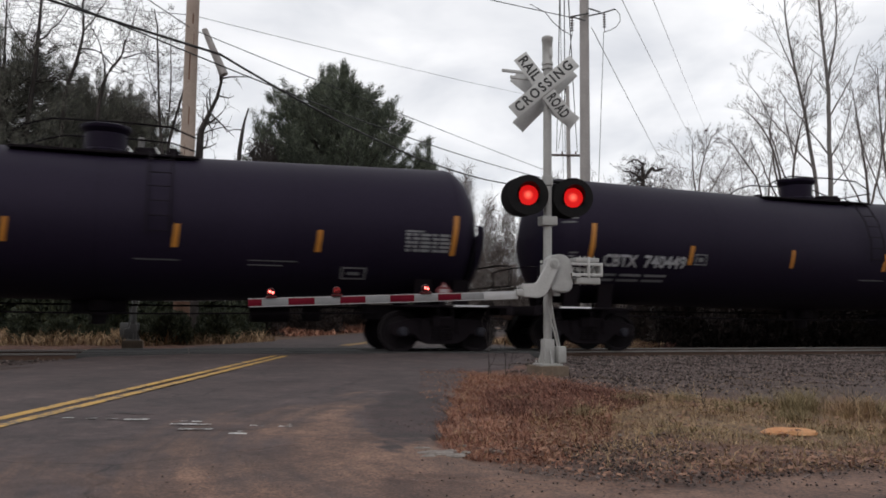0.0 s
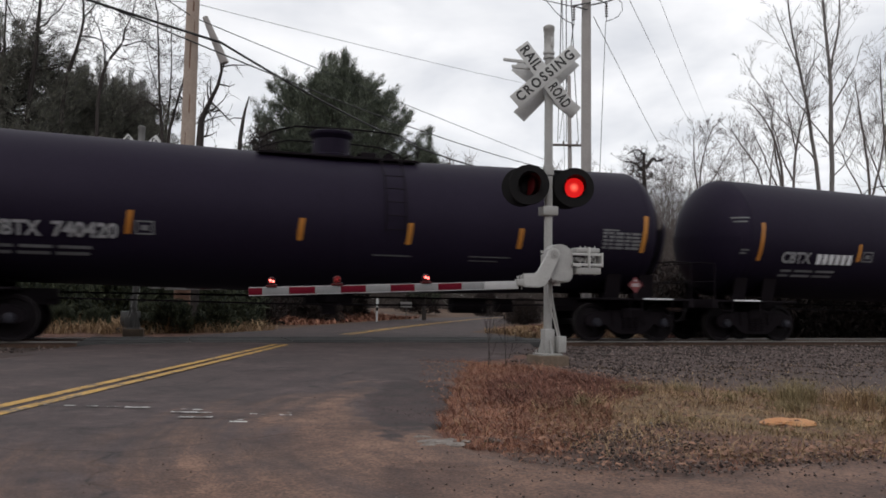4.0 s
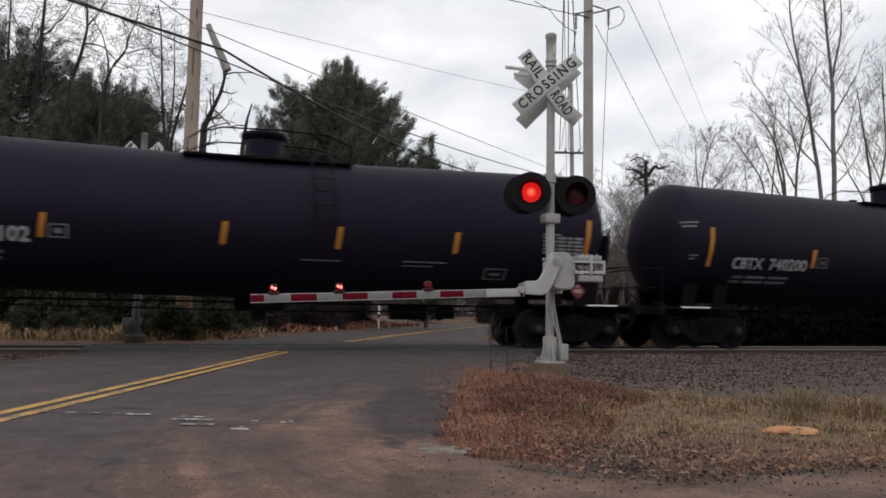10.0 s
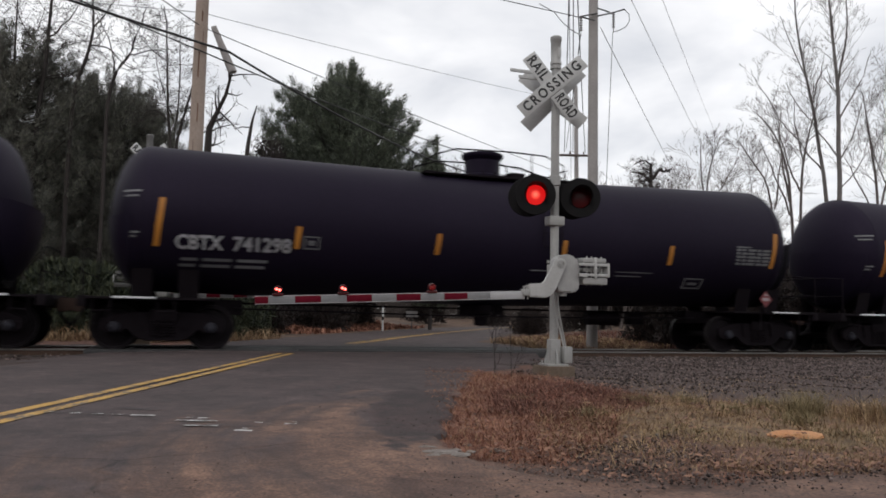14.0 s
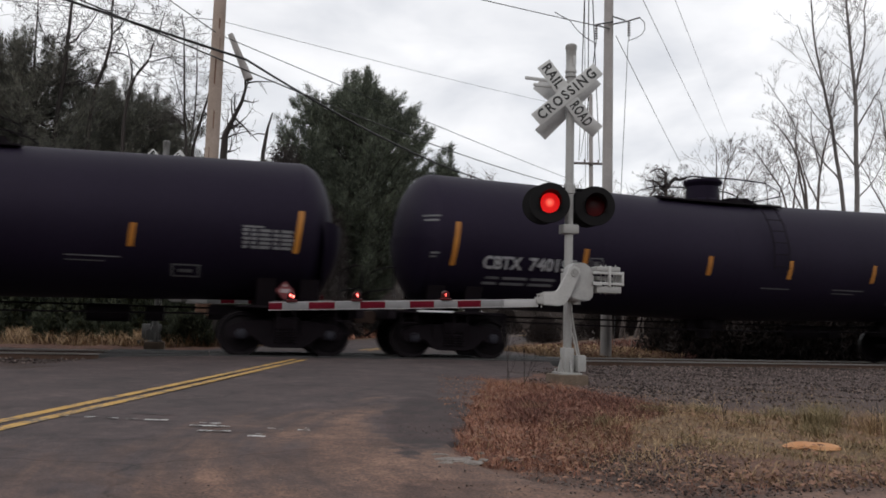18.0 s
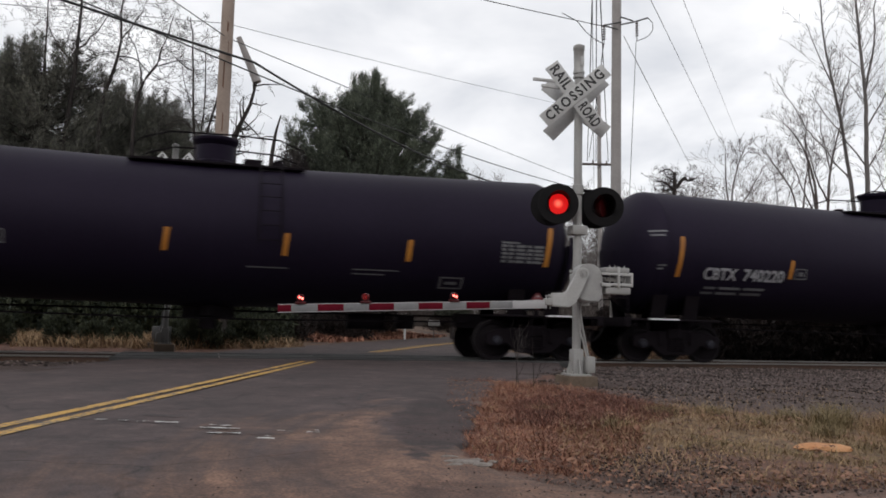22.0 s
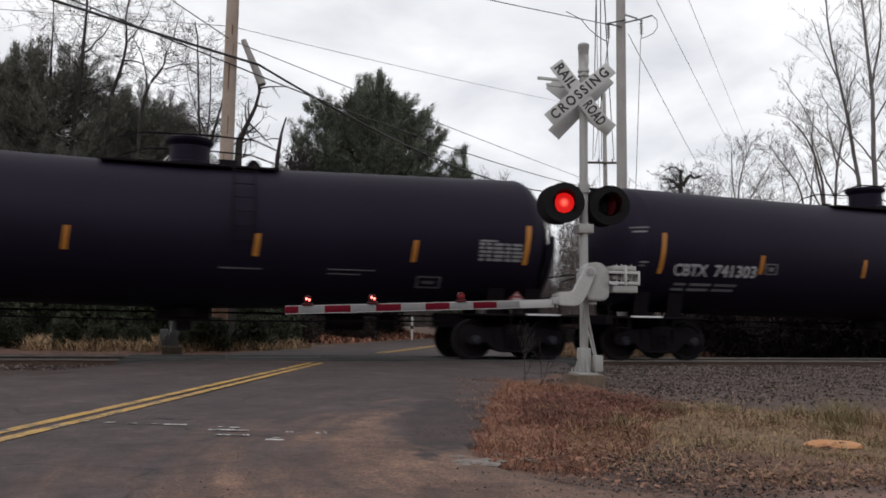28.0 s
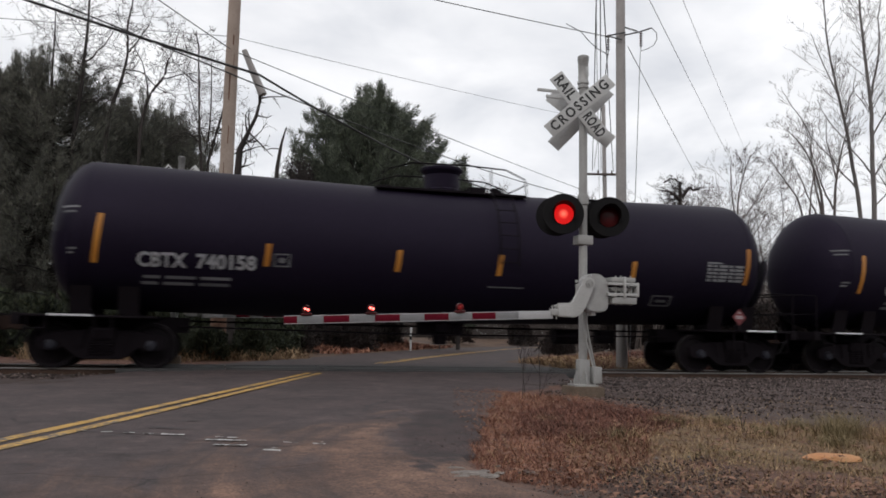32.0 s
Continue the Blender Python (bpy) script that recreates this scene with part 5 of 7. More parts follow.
for k, car in CARS.items():
    for flip in (0, 180):
        f = pose(0, 0, 0, 0, 0, flip)
        part("reporting_mark", MARKS[TEXT[k]], M["stencil"], car, "", f)
        if k in NUMBERS:
            if flip == 0:
                num = on_skin(letters(NUMBERS[k], 0.27, 1.0, 0.002, 1.17), TEXT[k] + 1.71, 2.15)
            part("car_number", num, M["stencil"], car, "", f)
        else:
            if flip == 0:
                b = bm_()
                for i in range(6):
                    side_plate(b, TEXT[k] + 1.13 + 0.2 * i, TEXT[k] + 1.27 + 0.2 * i, 2.02, 2.28, 0.006, 0, 1, 3)
                bars = mesh_from("car_number", b)
            part("car_number", bars, M["stencil"], car, "", f)


def run(t):
    """Metres that the train has gone, towards -x of the track, at t seconds."""
    return -7.40 + 21.4405 * t - 0.00425 * t * t


def place(k):
    """The middle of car k along the train; a longer drawbar gap lies behind the seventeenth."""
    return CAR * (k + 0.5) + 0.193 * min(max(k - 16, 0), 3)


def motions():
    """The train's run, its turning wheels, and the flashers' turning light units."""
    for k, car in CARS.items():
        rows = [(t, TRK @ pose(place(k) - run(t), 0, 0)) for t in (0, 4, 8, 12, 16, 20, 24, 28, 32)]
        walk(car, rows)
        inside = [f / FPS for f in range(0, 32 * FPS + 1) if -24 < place(k) - run(f / FPS) < 34]
        if len(inside) < 2:
            continue
        times = sorted({0.0, 32.0} | set(inside))
        for ax in car.children:
            if not ax.name.startswith("wheelset"):
                continue
            at = Matrix.Translation(ax.matrix_basis.translation)
            walk(ax, [(t, at @ Matrix.Rotation(-(run(min(max(t, inside[0]), inside[-1])) - run(inside[0])) / WHEEL, 4, "Y")) for t in times])
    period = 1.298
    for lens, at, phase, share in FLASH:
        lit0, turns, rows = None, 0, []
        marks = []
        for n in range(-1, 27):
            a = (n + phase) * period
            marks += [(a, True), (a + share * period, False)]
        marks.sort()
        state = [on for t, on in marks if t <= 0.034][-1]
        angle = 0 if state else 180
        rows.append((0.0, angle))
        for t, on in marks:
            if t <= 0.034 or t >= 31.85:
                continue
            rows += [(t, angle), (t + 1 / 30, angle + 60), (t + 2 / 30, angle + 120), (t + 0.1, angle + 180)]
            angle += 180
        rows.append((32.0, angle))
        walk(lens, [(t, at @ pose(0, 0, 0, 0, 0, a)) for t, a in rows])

# ------------------------------------------------------------------ trees


def stuff_part(*a):
    return tagged(part(*a), kind="stuff")


def tubes(segs, n=4):
    """Tapered tubes for arrays of (p, q, r0, r1)."""
    P, Q, R0, R1 = (np.array([s[k] for s in segs], float) for k in range(4))
    D = Q - P
    D /= np.linalg.norm(D, axis=1)[:, None] + 1e-9
    A = np.where(np.abs(D[:, 2:3]) < 0.9, [[0, 0, 1.0]], [[1.0, 0, 0]])
    U = np.cross(D, A)
    U /= np.linalg.norm(U, axis=1)[:, None]
    V = np.cross(D, U)
    ang = 2 * np.pi * np.arange(n) / n
    ring = U[:, None] * np.cos(ang)[None, :, None] + V[:, None] * np.sin(ang)[None, :, None]
    lo, hi = P[:, None] + ring * R0[:, None, None], Q[:, None] + ring * R1[:, None, None]
    v = np.concatenate([lo, hi], 1).reshape(-1, 3)
    base = (np.arange(len(P)) * 2 * n)[:, None]
    k = np.arange(n)
    f = np.stack([base + k, base + (k + 1) % n, base + n + (k + 1) % n, base + n + k], -1).reshape(-1, 4)
    return v, f


def grow(r, p, d, length, radius, level, out, up=0.25, wander=0.22, kids=(3, 5), spread=0.75, thin=0.006, ratio=(0.36, 0.60)):
    """One limb and, from it, its smaller limbs."""
    steps = max(3, int(length / (0.55 if level < 2 else 0.35)))
    pts, d = [p], d.normalized()
    for k in range(steps):
        d = (d + Vector(r.normal(0, wander, 3)) * 0.5 + Vector((0, 0, up * 0.12))).normalized()
        pts.append(pts[-1] + d * (length / steps))
    for k in range(steps):
        a, b = k / steps, (k + 1) / steps
        out[level].append((pts[k], pts[k + 1], max(thin, radius * (1 - 0.72 * a)), max(thin * 0.8, radius * (1 - 0.72 * b))))
    if level >= len(out) - 1:
        return
    n = r.integers(kids[0], kids[1] + 1) + (3 if level == 0 else 0)
    for k in range(n):
        a = r.uniform(0.30 if level == 0 else 0.2, 0.98)
        i = min(int(a * steps), steps - 1)
        q = pts[i].lerp(pts[i + 1], a * steps - i)
        side = Vector(r.normal(0, 1, 3))
        side = (side - side.dot(d) * d).normalized()
        nd = (d * (1 - spread * r.uniform(0.5, 1.0)) + side * spread).normalized()
        grow(r, q, nd, length * r.uniform(*ratio) * (1 - 0.35 * a), radius * (1 - 0.7 * a) * r.uniform(0.36, 0.54), level + 1, out, up, wander, kids, spread, thin, (0.36, 0.60))


def bare_tree(name, label, seed, height, radius, material, m, levels=4, stems=1, kids=(3, 5), spread=0.7, up=0.6, wander=0.2, thin=0.006, lean=(0, 0), group="bare trees", limb_mat=None, ratio=(0.36, 0.60)):
    r = np.random.default_rng(seed)
    out = [[] for _ in range(levels)]
    for s in range(stems):
        a = 2 * math.pi * s / max(stems, 1) + r.uniform(0, 1)
        off = 0.0 if stems == 1 else 0.25
        d = Vector((lean[0] + (math.cos(a) * 0.22 if stems > 1 else 0) + r.normal(0, 0.02), lean[1] + (math.sin(a) * 0.22 if stems > 1 else 0), 1))
        grow(r, Vector((math.cos(a) * off, math.sin(a) * off, -0.25)), d, height * (1 if s == 0 else r.uniform(0.7, 0.95)), radius * (1 if s == 0 else 0.8), 0, out, up, wander, kids, spread, thin, ratio)
    t = thing(name, label, "tree", m, group)
    v, f = tubes(out[0], 8)
    part("trunk", soup("trunk", v, f, material, True), None, t)
    if levels > 1:
        segs = [s for l in out[1:2] for s in l]
        v, f = tubes(segs, 5)
        stuff_part("branching", soup("branching", v, f, limb_mat or material, True), None, t)
    rest = [s for l in out[2:] for s in l]
    if rest:
        v, f = tubes(rest, 3)
        stuff_part("twig_crown", soup("twig_crown", v, f, limb_mat or material, True), None, t)
    return t


def tufts(r, pts, dirs, size, blades, width):
    """Sprays of thin needle blades at each point."""
    n = len(pts)
    P = np.repeat(pts, blades, 0)
    D = np.repeat(dirs, blades, 0) + r.normal(0, 0.62, (n * blades, 3))
    D /= np.linalg.norm(D, axis=1)[:, None]
    L = size * r.uniform(0.6, 1.25, (n * blades, 1))
    A = np.cross(D, r.normal(0, 1, (n * blades, 3)))
    A /= np.linalg.norm(A, axis=1)[:, None] + 1e-9
    P = P + r.normal(0, size * 0.28, P.shape)
    w = width * r.uniform(0.6, 1.4, (n * blades, 1))
    v = np.stack([P - A * w, P + A * w, P + D * L], 1).reshape(-1, 3)
    return v, np.arange(len(v)).reshape(-1, 3)


def pine(name, label, seed, height, profile, trunk_r, needle, m, limbs=230, per=26, blades=7, size=0.34, width=0.035, start=0.12, group="pine trees", lift=0.35, shoots=16):
    """An evergreen: trunk, whorled limbs that turn up at their ends, and sprays of needles on their outer parts."""
    r = np.random.default_rng(seed)
    hs, rs = zip(*profile)
    segs, pts, dirs = [], [], []
    for k in range(limbs):
        h = start + (0.985 - start) * (k + r.uniform(0, 1)) / limbs
        reach = np.interp(h, hs, rs) * r.uniform(0.62, 1.08)
        a = k * 2.39996 + r.uniform(-0.3, 0.3)
        d = np.array([math.cos(a), math.sin(a), 0.0])
        z = h * height
        p = np.array([0, 0, z * 0.97])
        prev = p
        for j in range(1, 7):
            u = j / 6
            q = p + d * reach * u + np.array([0, 0, reach * (lift * u * u + 0.10 * u - 0.10)]) + r.normal(0, 0.03, 3)
            segs.append((prev, q, 0.05 * (1.15 - u) * (0.4 + reach / 6), 0.05 * (1.0 - u * 0.95) * (0.4 + reach / 6)))
            prev = q
        n = max(6, int(per * (0.35 + reach / max(rs))))
        u = r.uniform(0.30, 1.0, n) ** 0.7
        side = np.array([-d[1], d[0], 0])
        fan = 0.30 * reach * np.sin(np.pi * np.clip(u, 0, 1)) * 0.6
        off = r.uniform(-1, 1, n) * fan
        P = p + d * (reach * u)[:, None] + side * off[:, None] + np.stack([np.zeros(n), np.zeros(n), reach * (lift * u * u + 0.10 * u - 0.10) + r.normal(0, 0.10, n) + 0.05], -1)
        pts.append(P)
        tip = d * 0.55 + np.array([0, 0, 0.75])
        dirs.append(np.tile(tip, (n, 1)) + side * (off / (fan + 0.05))[:, None] * 0.4)
    # leading shoots
    for k in range(shoots):
        a, h = r.uniform(0, 6.28), r.uniform(0.55 if shoots > 20 else 0.80, 1.0)
        reach = np.interp(h, hs, rs) * r.uniform(0.3, 1.0)
        q = np.array([math.cos(a) * reach, math.sin(a) * reach, h * height])
        for u in np.linspace(0, 1, 9):
            pts.append((q + np.array([0, 0, 1.0 * u]))[None] + r.normal(0, 0.05 * (1.2 - u), (2, 3)))
            dirs.append(np.tile([0, 0, 1.1], (2, 1)))
    P, D = np.concatenate(pts), np.concatenate(dirs)
    t = thing(name, label, "tree", m, group)
    tr = [((0, 0, height * k / 8 - (0.3 if k == 0 else 0)), (0, 0, height * (k + 1) / 8), trunk_r * (1 - 0.95 * k / 8), trunk_r * (1 - 0.95 * (k + 1) / 8)) for k in range(8)]
    v, f = tube_path([tr[0][0]] + [q[1] for q in tr], trunk_r, 9, trunk_r * 0.08)
    part("trunk", soup("trunk", v, f, M["bark_dark"], True), None, t)
    v, f = tubes(segs, 4)
    stuff_part("branching", soup("branching", v, f, M["bark_dark"], True), None, t)
    v, f = tufts(r, P, D, size, blades, width)
    stuff_part("crown", soup("crown", v, f, needle), None, t, "dark green needle foliage with upright shoots")
    return t


def at(x, y, turn=0.0, scale=1.0, z=None):
    g = float(ground_z(np.array(x), np.array(y))) if z is None else z
    return Matrix.Translation((x, y, g)) @ pose(0, 0, 0, 0, 0, turn) @ Matrix.Diagonal((scale, scale, scale, 1))


DOME = [(0.0, 1.6), (0.15, 3.2), (0.35, 4.5), (0.55, 4.9), (0.66, 4.7), (0.78, 3.9), (0.88, 2.5), (0.95, 1.3), (1.0, 0.9)]
pine("pine_tree", "broad dark green white pine with upright shoots", 3, 13.2, DOME, 0.28, M["needle"], at(-5.75, 42), limbs=390, per=38, blades=15, size=0.29, width=0.0135, lift=0.5, shoots=80)
SLIM = [(0.0, 0.8), (0.3, 1.7), (0.6, 1.6), (0.8, 1.1), (1.0, 0.25)]
pine("pine_tree", "slender young white pine beside a broad pine", 6, 9.6, SLIM, 0.12, M["needle"], at(-0.9, 43.5), limbs=120, per=22, blades=9, size=0.32, width=0.022, lift=0.6, shoots=26)
WIDE = [(0.0, 2.5), (0.2, 4.2), (0.5, 4.5), (0.75, 4.0), (0.9, 3.0), (1.0, 1.6)]
wood = pine("pine_tree", "shadowy dark pine with dense ragged foliage", 11, 11.8, WIDE, 0.25, M["needle_dark"], at(-19.5, 34.5), limbs=270, per=32, blades=17, size=0.27, width=0.0115, start=0.10, lift=0.42, shoots=20)
for x, y, a, s in ((-15.7, 37.0, 80, 0.84), (-23.5, 36, 150, 1.0), (-27.5, 40, 220, 1.12), (-18.0, 41, 300, 1.0), (-12.9, 39.5, 20, 0.60), (-33, 45, 60, 1.1)):
    copy_thing(wood, at(x, y, a, s))


def guided_tree(name, label, seed, x, y, limbs, material, n_twigs, length, up, wander, spread, thin=0.0065, kids=(3, 5), depth=0.25, levels=5, girth=1.0):
    """A bare tree whose trunk and main limbs follow given lines (radius at foot and tip, then points across and up), with grown branches."""
    r = np.random.default_rng(seed)
    t = thing(name, label, "tree", at(x, y), "bare trees")
    out = [[] for _ in range(levels)]
    for k, (r0, r1, pts) in enumerate(limbs):
        P = np.array(pts, float)
        u = np.linspace(0, len(P) - 1, 5 * (len(P) - 1) + 1)
        px_, pz_ = np.interp(u, range(len(P)), P[:, 0]), np.interp(u, range(len(P)), P[:, 1])
        if len(u) > 7:
            px_[1:-1], pz_[1:-1] = ((np.convolve(np.pad(a, 2, "edge"), np.ones(5) / 5, "valid"))[1:-1] for a in (px_, pz_))
        px_[1:] += np.cumsum(r.normal(0, 0.012, len(u) - 1))
        py_ = np.cumsum(r.normal(0, depth * 0.25, len(u))) * (k > 0)
        line3 = np.stack([px_, py_ - py_[0], pz_], -1)
        r0, r1 = r0 * girth, r1 * girth
        v, f = tube_path(line3, r0, 8 if k == 0 else 6, r1)
        part("trunk" if k == 0 else "limb", soup("limb", v, f, material, True), None, t)
        span = np.linalg.norm(np.diff(line3, axis=0), axis=1).sum()
        for _ in range(max(2, int(n_twigs * span))):
            a = r.uniform(0.12 if k else 0.42, 1.0) * (len(u) - 1)
            i0 = min(int(a), len(u) - 2)
            q, d = Vector(line3[i0]).lerp(Vector(line3[i0 + 1]), a - i0), Vector(line3[i0 + 1] - line3[i0]).normalized()
            side = Vector(r.normal(0, 1, 3))
            side = (side - side.dot(d) * d).normalized()
            w = r0 + (r1 - r0) * a / (len(u) - 1)
            grow(r, q, d * (1 - spread * 0.8) + side * spread, r.uniform(*length) * (1.15 - 0.5 * a / (len(u) - 1)), max(thin, w * r.uniform(0.16, 0.30)), 2, out, up, wander, kids, spread, thin)
    v, f = tubes([q for l in out[2:3] for q in l], 4)
    stuff_part("branching", soup("branching", v, f, material, True), None, t)
    v, f = tubes([q for l in out[3:] for q in l], 3)
    stuff_part("twig_crown", soup("twig_crown", v, f, material, True), None, t)
    return t


OAK = dict(up=0.25, wander=0.45, spread=0.85, thin=0.0070, kids=(3, 4), girth=0.62)
for seed, x, y, n, ln, limbs in (
        (21, -17.8, 33.2, 2.6, (1.4, 3.2), [(0.22, 0.07, [(0, -0.2), (0.05, 7.6), (0.3, 10.2), (0.42, 12.4), (0.38, 15.2)]), (0.07, 0.02, [(0.38, 12.0), (1.1, 12.6), (1.7, 13.6)]), (0.06, 0.02, [(0.36, 11.2), (-0.7, 12.4), (-1.2, 13.8)])]),
        (22, -16.1, 33.0, 2.4, (1.2, 2.6), [(0.16, 0.05, [(0, -0.2), (0, 8.0), (0.1, 9.6), (0.42, 11.0), (0.66, 11.7), (0.76, 12.5), (0.62, 13.5), (0.8, 14.8)]), (0.06, 0.02, [(0.62, 11.6), (1.5, 11.5), (2.1, 10.8), (2.6, 10.6)]), (0.05, 0.02, [(0.74, 12.4), (1.4, 13.0), (1.9, 14.2)])]),
        (23, -14.6, 33.0, 2.4, (1.0, 2.2), [(0.15, 0.03, [(0, -0.2), (0, 8.4), (0.04, 9.4), (0.25, 10.5), (0.95, 11.3), (1.0, 11.9), (1.3, 12.5), (1.45, 13.4)]), (0.06, 0.02, [(0.2, 10.4), (0.15, 11.3), (-0.2, 12.2), (-0.6, 12.8)]), (0.05, 0.02, [(0.95, 11.2), (1.7, 11.5), (2.4, 11.4)])]),
        (24, -11.8, 33.0, 3.0, (0.9, 2.0), [(0.13, 0.035, [(0, -0.2), (0.02, 6.5), (-0.1, 8.1), (-0.26, 9.1), (-0.34, 11.0), (-0.42, 12.4), (-0.55, 13.4)]), (0.05, 0.015, [(-0.1, 8.3), (-0.8, 9.0), (-1.5, 8.6)]), (0.045, 0.015, [(-0.36, 11.0), (-1.1, 11.5), (-1.7, 12.3)])]),
        (25, -11.75, 33.3, 2.2, (0.6, 1.4), [(0.13, 0.05, [(0, -0.2), (0.05, 7.0), (0.14, 8.1), (0.44, 9.3), (0.64, 10.4), (0.76, 11.3)]), (0.05, 0.02, [(0.42, 9.2), (0.62, 9.0), (0.68, 8.6)])]),
        (26, -20.6, 36.0, 2.2, (1.6, 3.4), [(0.18, 0.04, [(0, -0.2), (0.1, 9.0), (0.2, 12.0), (0.1, 15.5)]), (0.06, 0.02, [(0.15, 11.0), (1.0, 12.6), (1.4, 14.4)])]),
        (27, -13.6, 38.0, 2.2, (1.4, 2.8), [(0.12, 0.03, [(0, -0.2), (0, 8.0), (0.3, 11.0), (0.2, 14.2)]), (0.05, 0.02, [(0.1, 9.5), (-0.7, 11.5), (-1.0, 13.0)])])):
    guided_tree("bare_tree", "leafless tree with dark crooked branches beside the pines", seed, x, y, limbs, M["bark_dark"], n, ln, **OAK)
t = thing("dead_snag", "thin broken dead trunk leaning at the wood's edge", "tree", at(-8.75, 33.0), "bare trees")
v, f = tube_path([(0, 0, -0.2), (0.05, 0, 4.0), (0.2, 0, 7.4), (0.30, 0, 8.2), (0.36, 0, 8.55), (0.52, 0, 9.15)], 0.13, 8, 0.03)
part("trunk", soup("trunk", v, f, M["bark_dark"], True), None, t)
v, f = tube_path([(0.30, 0, 8.2), (-0.1, 0.1, 8.25), (-0.4, 0.1, 8.15), (-0.6, 0.2, 8.4)], 0.03, 6, 0.01)
part("limb", soup("limb", v, f, M["bark_dark"], True), None, t)

UPSWEPT = dict(up=0.9, wander=0.15, spread=0.52, thin=0.0056, kids=(2, 4), girth=0.85)
for seed, x, y, n, ln, limbs in (
        (41, 17.35, 35.0, 2.3, (0.9, 2.3), [(0.14, 0.045, [(0, -0.2), (0.08, 6.25), (0.12, 8.0), (0.14, 10.0), (0.12, 11.1), (-0.03, 12.6), (-0.14, 13.9), (-0.25, 15.4), (-0.35, 17.2)]), (0.06, 0.02, [(0.13, 11.2), (0.36, 12.8), (0.48, 14.4), (0.72, 16.6)]),
                                            (0.045, 0.012, [(0.15, 9.5), (0.95, 10.9), (1.35, 11.8), (1.65, 12.7)]), (0.045, 0.012, [(0.12, 7.6), (0.76, 8.95), (1.2, 10.5)]), (0.04, 0.012, [(0.05, 7.7), (-1.0, 9.05), (-1.9, 10.3), (-2.4, 11.0)]), (0.035, 0.012, [(0.1, 6.3), (1.1, 7.4), (1.6, 8.8)])]),
        (42, 17.2, 35.4, 2.1, (0.9, 2.1), [(0.12, 0.03, [(0, -0.2), (-0.15, 6.25), (-0.42, 8.15), (-0.65, 9.8), (-0.93, 11.25), (-1.22, 12.8), (-1.45, 14.4), (-1.55, 16.8)]), (0.045, 0.012, [(-0.3, 7.1), (-1.35, 8.4), (-2.25, 9.45), (-3.1, 11.0), (-3.5, 11.8)]), (0.04, 0.012, [(-0.95, 11.4), (-1.8, 12.9), (-2.3, 14.2)]), (0.035, 0.012, [(-0.75, 10.2), (-0.4, 11.6), (-0.2, 12.6)])]),
        (43, 15.2, 34.6, 2.6, (0.8, 1.7), [(0.09, 0.02, [(0, -0.2), (-0.1, 6.2), (-0.35, 7.5), (-0.85, 8.8), (-1.6, 9.6)]), (0.06, 0.015, [(-0.2, 5.6), (-0.45, 7.6), (-0.5, 9.2), (-0.3, 10.2)]), (0.05, 0.015, [(-0.2, 5.0), (-0.9, 6.8), (-1.5, 8.4)])]),
        (44, 15.7, 35.2, 2.6, (0.8, 1.7), [(0.09, 0.02, [(0, -0.2), (0, 6.2), (0.25, 8.0), (0.6, 9.4), (0.85, 10.2)]), (0.05, 0.015, [(0.05, 6.2), (-0.5, 7.8), (-0.8, 9.6)]), (0.04, 0.012, [(0.2, 7.6), (-0.1, 9.0), (-0.2, 10.4)])]),
        (49, 14.3, 34.0, 2.8, (0.7, 1.5), [(0.07, 0.015, [(0, -0.2), (-0.3, 6.0), (-1.1, 7.3), (-1.75, 8.2)]), (0.05, 0.012, [(-0.2, 5.2), (0.1, 7.0), (0.2, 8.2)])]),
        (50, 11.3, 34.6, 2.8, (0.7, 1.5), [(0.06, 0.015, [(0, -0.2), (0.02, 6.1), (0.3, 7.5), (0.75, 8.5)]), (0.045, 0.012, [(0, 5.4), (-0.25, 7.2), (-0.2, 8.4)]), (0.04, 0.012, [(0.02, 5.2), (1.0, 6.6), (1.5, 7.6)])]),
        (45, 19.6, 36.0, 2.8, (1.2, 2.4), [(0.10, 0.025, [(0, -0.2), (0.1, 6.0), (-0.2, 8.5), (-0.5, 11.0)]), (0.06, 0.02, [(0.1, 5.4), (0.9, 7.8), (1.3, 10.6), (1.3, 12.2)]), (0.05, 0.015, [(0.1, 5.0), (-0.9, 6.8), (-1.5, 8.0)])]),
        (47, 21.6, 37.5, 2.6, (1.2, 2.6), [(0.11, 0.025, [(0, -0.2), (0, 6.0), (-0.3, 9.0), (-0.4, 12.6)]), (0.06, 0.02, [(0, 5.6), (0.8, 8.6), (1.2, 12.0)]), (0.05, 0.02, [(0, 5.0), (-1.0, 7.4), (-1.6, 10.2)])]),
        (48, 24.5, 39.0, 2.4, (1.2, 2.6), [(0.11, 0.025, [(0, -0.2), (0, 6.0), (0.3, 9.0), (0.2, 13.6)]), (0.06, 0.02, [(0, 5.6), (-0.9, 8.6), (-1.3, 12.0)])])):
    guided_tree("bare_tree", "tall leafless grey tree with upswept fine branches", seed, x, y, limbs, M["bark_pale"] if seed < 43 else M["bark"], n * 1.25, ln, **UPSWEPT)
guided_tree("bare_tree", "gnarled leafless tree with twisted dark boughs", 58, 9.1, 35.0, [(0.14, 0.06, [(0, -0.2), (0, 5.6), (-0.05, 6.5), (0.0, 7.3)]), (0.07, 0.03, [(-0.02, 6.4), (-0.5, 6.85), (-1.0, 6.9)]), (0.09, 0.04, [(0.0, 6.6), (0.35, 7.15), (0.55, 6.9), (0.8, 7.05)]), (0.05, 0.02, [(0.0, 7.2), (-0.4, 7.5), (-0.8, 7.3)])],
            M["bark_dark"], 5.0, (0.4, 1.3), 0.1, 0.6, 0.9, 0.007, (3, 5))
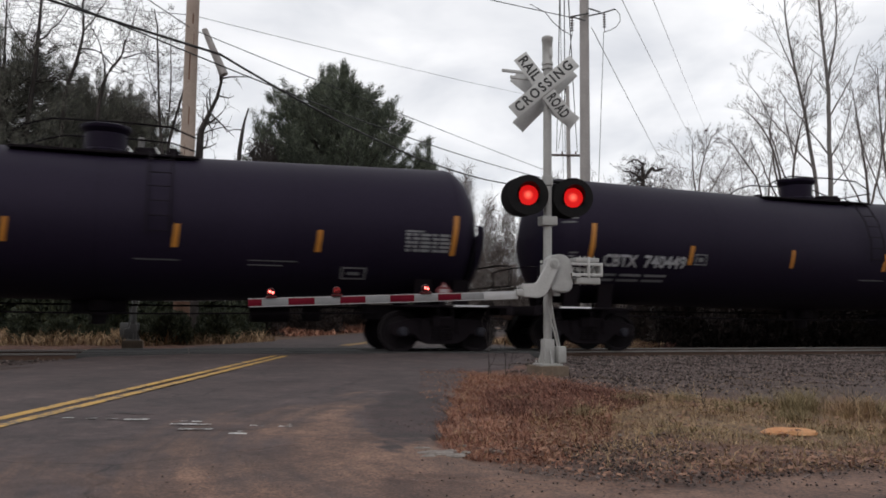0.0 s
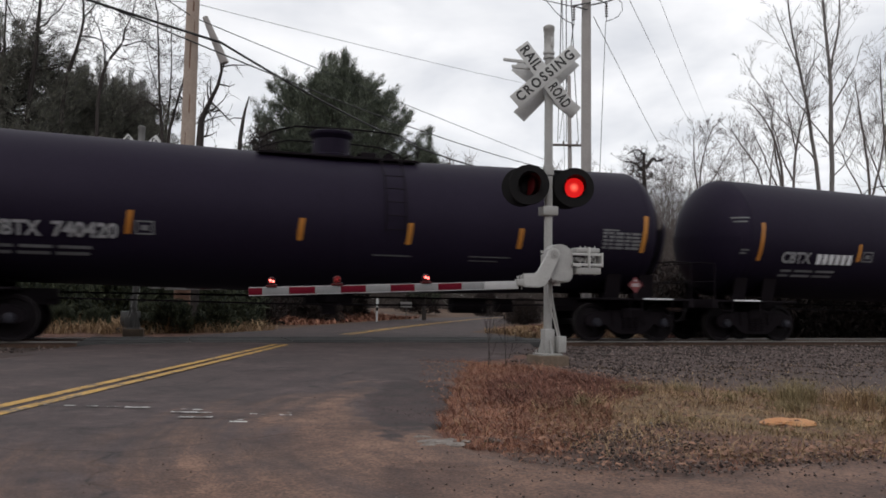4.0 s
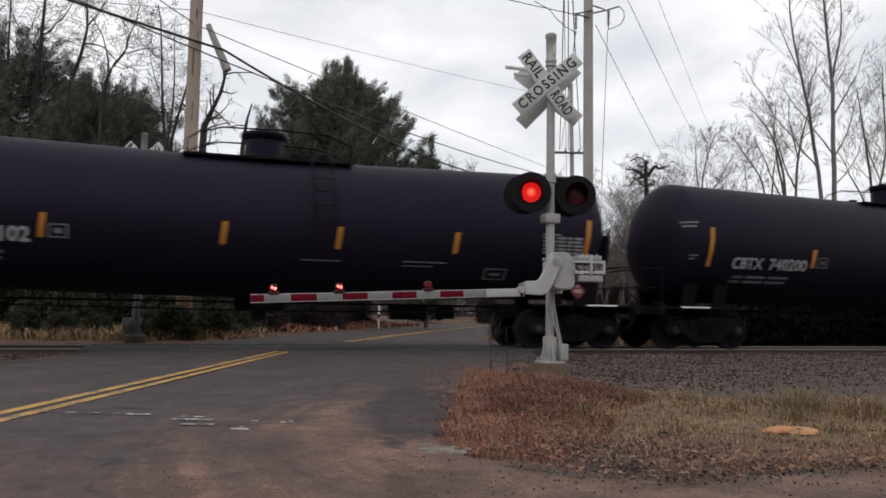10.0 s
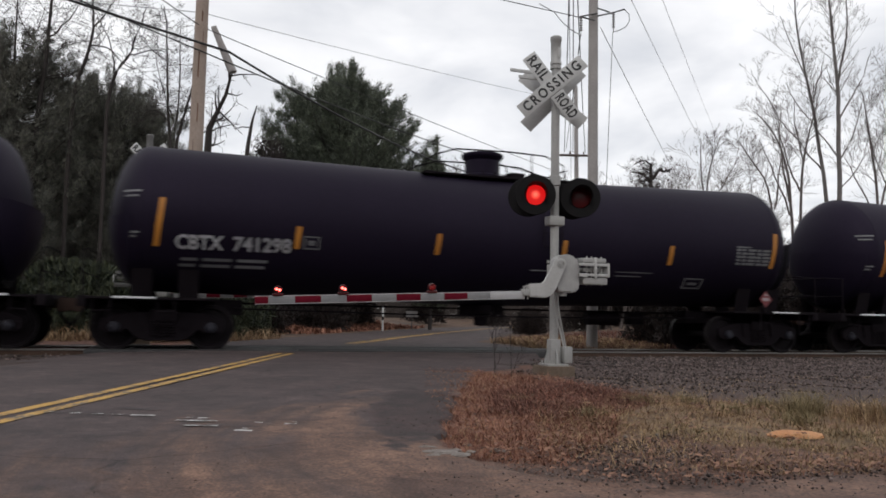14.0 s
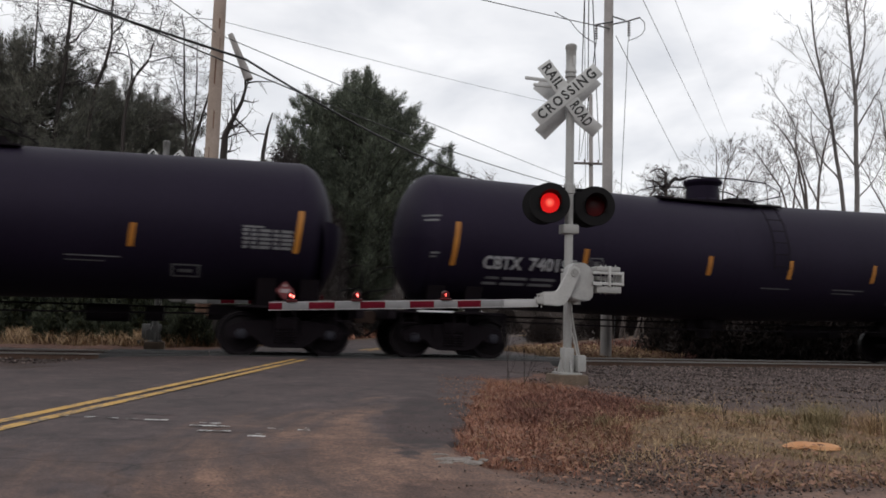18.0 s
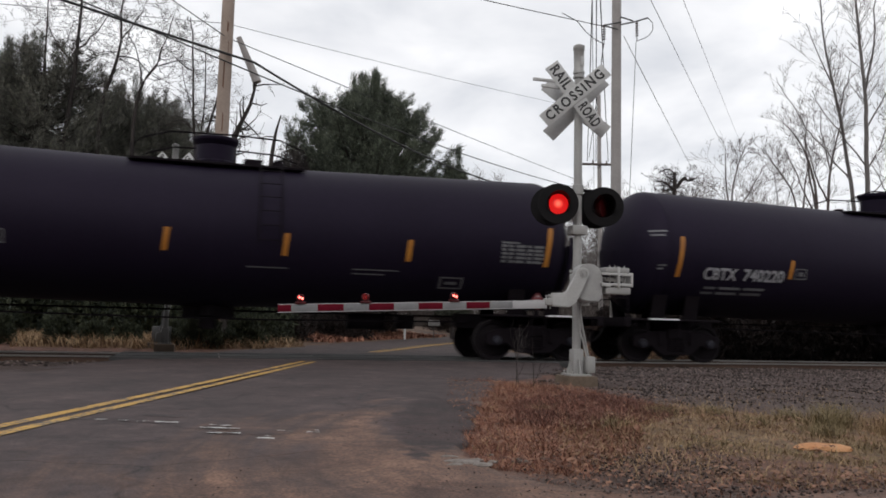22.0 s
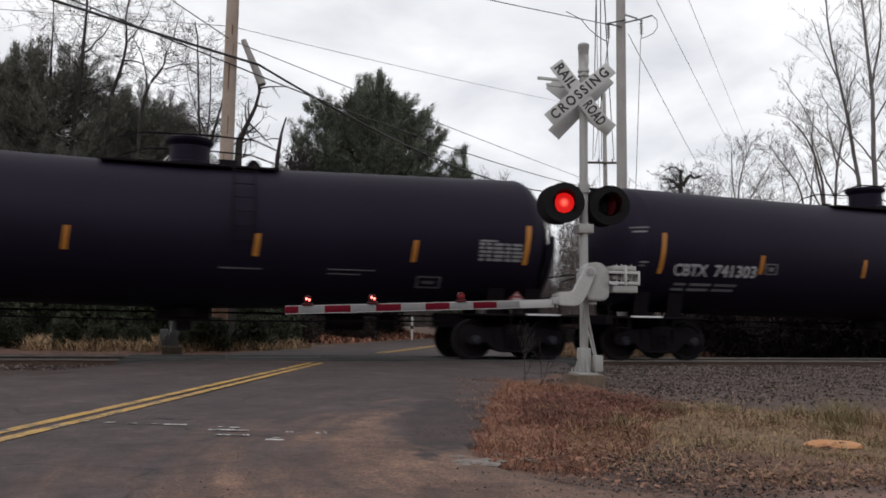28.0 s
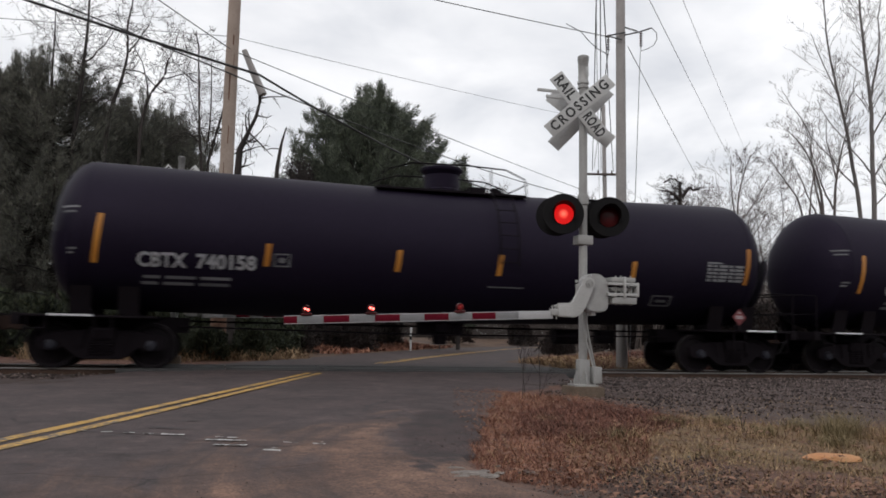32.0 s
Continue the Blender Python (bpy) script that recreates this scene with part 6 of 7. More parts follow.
for seed, x, y, h, kw in ((59, 8.4, 36.0, 6.6, dict(up=0.5)), (60, 9.9, 36.5, 6.9, dict(up=0.6)), (63, 7.3, 37.0, 6.3, dict(up=0.5)), (52, 10.4, 34.5, 7.2, dict(up=0.8)), (53, 12.0, 36.0, 8.2, dict(up=0.9)), (54, 9.6, 33.0, 6.2, dict(up=0.7)), (55, 13.4, 35.0, 7.4, dict(up=0.8)), (56, 7.2, 34.0, 5.6, dict(up=0.5)), (57, 11.2, 33.0, 6.4, dict(up=0.6))):
    bare_tree("bare_shrub", "tangled leafless brush at the wood's edge", seed, h, 0.045, M["bark"], at(x, y), levels=4, stems=4, kids=(4, 6), thin=0.0055, group="bare shrubs", **{"spread": 0.6, **kw})


def bush(name, label, seed, size, material, m, n=1400, blade=0.16, width=0.04):
    """A shrub as sprays of small leaves on short stems."""
    r = np.random.default_rng(seed)
    a, u, z = r.uniform(0, 6.283, n), np.sqrt(r.uniform(0.05, 1, n)), r.uniform(0.03, 1, n) ** 0.8
    lump = 0.75 + 0.25 * np.sin(a * 3 + seed) * np.cos(z * 5 + seed)
    rr = np.sqrt(np.clip(1 - (z * 0.97) ** 2.2, 0.02, 1)) * u * lump
    P = np.stack([np.cos(a) * rr * size[0], np.sin(a) * rr * size[1], z * size[2]], -1)
    D = P / (np.linalg.norm(P, axis=1)[:, None] + 1e-6) + [0, 0, 0.5]
    t = thing(name, label, "shrub", m, "shrubs beyond the track")
    v, f = tufts(r, P, D, blade, 6, width)
    stuff_part("foliage", soup("foliage", v, f, material), None, t)
    stems = [((0, 0, -0.1), tuple(P[k]), 0.02, 0.006) for k in range(0, n, max(1, n // 26))]
    v, f = tubes(stems, 4)
    stuff_part("stem_cluster", soup("stem_cluster", v, f, M["bark_dark"]), None, t)
    return t


low = bush("evergreen_shrub", "low dull green shrub on the far side of the track", 61, (1.6, 1.1, 1.5), M["shrub"], at(-12.5, 25.5))
bare_low = bush("leafless_shrub", "low brown leafless shrub beyond the track", 62, (1.6, 1.1, 1.5), M["shaded_brush"], at(6.9, 26.4, 0, 0.8), 1300, 0.15, 0.022)
for x, y, a, s in ((-10.6, 26.2, 40, 1.1), (-14.6, 26, 90, 1.2), (-16.8, 27, 200, 1.3), (-9.0, 28.0, 150, 1.3), (-19.0, 28, 10, 1.5), (-6.9, 29.5, 70, 1.2), (-13.0, 28.5, 0, 1.5), (-7.8, 33, 20, 1.5), (-5.6, 36, 20, 1.4), (6.8, 38, 20, 1.3), (10.5, 37.5, 80, 1.4), (14.5, 38, 150, 1.5), (18.5, 39, 220, 1.6), (23, 41, 30, 1.6), (4.2, 40, 10, 1.0), (16.5, 41, 60, 1.7), (21, 43, 100, 1.7), (-11.4, 30, 30, 1.4), (-15, 31, 210, 1.5), (-5.5, 46, 30, 1.6), (-1.5, 60, 30, 1.7), (3.6, 62, 80, 1.6), (-9.5, 40, 0, 1.7), (12, 44, 20, 1.6), (9, 42, 120, 1.5), (3.9, 37, 250, 0.9)):
    copy_thing(low if x < -8.5 else bare_low, at(x, y, a, s))
for x, y, a, s in ((-7.25, 21.4, 20, 0.55), (-6.5, 22.9, 70, 0.6), (-9.6, 22.2, 10, 0.40), (-10.4, 21.8, 60, 0.42), (-11.2, 21.4, 100, 0.46), (-12.6, 21.0, 140, 0.5), (-13.8, 20.4, 200, 0.55), (-8.6, 23.4, 30, 0.5), (-7.9, 24.2, 80, 0.6), (-6.6, 26.2, 120, 0.6)):
    copy_thing(low, at(x, y, a, s))

# unseen pines added behind the eye to darken reflections, and the brush line far behind the track
for x, y, a, s in ((-30, -14, 10, 1.1), (-22, -24, 90, 1.0), (-12, -30, 200, 1.15), (-2, -33, 30, 1.05), (8, -31, 120, 1.1), (17, -27, 250, 1.0), (25, -19, 300, 1.15), (30, -8, 60, 1.0), (-36, -2, 160, 1.1),
                   (-5, -42, 10, 1.3), (13, -40, 100, 1.3), (-20, -38, 190, 1.3), (-34, -27, 280, 1.3), (33, -30, 5, 1.3), (2, -27, 77, 0.8), (-8, -25, 33, 0.8), (13, -24, 140, 0.85)):
    copy_thing(wood, at(x, y, a, s))


def brush_line(name, label, seed, n, place, h, material, blade, width):
    """A long belt of brush, as sprays of leaf and twig."""
    r = np.random.default_rng(seed)
    x, y, top = place(r, n)
    n = len(x)
    z = r.uniform(0, 1, n) ** 1.3 * top * h
    P = np.stack([x, y, z + ground_z(x, y)], -1)
    v, f = tufts(r, P, np.tile([0, 0, 0.8], (n, 1)), blade, 5, width)
    o = new(name, soup(name, v, f, material))
    return tagged(o, label, "brush", kind="stuff")


def belt(x0, x1, y0, slope, deep):
    def place(r, n):
        x = r.uniform(x0, x1, n)
        y = y0 + slope * (x - x0) + r.uniform(0, deep, n)
        top = 0.65 + 0.25 * np.sin(x * 0.9) * np.sin(x * 0.37 + 1) + 0.2 * np.sin(x * 2.7)
        ok = (np.abs(x - road_at(y)) > 4.2) | (y > 76)
        return x[ok], y[ok], top[ok]
    return place


# the first belt's near-black colour stands for shade seen under the cars
brush_line("brush_belt", "low brush close behind the track, coloured dark for shade", 104, 26000, belt(6.6, 36, 24.4, 0.325, 3.0), 2.9, M["shaded_brush"], 0.30, 0.03)
brush_line("brush_belt", "low dark evergreen brush behind the dry grass", 105, 9000, belt(-24, -6.4, 26.8, 0.06, 2.0), 2.1, M["shrub"], 0.28, 0.035)
brush_line("brush_belt", "dark tangled brush along the far side of the field", 101, 24000, belt(4.5, 60, 44, 0.32, 7), 6.4, M["bark"], 0.75, 0.022)
brush_line("brush_belt", "dark leafless thicket behind the crossing", 107, 24000, belt(-14, -5.8, 36, 0.04, 5), 8.2, M["bark_dark"], 0.6, 0.02)
brush_line("brush_belt", "grey leafless undergrowth below the bare trees", 106, 9000, belt(-15, -5.0, 44, 0.04, 8), 8.5, M["bark"], 0.85, 0.016)
brush_line("brush_belt", "dull evergreen undergrowth below the pines", 102, 20000, belt(-60, -14.0, 46, 0.04, 6), 6.0, M["needle_dark"], 0.45, 0.05)
brush_line("brush_belt", "dark undergrowth where the far road bends", 103, 36000, belt(-14, 34, 78, 0.25, 10), 17.0, M["bark"], 1.1, 0.022)

# ------------------------------------------------------------------ poles and wires


def utility_pole(x, y, height, r0, r1, material, label, lean=0.0, arms=()):
    t = thing("utility_pole", label, "utility pole", Matrix.Translation((x, y, 0)) @ pose(0, 0, 0, 0, lean, 0), "utility poles")
    b = bm_()
    lathe(b, [(r0 + (r1 - r0) * k / 10, -0.3 + (height + 0.3) * k / 10) for k in range(11)], 16)
    part("pole_shaft", b, material, t)
    for z, half, turn, pins in arms:
        b = bm_()
        box(b, -half, half, -0.06, 0.06, -0.06, 0.06, 0.01)
        arm = part("crossarm", b, M["bark"], t, "", pose(0, -r1 - 0.05, z, 0, 0, turn))
        for px in pins:
            b = bm_()
            lathe(b, [(0.015, 0.05), (0.05, 0.10), (0.03, 0.13), (0.055, 0.16), (0.03, 0.19), (0.04, 0.23), (0.0, 0.24)], 10, "Z", pose(px, 0, 0))
            part("insulator", b, M["porcelain"], arm)
    return t


pole_ = utility_pole(-7.17, 22.0, 13.0, 0.215, 0.165, M["pole"], "brown weathered wooden utility pole across the road")
b = bm_()
lathe(b, [(0.225, -0.3), (0.221, 1.2), (0.216, 2.3), (0.213, 2.62), (0.204, 2.64)], 16)
part("pole_butt", b, M["rusty_wood"], pole_, "rust-brown stained lower end of the pole")
for x, z, h, w in ((0.02, 9.15, 0.24, 0.05), (-0.03, 7.75, 0.70, 0.045), (0.0, 6.35, 0.46, 0.035), (0.06, 8.55, 0.30, 0.02), (-0.08, 5.2, 0.60, 0.025), (0.05, 4.3, 0.5, 0.03)):
    out_ = 0.211 - 0.0038 * z
    b = bm_()
    prism(b, [(x - w / 2, z - h / 2), (x + w / 3, z - h / 2 - 0.05), (x + w / 2, z + h / 2), (x - w / 3, z + h / 2 + 0.06)], -math.sqrt(out_ ** 2 - x * x) - 0.004, -0.05)
    part("drying_check", b, M["rusty_wood"], pole_, "dark weathered split in the pole", pose(0, 0, 0, 0, 0, 18))
utility_pole(4.22, 23.0, 13.5, 0.165, 0.13, M["pole_grey"], "grey wooden utility pole with wire brackets")
utility_pole(7.45, 45.0, 14.2, 0.14, 0.11, M["pole_grey"], "distant grey utility pole with a crossarm", lean=-0.8, arms=((10.1, 1.15, 6, (-1.1, -0.4, 0.4, 1.1)),))
utility_pole(-24.0, 7.1, 12.4, 0.17, 0.13, M["pole"], "brown wooden utility pole up the road")

# strain insulators and the jumper loop at the pole head
t = thing("pole_hardware", "steel brackets, insulators and jumper wire loop at a pole head", "pole hardware", Matrix.Translation((4.22, 22.8, 9.75)))
for pts in ([(-0.44, 0, -0.05), (-0.1, 0, 0.02), (0.1, 0, 0.06)], [(0.08, 0, -0.02), (0.52, 0, 0.08), (0.88, 0, 0.20)], [(0.08, 0, 0.22), (0.45, 0, 0.10)], [(-0.42, 0, -0.05), (0.0, 0, -0.16)]):
    b = bm_()
    pipe(b, pts, 0.022, 6)
    part("bracket_arm", b, M["box_grey"], t)
for x, z in ((-0.40, -0.06), (0.56, 0.06)):
    b = bm_()
    for k in range(6):
        lathe(b, [(0.015, 0.0), (0.055, -0.03), (0.015, -0.06)], 10, "Z", pose(x, 0, z - 0.075 * k))
    rod(b, (x, 0, z + 0.04), (x, 0, z - 0.58), 0.011, n=6)
    part("insulator_string", b, M["porcelain"], t)
for pts in ([(0.88, 0, 0.20), (1.02, 0, 0.05), (1.03, 0, -0.16), (0.92, 0, -0.34), (0.74, 0, -0.44), (0.57, 0, -0.50)], [(-1.70, -0.5, 0.12), (-1.25, -0.4, -0.08), (-1.0, -0.3, -0.34), (-0.7, -0.1, -0.50), (-0.40, 0, -0.62)]):
    b = bm_()
    pipe(b, pts, 0.011, 6)
    part("jumper_wire", b, M["cable"], t)

SPANS = (
    ("power_cable", (-24, 7.1, 11.0), (-6.42, 22.3, 8.27), 0.30, 0.036, "cable"), ("power_cable", (-24, 7.1, 12.0), (-6.42, 22.3, 7.95), 0.02, 0.020, "cable"),
    ("power_cable", (-6.42, 22.3, 8.27), (4.9, 47.3, 8.75), 0.80, 0.034, "cable"), ("power_cable", (-6.42, 22.3, 7.95), (6.6, 46.6, 8.95), 0.30, 0.020, "cable"),
    ("overhead_wire", (-7.1, 21.9, 8.85), (6.5, 46.5, 9.4), 0.06, 0.013, "cable"), ("overhead_wire", (-12.0, 15.5, 11.3), (-7.18, 21.8, 8.88), 0.05, 0.014, "cable"),
    ("overhead_wire", (-24, 21.4, 10.5), (-7.17, 21.9, 9.28), 0.05, 0.010, "wire"), ("overhead_wire", (-7.17, 21.9, 9.28), (5.6, 46.5, 14.0), 0.08, 0.008, "cable"),
    ("overhead_wire", (6.6, 44.9, 10.3), (3.5, 22.9, 11.6), 0.25, 0.018, "cable"), ("overhead_wire", (7.1, 44.9, 10.3), (3.6, 22.9, 12.3), 0.25, 0.018, "cable"),
    ("overhead_wire", (7.8, 44.9, 10.3), (3.7, 22.9, 11.0), 0.25, 0.018, "cable"), ("overhead_wire", (8.5, 44.9, 10.3), (4.0, 22.9, 12.8), 0.25, 0.018, "cable"),
    ("overhead_wire", (6.7, 44.9, 10.5), (3.82, 22.9, 9.15), 0.10, 0.014, "cable"), ("overhead_wire", (7.0, 44.9, 8.6), (3.45, 22.9, 12.9), 0.30, 0.012, "wire"),
    ("overhead_wire", (4.42, 22.9, 9.41), (12.76, 45, 9.65), 0.04, 0.011, "cable"), ("overhead_wire", (0.79, 8, 6.41), (14.66, 45, 10.67), 0.06, 0.0065, "cable"), ("overhead_wire", (1.68, 8.2, 5.7), (15.51, 45, 11.11), 0.06, 0.0045, "wire"),
    ("overhead_wire", (-8.0, 17.0, 9.9), (3.85, 22.9, 9.71), 0.05, 0.012, "cable"), ("overhead_wire", (4.78, 22.9, 9.28), (4.50, 23.3, 0.3), 0.02, 0.010, "wire"),
)
for name, p, q, sag, r, mt in SPANS:
    p, q = Vector(p), Vector(q)
    n = 26
    pts = [p.lerp(q, k / n) - Vector((0, 0, 4 * sag * (k / n) * (1 - k / n))) for k in range(n + 1)]
    v, f = tube_path(pts, r, 6)
    o = new(name, soup(name, v, f, M[mt], True))
    tagged(o, "thick black cable bundle between poles" if "cable" in name else "thin overhead wire between poles", "cable", "overhead wires")

# the vine-wrapped broken trunk beside the pole
t = thing("broken_tree", "broken leafless trunk with twisted vines beside the utility pole", "tree", at(-7.33, 23.6), "bare trees")
r_ = np.random.default_rng(5)
out = [[], [], []]
line_ = [Vector(p) for p in ((0, 0, -0.2), (0.0, 0, 3), (0.0, 0, 5.7), (0.02, 0, 6.35), (0.28, 0, 6.95), (0.48, 0, 7.4), (0.58, 0, 7.85), (0.52, 0, 8.4))]
radii = (0.15, 0.13, 0.115, 0.10, 0.065, 0.055, 0.042, 0.035)
for k in range(7):
    out[0].append((tuple(line_[k]), tuple(line_[k + 1]), radii[k], radii[k + 1]))
for k in range(16):
    z = r_.uniform(5.2, 8.0)
    x = np.interp(z, [5.7, 6.35, 6.95, 7.4, 7.85, 8.4], [0.0, 0.02, 0.28, 0.48, 0.58, 0.52])
    grow(r_, Vector((x, 0, z)), Vector((r_.uniform(-0.2, 1.2), r_.normal(0, 0.5), r_.uniform(-0.5, 0.9))), r_.uniform(0.5, 1.3), 0.03, 1, out, 0.1, 0.5, (3, 5), 0.9, 0.006)
v, f = tubes(out[0], 8)
part("trunk", soup("trunk", v, f, M["bark_dark"], True), None, t)
v, f = tubes(out[1] + out[2], 4)
stuff_part("vine", soup("vine", v, f, M["bark_dark"], True), None, t)
b = bm_()
rod(b, (0.66, 0, 8.10), (0.02, 0, 9.52), 0.135, 0.085, 10)
part("broken_top", b, M["pole_grey"], t, "pale broken stub of the trunk")

# small roadside things beyond the track
def post(x, y, h, label):
    t = thing("marker_post", label, "marker post", at(x, y))
    b = bm_()
    box(b, -0.05, 0.05, -0.02, 0.02, -0.1, h, 0.01)
    part("post_body", b, M["sign"], t)
    b = bm_()
    box(b, -0.051, 0.051, -0.024, -0.02, h * 0.45, h * 0.60, 0.001)
    part("band", b, M["black"], t)


post(-3.2, 40.0, 1.2, "slim white roadside marker post with dark band")
post(9.2, 33.0, 0.9, "slim white roadside marker post by the field")
t = thing("roadside_sign", "small white rectangular sign on a thin post", "sign", at(-1.95, 45.0))
b = bm_()
rod(b, (0, 0.03, -0.1), (0, 0.03, 1.1), 0.025, n=8)
part("sign_post", b, M["box_grey"], t)
b = bm_()
box(b, -0.33, 0.33, -0.01, 0.01, 0.72, 1.04, 0.02)
part("sign_panel", b, M["sign"], t)
t = thing("track_relay_box", "small dark trackside relay box on a post", "relay box", Matrix.Translation(on_track(-1.3, 4.6)))
b = bm_()
box(b, -0.22, 0.22, -0.15, 0.15, 0.12, 0.55, 0.03)
part("cabinet", b, M["box_grey"], t)
b = bm_()
rod(b, (0, 0, -0.2), (0, 0, 0.95), 0.03, n=8)
box(b, -0.30, 0.30, -0.2, 0.2, -0.15, 0.12, 0.02)
part("stand", b, M["box_grey"], t)

# ------------------------------------------------------------------ grass, leaves, stones


FLARE_Y, FLARE_X = [p[1] for p in flare], [p[0] for p in flare]


def keep_out(x, y):
    return (y > 11.3) & (y < 26) & (x > -1) & (x < np.interp(y, FLARE_Y, FLARE_X) - 0.12 - 0.15 * np.sin(x * 9 + y * 13)) | (x < apron_edge(y) - 0.03 + 0.09 * np.sin(y * 11 + 5 * np.sin(x * 17))) & (y < 11.6) | (x > 0.2) & (y < near_edge(x) - 0.02 + 0.06 * np.sin(x * 13 + 4 * np.sin(y * 15))) | (np.abs(x - road_at(y)) < 3.05)


def blades(name, label, seed, n, region, material, h0, h1, width=0.006, lean=0.9):
    r = np.random.default_rng(seed)
    x, y = region(r, n)
    ok = ~keep_out(x, y)
    x, y = x[ok], y[ok]
    n = len(x)
    z = ground_z(x, y) - 0.01
    a, l = r.uniform(0, 6.283, n), r.uniform(0.25, 1.0, n) * lean
    h = r.uniform(h0, h1, n)
    d = np.stack([np.cos(a) * l, np.sin(a) * l, np.ones(n)], -1)
    d /= np.linalg.norm(d, axis=1)[:, None]
    side = np.stack([-np.sin(a + r.normal(0, 0.7, n)), np.cos(a), np.zeros(n)], -1) * (width * r.uniform(0.6, 1.5, n))[:, None]
    p = np.stack([x, y, z], -1)
    m1 = p + d * (h * 0.55)[:, None]
    tip = m1 + (d + np.stack([np.cos(a), np.sin(a), -0.75 * np.ones(n)], -1) * r.uniform(0.2, 0.9, (n, 1))) * (h * 0.5)[:, None]
    v = np.stack([p - side, p + side, m1 + side * 0.8, m1 - side * 0.8, tip], 1).reshape(-1, 3)
    k = (np.arange(n) * 5)[:, None]
    f = np.concatenate([k + [0, 1, 2], k + [0, 2, 3], k + [3, 2, 4]])
    o = new(name, soup(name, v, f, material))
    return tagged(o, label, "grass", kind="stuff")


def patch(pts, clump=0.0):
    """Random places in a polygon, thinned by a slow pattern."""
    poly = np.array(pts)

    def region(r, n):
        lo, hi = poly.min(0), poly.max(0)
        x, y = r.uniform(lo[0], hi[0], n * 2), r.uniform(lo[1], hi[1], n * 2)
        inside = np.zeros(n * 2, bool)
        for (x0, y0), (x1, y1) in zip(poly, np.roll(poly, -1, 0)):
            cut = (y0 > y) != (y1 > y)
            inside ^= cut & (x < (x1 - x0) * (y - y0) / (y1 - y0 + 1e-12) + x0)
        if clump:
            w = np.sin(x * 3.1 + 1.7 * np.sin(y * 2.3)) * np.sin(y * 3.7 + x) + np.sin(x * 9 + y * 7) * 0.5
            inside &= r.uniform(-1.4, 1.4, n * 2) < w + 1.4 - clump
        return x[inside][:n], y[inside][:n]
    return region


def tuft(cx, cy, wide):
    """Random places round a middle."""
    def region(r, n):
        return cx + r.normal(0, wide * 0.5, n), cy + r.normal(0, wide * 0.5, n)
    return region


RUSSET = [(0.12, 12.0), (1.2, 11.6), (1.6, 9.4), (1.9, 7.4), (1.35, 6.2), (1.1, 5.2), (0.7, 4.5), (0.1, 4.7), (-0.14, 6), (-0.05, 9)]
STRAW = [(0.7, 6.4), (1.4, 7.2), (2.2, 8.4), (4.6, 8.0), (5.2, 6.5), (4.5, 4.9), (2.6, 4.35), (1.0, 4.3), (0.6, 5.0)]
MAROON = [(0.5, 8.6), (1.2, 9.6), (1.9, 8.2), (1.95, 7.3), (1.5, 6.5), (0.9, 6.2), (0.35, 6.9)]
BROWN_EDGE = [(0.2, 4.9), (0.5, 4.1), (1.0, 3.85), (1.9, 4.2), (3.0, 4.6), (5.2, 5.2), (5.2, 5.9), (3.2, 5.2), (2.0, 4.75), (1.4, 4.6), (0.6, 5.2)]
blades("russet_grass", "matted dead russet grass on the verge", 71, 62000, patch(RUSSET, 0.8), M["grass_red"], 0.018, 0.085, 0.0021, 1.3)
blades("russet_grass", "loose dead russet stems on the verge", 79, 4200, patch(RUSSET, 1.2), M["grass_red"], 0.06, 0.17, 0.0017, 0.8)
blades("maroon_grass", "dense maroon dead grass in the middle of the verge", 89, 26000, patch(MAROON, 1.0), M["grass_maroon"], 0.03, 0.12, 0.0021, 1.1)
blades("straw_grass", "pale dead stems lying over the russet grass", 94, 5000, patch(RUSSET, 1.7), M["grass_tan"], 0.04, 0.13, 0.0017, 1.5)
blades("straw_grass", "matted dead straw-coloured grass on the verge", 72, 38000, patch(STRAW, 1.4), M["grass_tan"], 0.018, 0.080, 0.0020, 1.3)
blades("straw_grass", "loose dead straw stems on the verge", 80, 4200, patch(STRAW, 1.4), M["grass_tan"], 0.06, 0.19, 0.0017, 0.8)
blades("russet_grass", "dead brown grass along the driveway edge", 73, 15000, patch(BROWN_EDGE, 1.2), M["grass_red"], 0.015, 0.060, 0.0019, 1.3)
blades("green_grass", "fading green grass below the orange stone", 74, 3600, patch([(1.3, 5.3), (1.9, 5.0), (2.9, 5.2), (3.4, 5.6), (3.0, 6.0), (2.1, 5.5), (1.7, 6.0)], 1.0), M["grass_green"], 0.02, 0.085, 0.0018, 1.1)
TUFTS = ((2.98, 6.75, 0.30), (3.2, 7.05, 0.34), (3.35, 6.45, 0.28), (3.62, 6.7, 0.30), (2.75, 6.25, 0.16), (3.9, 6.3, 0.26), (1.75, 7.2, 0.15), (2.3, 7.6, 0.17), (3.5, 5.9, 0.20), (4.2, 6.9, 0.26), (1.15, 6.3, 0.12), (0.7, 7.8, 0.12), (2.45, 6.9, 0.16), (3.0, 7.6, 0.2))
for k, (x, y, h) in enumerate(TUFTS):
    blades("grass_tuft", "tall tuft of fading green and straw grass", 120 + k, 420, tuft(x, y, 0.09 + h * 0.35), M["grass_green"] if k % 3 != 2 else M["grass_tan"], h * 0.4, h, 0.0018, 0.75)
blades("straw_grass", "scattered straw grass in the ballast edge", 75, 6500, patch([(1.8, 11.0), (7, 13), (8, 10), (5, 8), (2.4, 8.6)], 1.8), M["grass_tan"], 0.02, 0.10, 0.002, 1.4)
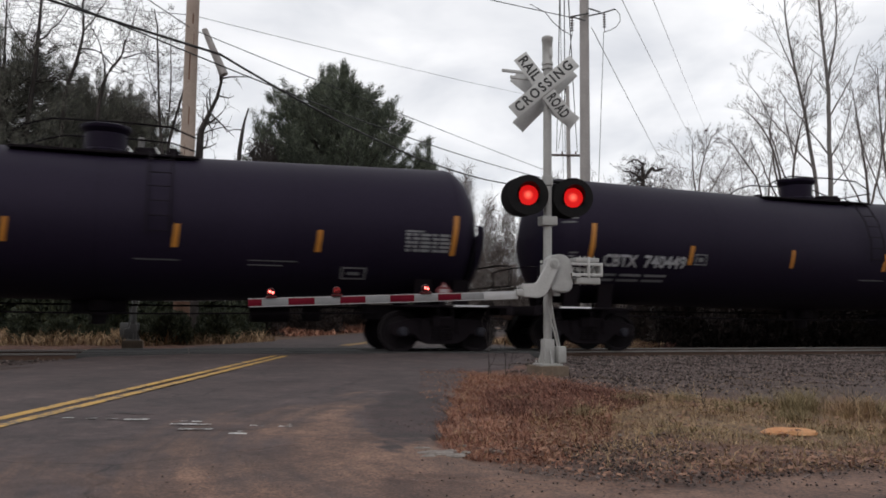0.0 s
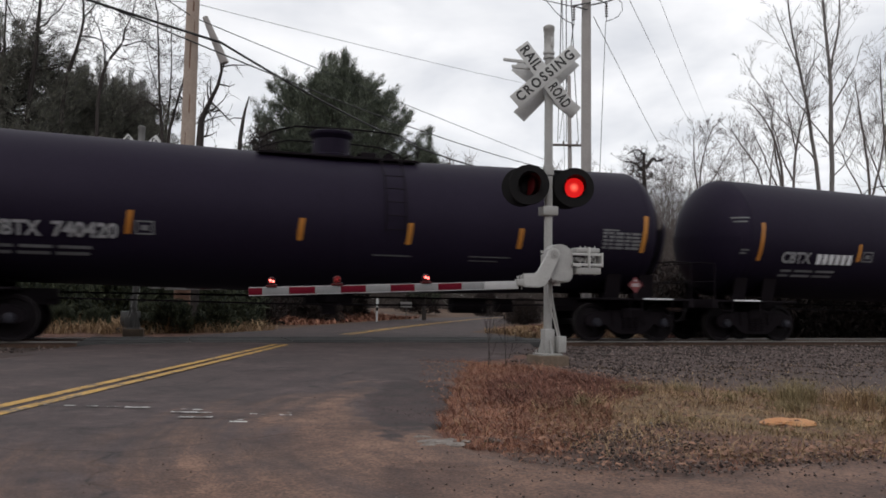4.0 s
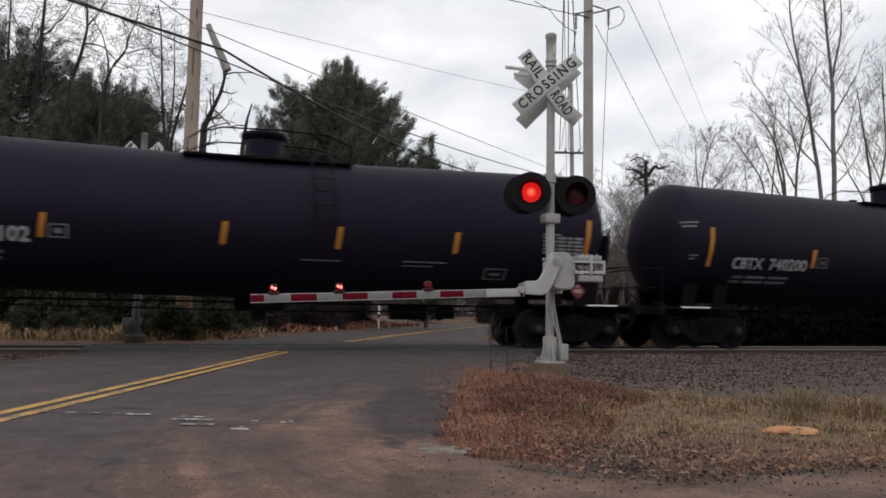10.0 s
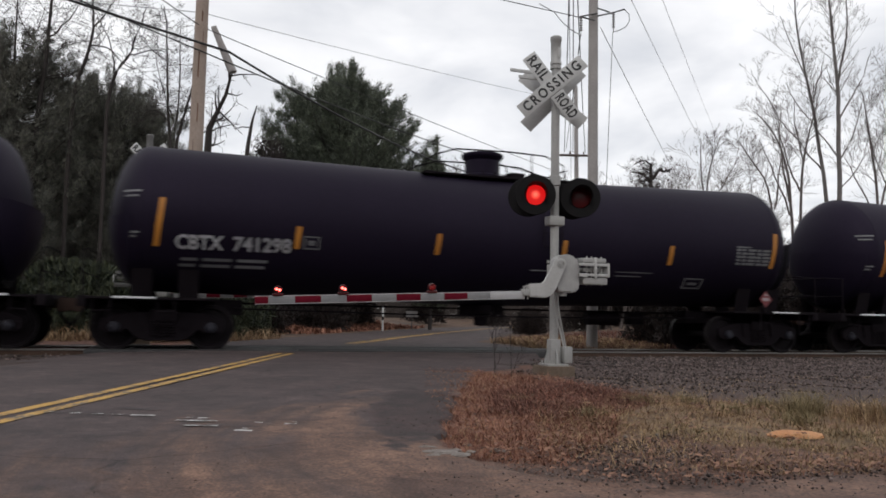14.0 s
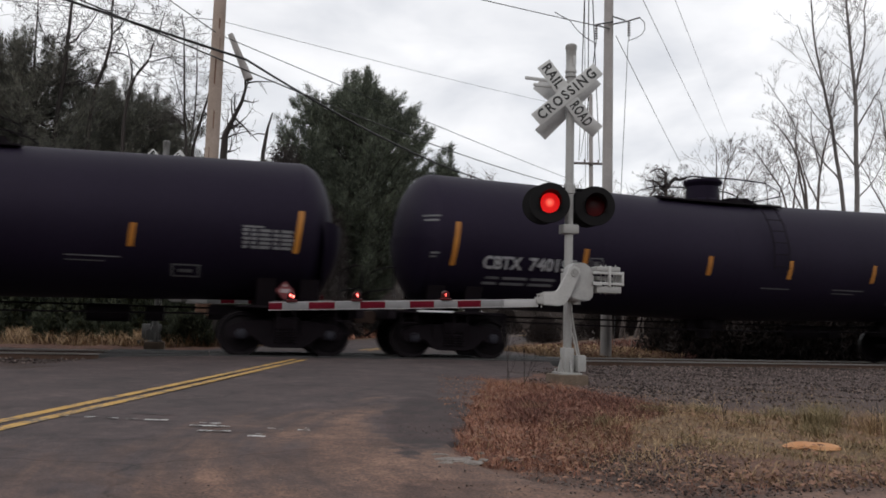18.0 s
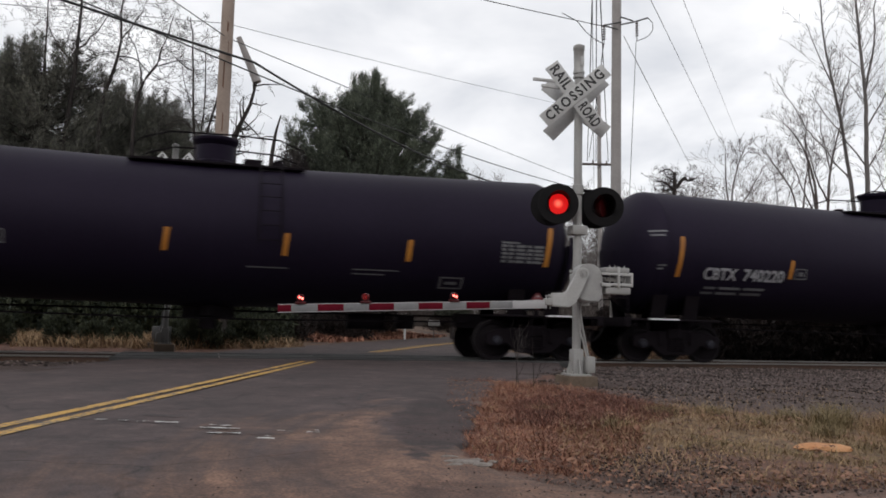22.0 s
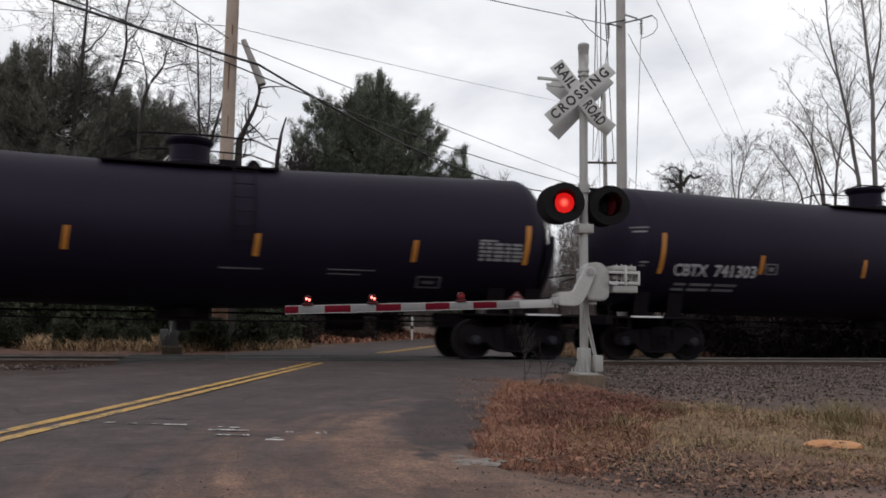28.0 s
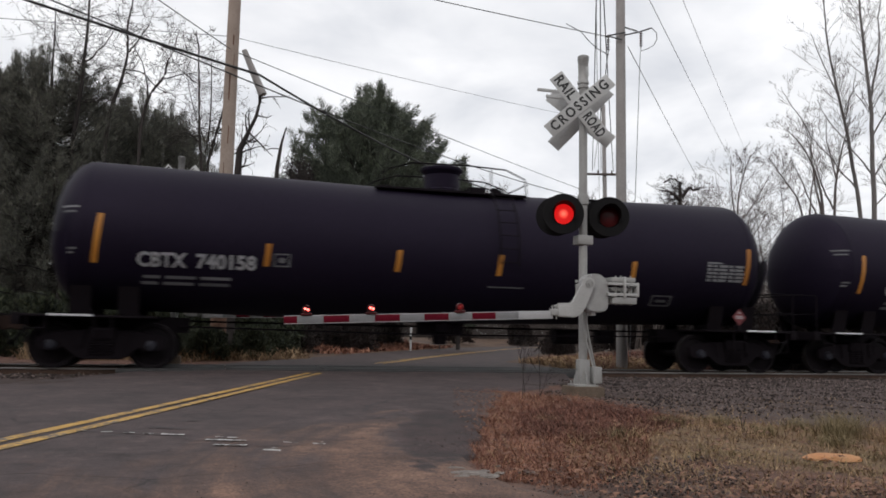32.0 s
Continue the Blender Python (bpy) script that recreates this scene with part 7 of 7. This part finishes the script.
blades("dry_grass", "tall pale dry grass beyond the track", 76, 11000, patch([(-15, 21.5), (-6.6, 24.2), (-6.8, 27), (-15, 27)], 1.0), M["grass_tan"], 0.12, 0.55, 0.010, 0.9)
blades("dry_grass", "straw-pale dry grass on the low bank beside the crossing", 88, 8500, patch([(-11.5, 19.6), (-7.5, 20.5), (-5.9, 22.2), (-5.0, 24.6), (-5.6, 25.6), (-8.5, 23.6), (-12.0, 22.0)], 1.1), M["grass_tan"], 0.10, 0.56, 0.008, 1.0)
blades("dry_grass", "tall pale dry grass along the far road", 77, 12000, patch([(1.4, 25.2), (2.4, 28), (4.0, 31), (6.4, 27.5), (6.8, 24.2), (5.2, 22.6), (2.6, 22.6)], 0.6), M["grass_tan"], 0.06, 0.30, 0.012, 1.2)
blades("russet_grass", "low russet growth among the dry grass", 86, 5000, patch([(1.6, 25.8), (2.8, 30), (5, 34), (8, 30), (7.2, 24), (3.6, 22.2)], 0.9), M["grass_maroon"], 0.08, 0.32, 0.014, 1.0)
blades("leaf_bank", "russet dead growth on the bank along the far road", 78, 16000, patch([(-14, 30), (-5.2, 31), (-3.6, 40), (-1.4, 52), (-14, 52)], 0.3), M["grass_red"], 0.08, 0.32, 0.03, 0.9)


def litter(name, label, seed, n, region, material, s0, s1, flat, kind_="stones", lift=0.3):
    """Loose angular stones (flat=False) or curled leaves (flat=True)."""
    r = np.random.default_rng(seed)
    x, y = region(r, n)
    n = len(x)
    z = np.maximum(ground_z(x, y), np.where(keep_out(x, y), -0.012, -9)) + 0.012
    s = r.uniform(s0, s1, n)
    if flat:
        base = np.array([(-1, -0.5, 0), (0, -0.6, 0.3), (1, 0, 0), (0, 0.6, 0.3), (-1, 0.5, 0.1)])
        faces = np.array([(0, 1, 4), (1, 3, 4), (1, 2, 3)])
    else:
        base = np.array([(1, 0, 0), (0, 1, 0), (-1, 0, 0), (0, -1, 0), (0, 0, 0.8), (0, 0, -0.6)])
        faces = np.array([(0, 1, 4), (1, 2, 4), (2, 3, 4), (3, 0, 4), (1, 0, 5), (2, 1, 5), (3, 2, 5), (0, 3, 5)])
    a = r.uniform(0, 6.283, n)
    ca, sa = np.cos(a)[:, None], np.sin(a)[:, None]
    B = base[None] * r.uniform(0.55, 1.25, (n, len(base), 1)) + r.normal(0, 0.12, (n, len(base), 3))
    B = np.stack([B[..., 0] * ca - B[..., 1] * sa, B[..., 0] * sa + B[..., 1] * ca, B[..., 2]], -1) * s[:, None, None]
    v = (B + np.stack([x, y, z + s * lift], -1)[:, None]).reshape(-1, 3)
    f = (faces[None] + (np.arange(n) * len(base))[:, None, None]).reshape(-1, 3)
    o = new(name, soup(name, v, f, material))
    return tagged(o, label, kind_, kind="stuff")


def along(s0, s1, w0, w1, thin=0.0):
    def region(r, n):
        s, w = r.uniform(s0, s1, n), r.uniform(w0, w1, n)
        x, y = s * c_ - (w + TRACK_AWAY) * s_, s * s_ + (w + TRACK_AWAY) * c_
        ok = ~keep_out(x, y) & ((x > 1.25 + 0.25 * np.sin(y * 3)) | (w > -4.5)) & (r.uniform(0, 1, n) > thin * np.clip((w0 + 2.5 - w) / 2.5, 0, 1))
        return x[ok], y[ok]
    return region


litter("ballast_stones", "loose grey crushed ballast stones before the track", 81, 30000, along(1.2, 15, -11.0, -0.85, 0.9), M["stone"], 0.006, 0.028, False, "ballast")
litter("ballast_stones", "loose grey crushed ballast stones along the track", 82, 9000, along(-20, 24, -2.4, 2.6), M["stone"], 0.02, 0.05, False, "ballast")
litter("gravel", "scattered gravel along the driveway's edge", 83, 1000, patch([(0.2, 4.9), (0.5, 4.15), (1.2, 3.9), (5.2, 3.9), (5.2, 4.6), (1.7, 4.9), (0.9, 5.2)], 0.2), M["stone"], 0.004, 0.012, False, "gravel")
litter("gravel", "fine gravel and grit lying on the driveway", 84, 2000, patch([(-1.6, 3.2), (5, 2.6), (5, 4.3), (0.9, 4.4), (0.1, 5.4), (-0.3, 7.5), (-0.9, 8), (-1.5, 5)], 0.8), M["stone"], 0.003, 0.009, False, "gravel")
litter("gravel", "patch of grey gravel showing through the verge", 87, 1500, patch([(0.62, 4.3), (0.9, 4.1), (1.45, 4.5), (1.7, 5.0), (1.5, 5.4), (0.85, 5.3)], 1.2), M["stone"], 0.004, 0.0125, False, "gravel")
litter("dead_leaves", "reddish fallen leaves along the driveway edge", 96, 2600, patch(BROWN_EDGE, 0.8), M["leaf"], 0.010, 0.026, True, "leaves", 1.4)
litter("gravel", "loose grit and small stones along the driveway edge", 95, 1500, patch([(0.4, 4.2), (0.9, 3.75), (1.9, 4.1), (3.0, 4.5), (5.2, 5.0), (5.2, 5.35), (3.0, 4.85), (1.8, 4.45), (0.9, 4.05)], 0.6), M["stone"], 0.005, 0.016, False, "gravel")
litter("dead_leaves", "curled brown dead leaves on the verge", 85, 4200, patch([(-0.3, 12), (1.8, 10), (2.6, 7.6), (5, 6.8), (5, 4.3), (0.9, 4.2), (0.1, 5.2), (-0.2, 8)], 0.3), M["leaf"], 0.010, 0.024, True, "leaves", 1.6)


def rock(name, label, x, y, sx, sy, sz, material, seed, turn=0, z=0.0):
    b = bm_()
    bmesh.ops.create_icosphere(b, subdivisions=3, radius=1.0)
    for v in b.verts:
        k = noise.noise(v.co * 1.7 + Vector((seed, 0, 0))) * 0.28 + noise.noise(v.co * 5 + Vector((0, seed, 0))) * 0.10
        v.co *= 1 + k
        v.co.z = max(v.co.z, -0.5)
        v.co = Vector((v.co.x * sx, v.co.y * sy, v.co.z * sz))
    o = part(name, b, material, m=at(x, y, turn) @ pose(0, 0, z))
    return tagged(o, label, "stone")


rock("orange_stone", "flat stone with worn orange paint lying in the grass", 2.46, 5.62, 0.20, 0.10, 0.030, M["orange_stone"], 5, 4, 0.020)
rock("concrete_chunk", "pale chip of broken concrete on the verge", 0.33, 4.90, 0.055, 0.03, 0.016, M["pale_stone"], 9, 10, 0.02)
for x, y, sx, sy, turn, sd in ((-0.02, 4.74, 0.115, 0.075, 12, 14), (0.10, 4.66, 0.06, 0.06, 40, 15), (-0.10, 4.90, 0.06, 0.022, 5, 16), (0.07, 4.80, 0.05, 0.035, 70, 17), (-0.06, 4.62, 0.05, 0.028, 20, 18), (0.16, 4.76, 0.03, 0.025, 0, 19)):
    rock("concrete_slab", "flat broken piece of dirty concrete at the asphalt edge", x, y, sx, sy, 0.010, M["pale_stone"], sd, turn, 0.034)
for k in range(8):
    rock("concrete_chunk", "small pale stone chip by the driveway", random.uniform(-0.2, 1.6), random.uniform(4.3, 5.6), random.uniform(0.012, 0.03), random.uniform(0.01, 0.02), 0.01, M["pale_stone"], 20 + k, random.uniform(0, 90), 0.02)

# dead weed stalks by the mast
for x, y, s in ((0.75, 11.3, 1), (0.95, 11.0, 2), (0.62, 10.6, 3), (3.4, 6.5, 4), (2.2, 6.9, 5)):
    bare_tree("weed_stalk", "thin dead weed stalk standing in the grass", 90 + s, 0.95 if y > 9 else 0.4, 0.006, M["bark_dark"], at(x, y), levels=3, kids=(1, 3), spread=0.5, thin=0.0025, group="weed stalks")

motions()
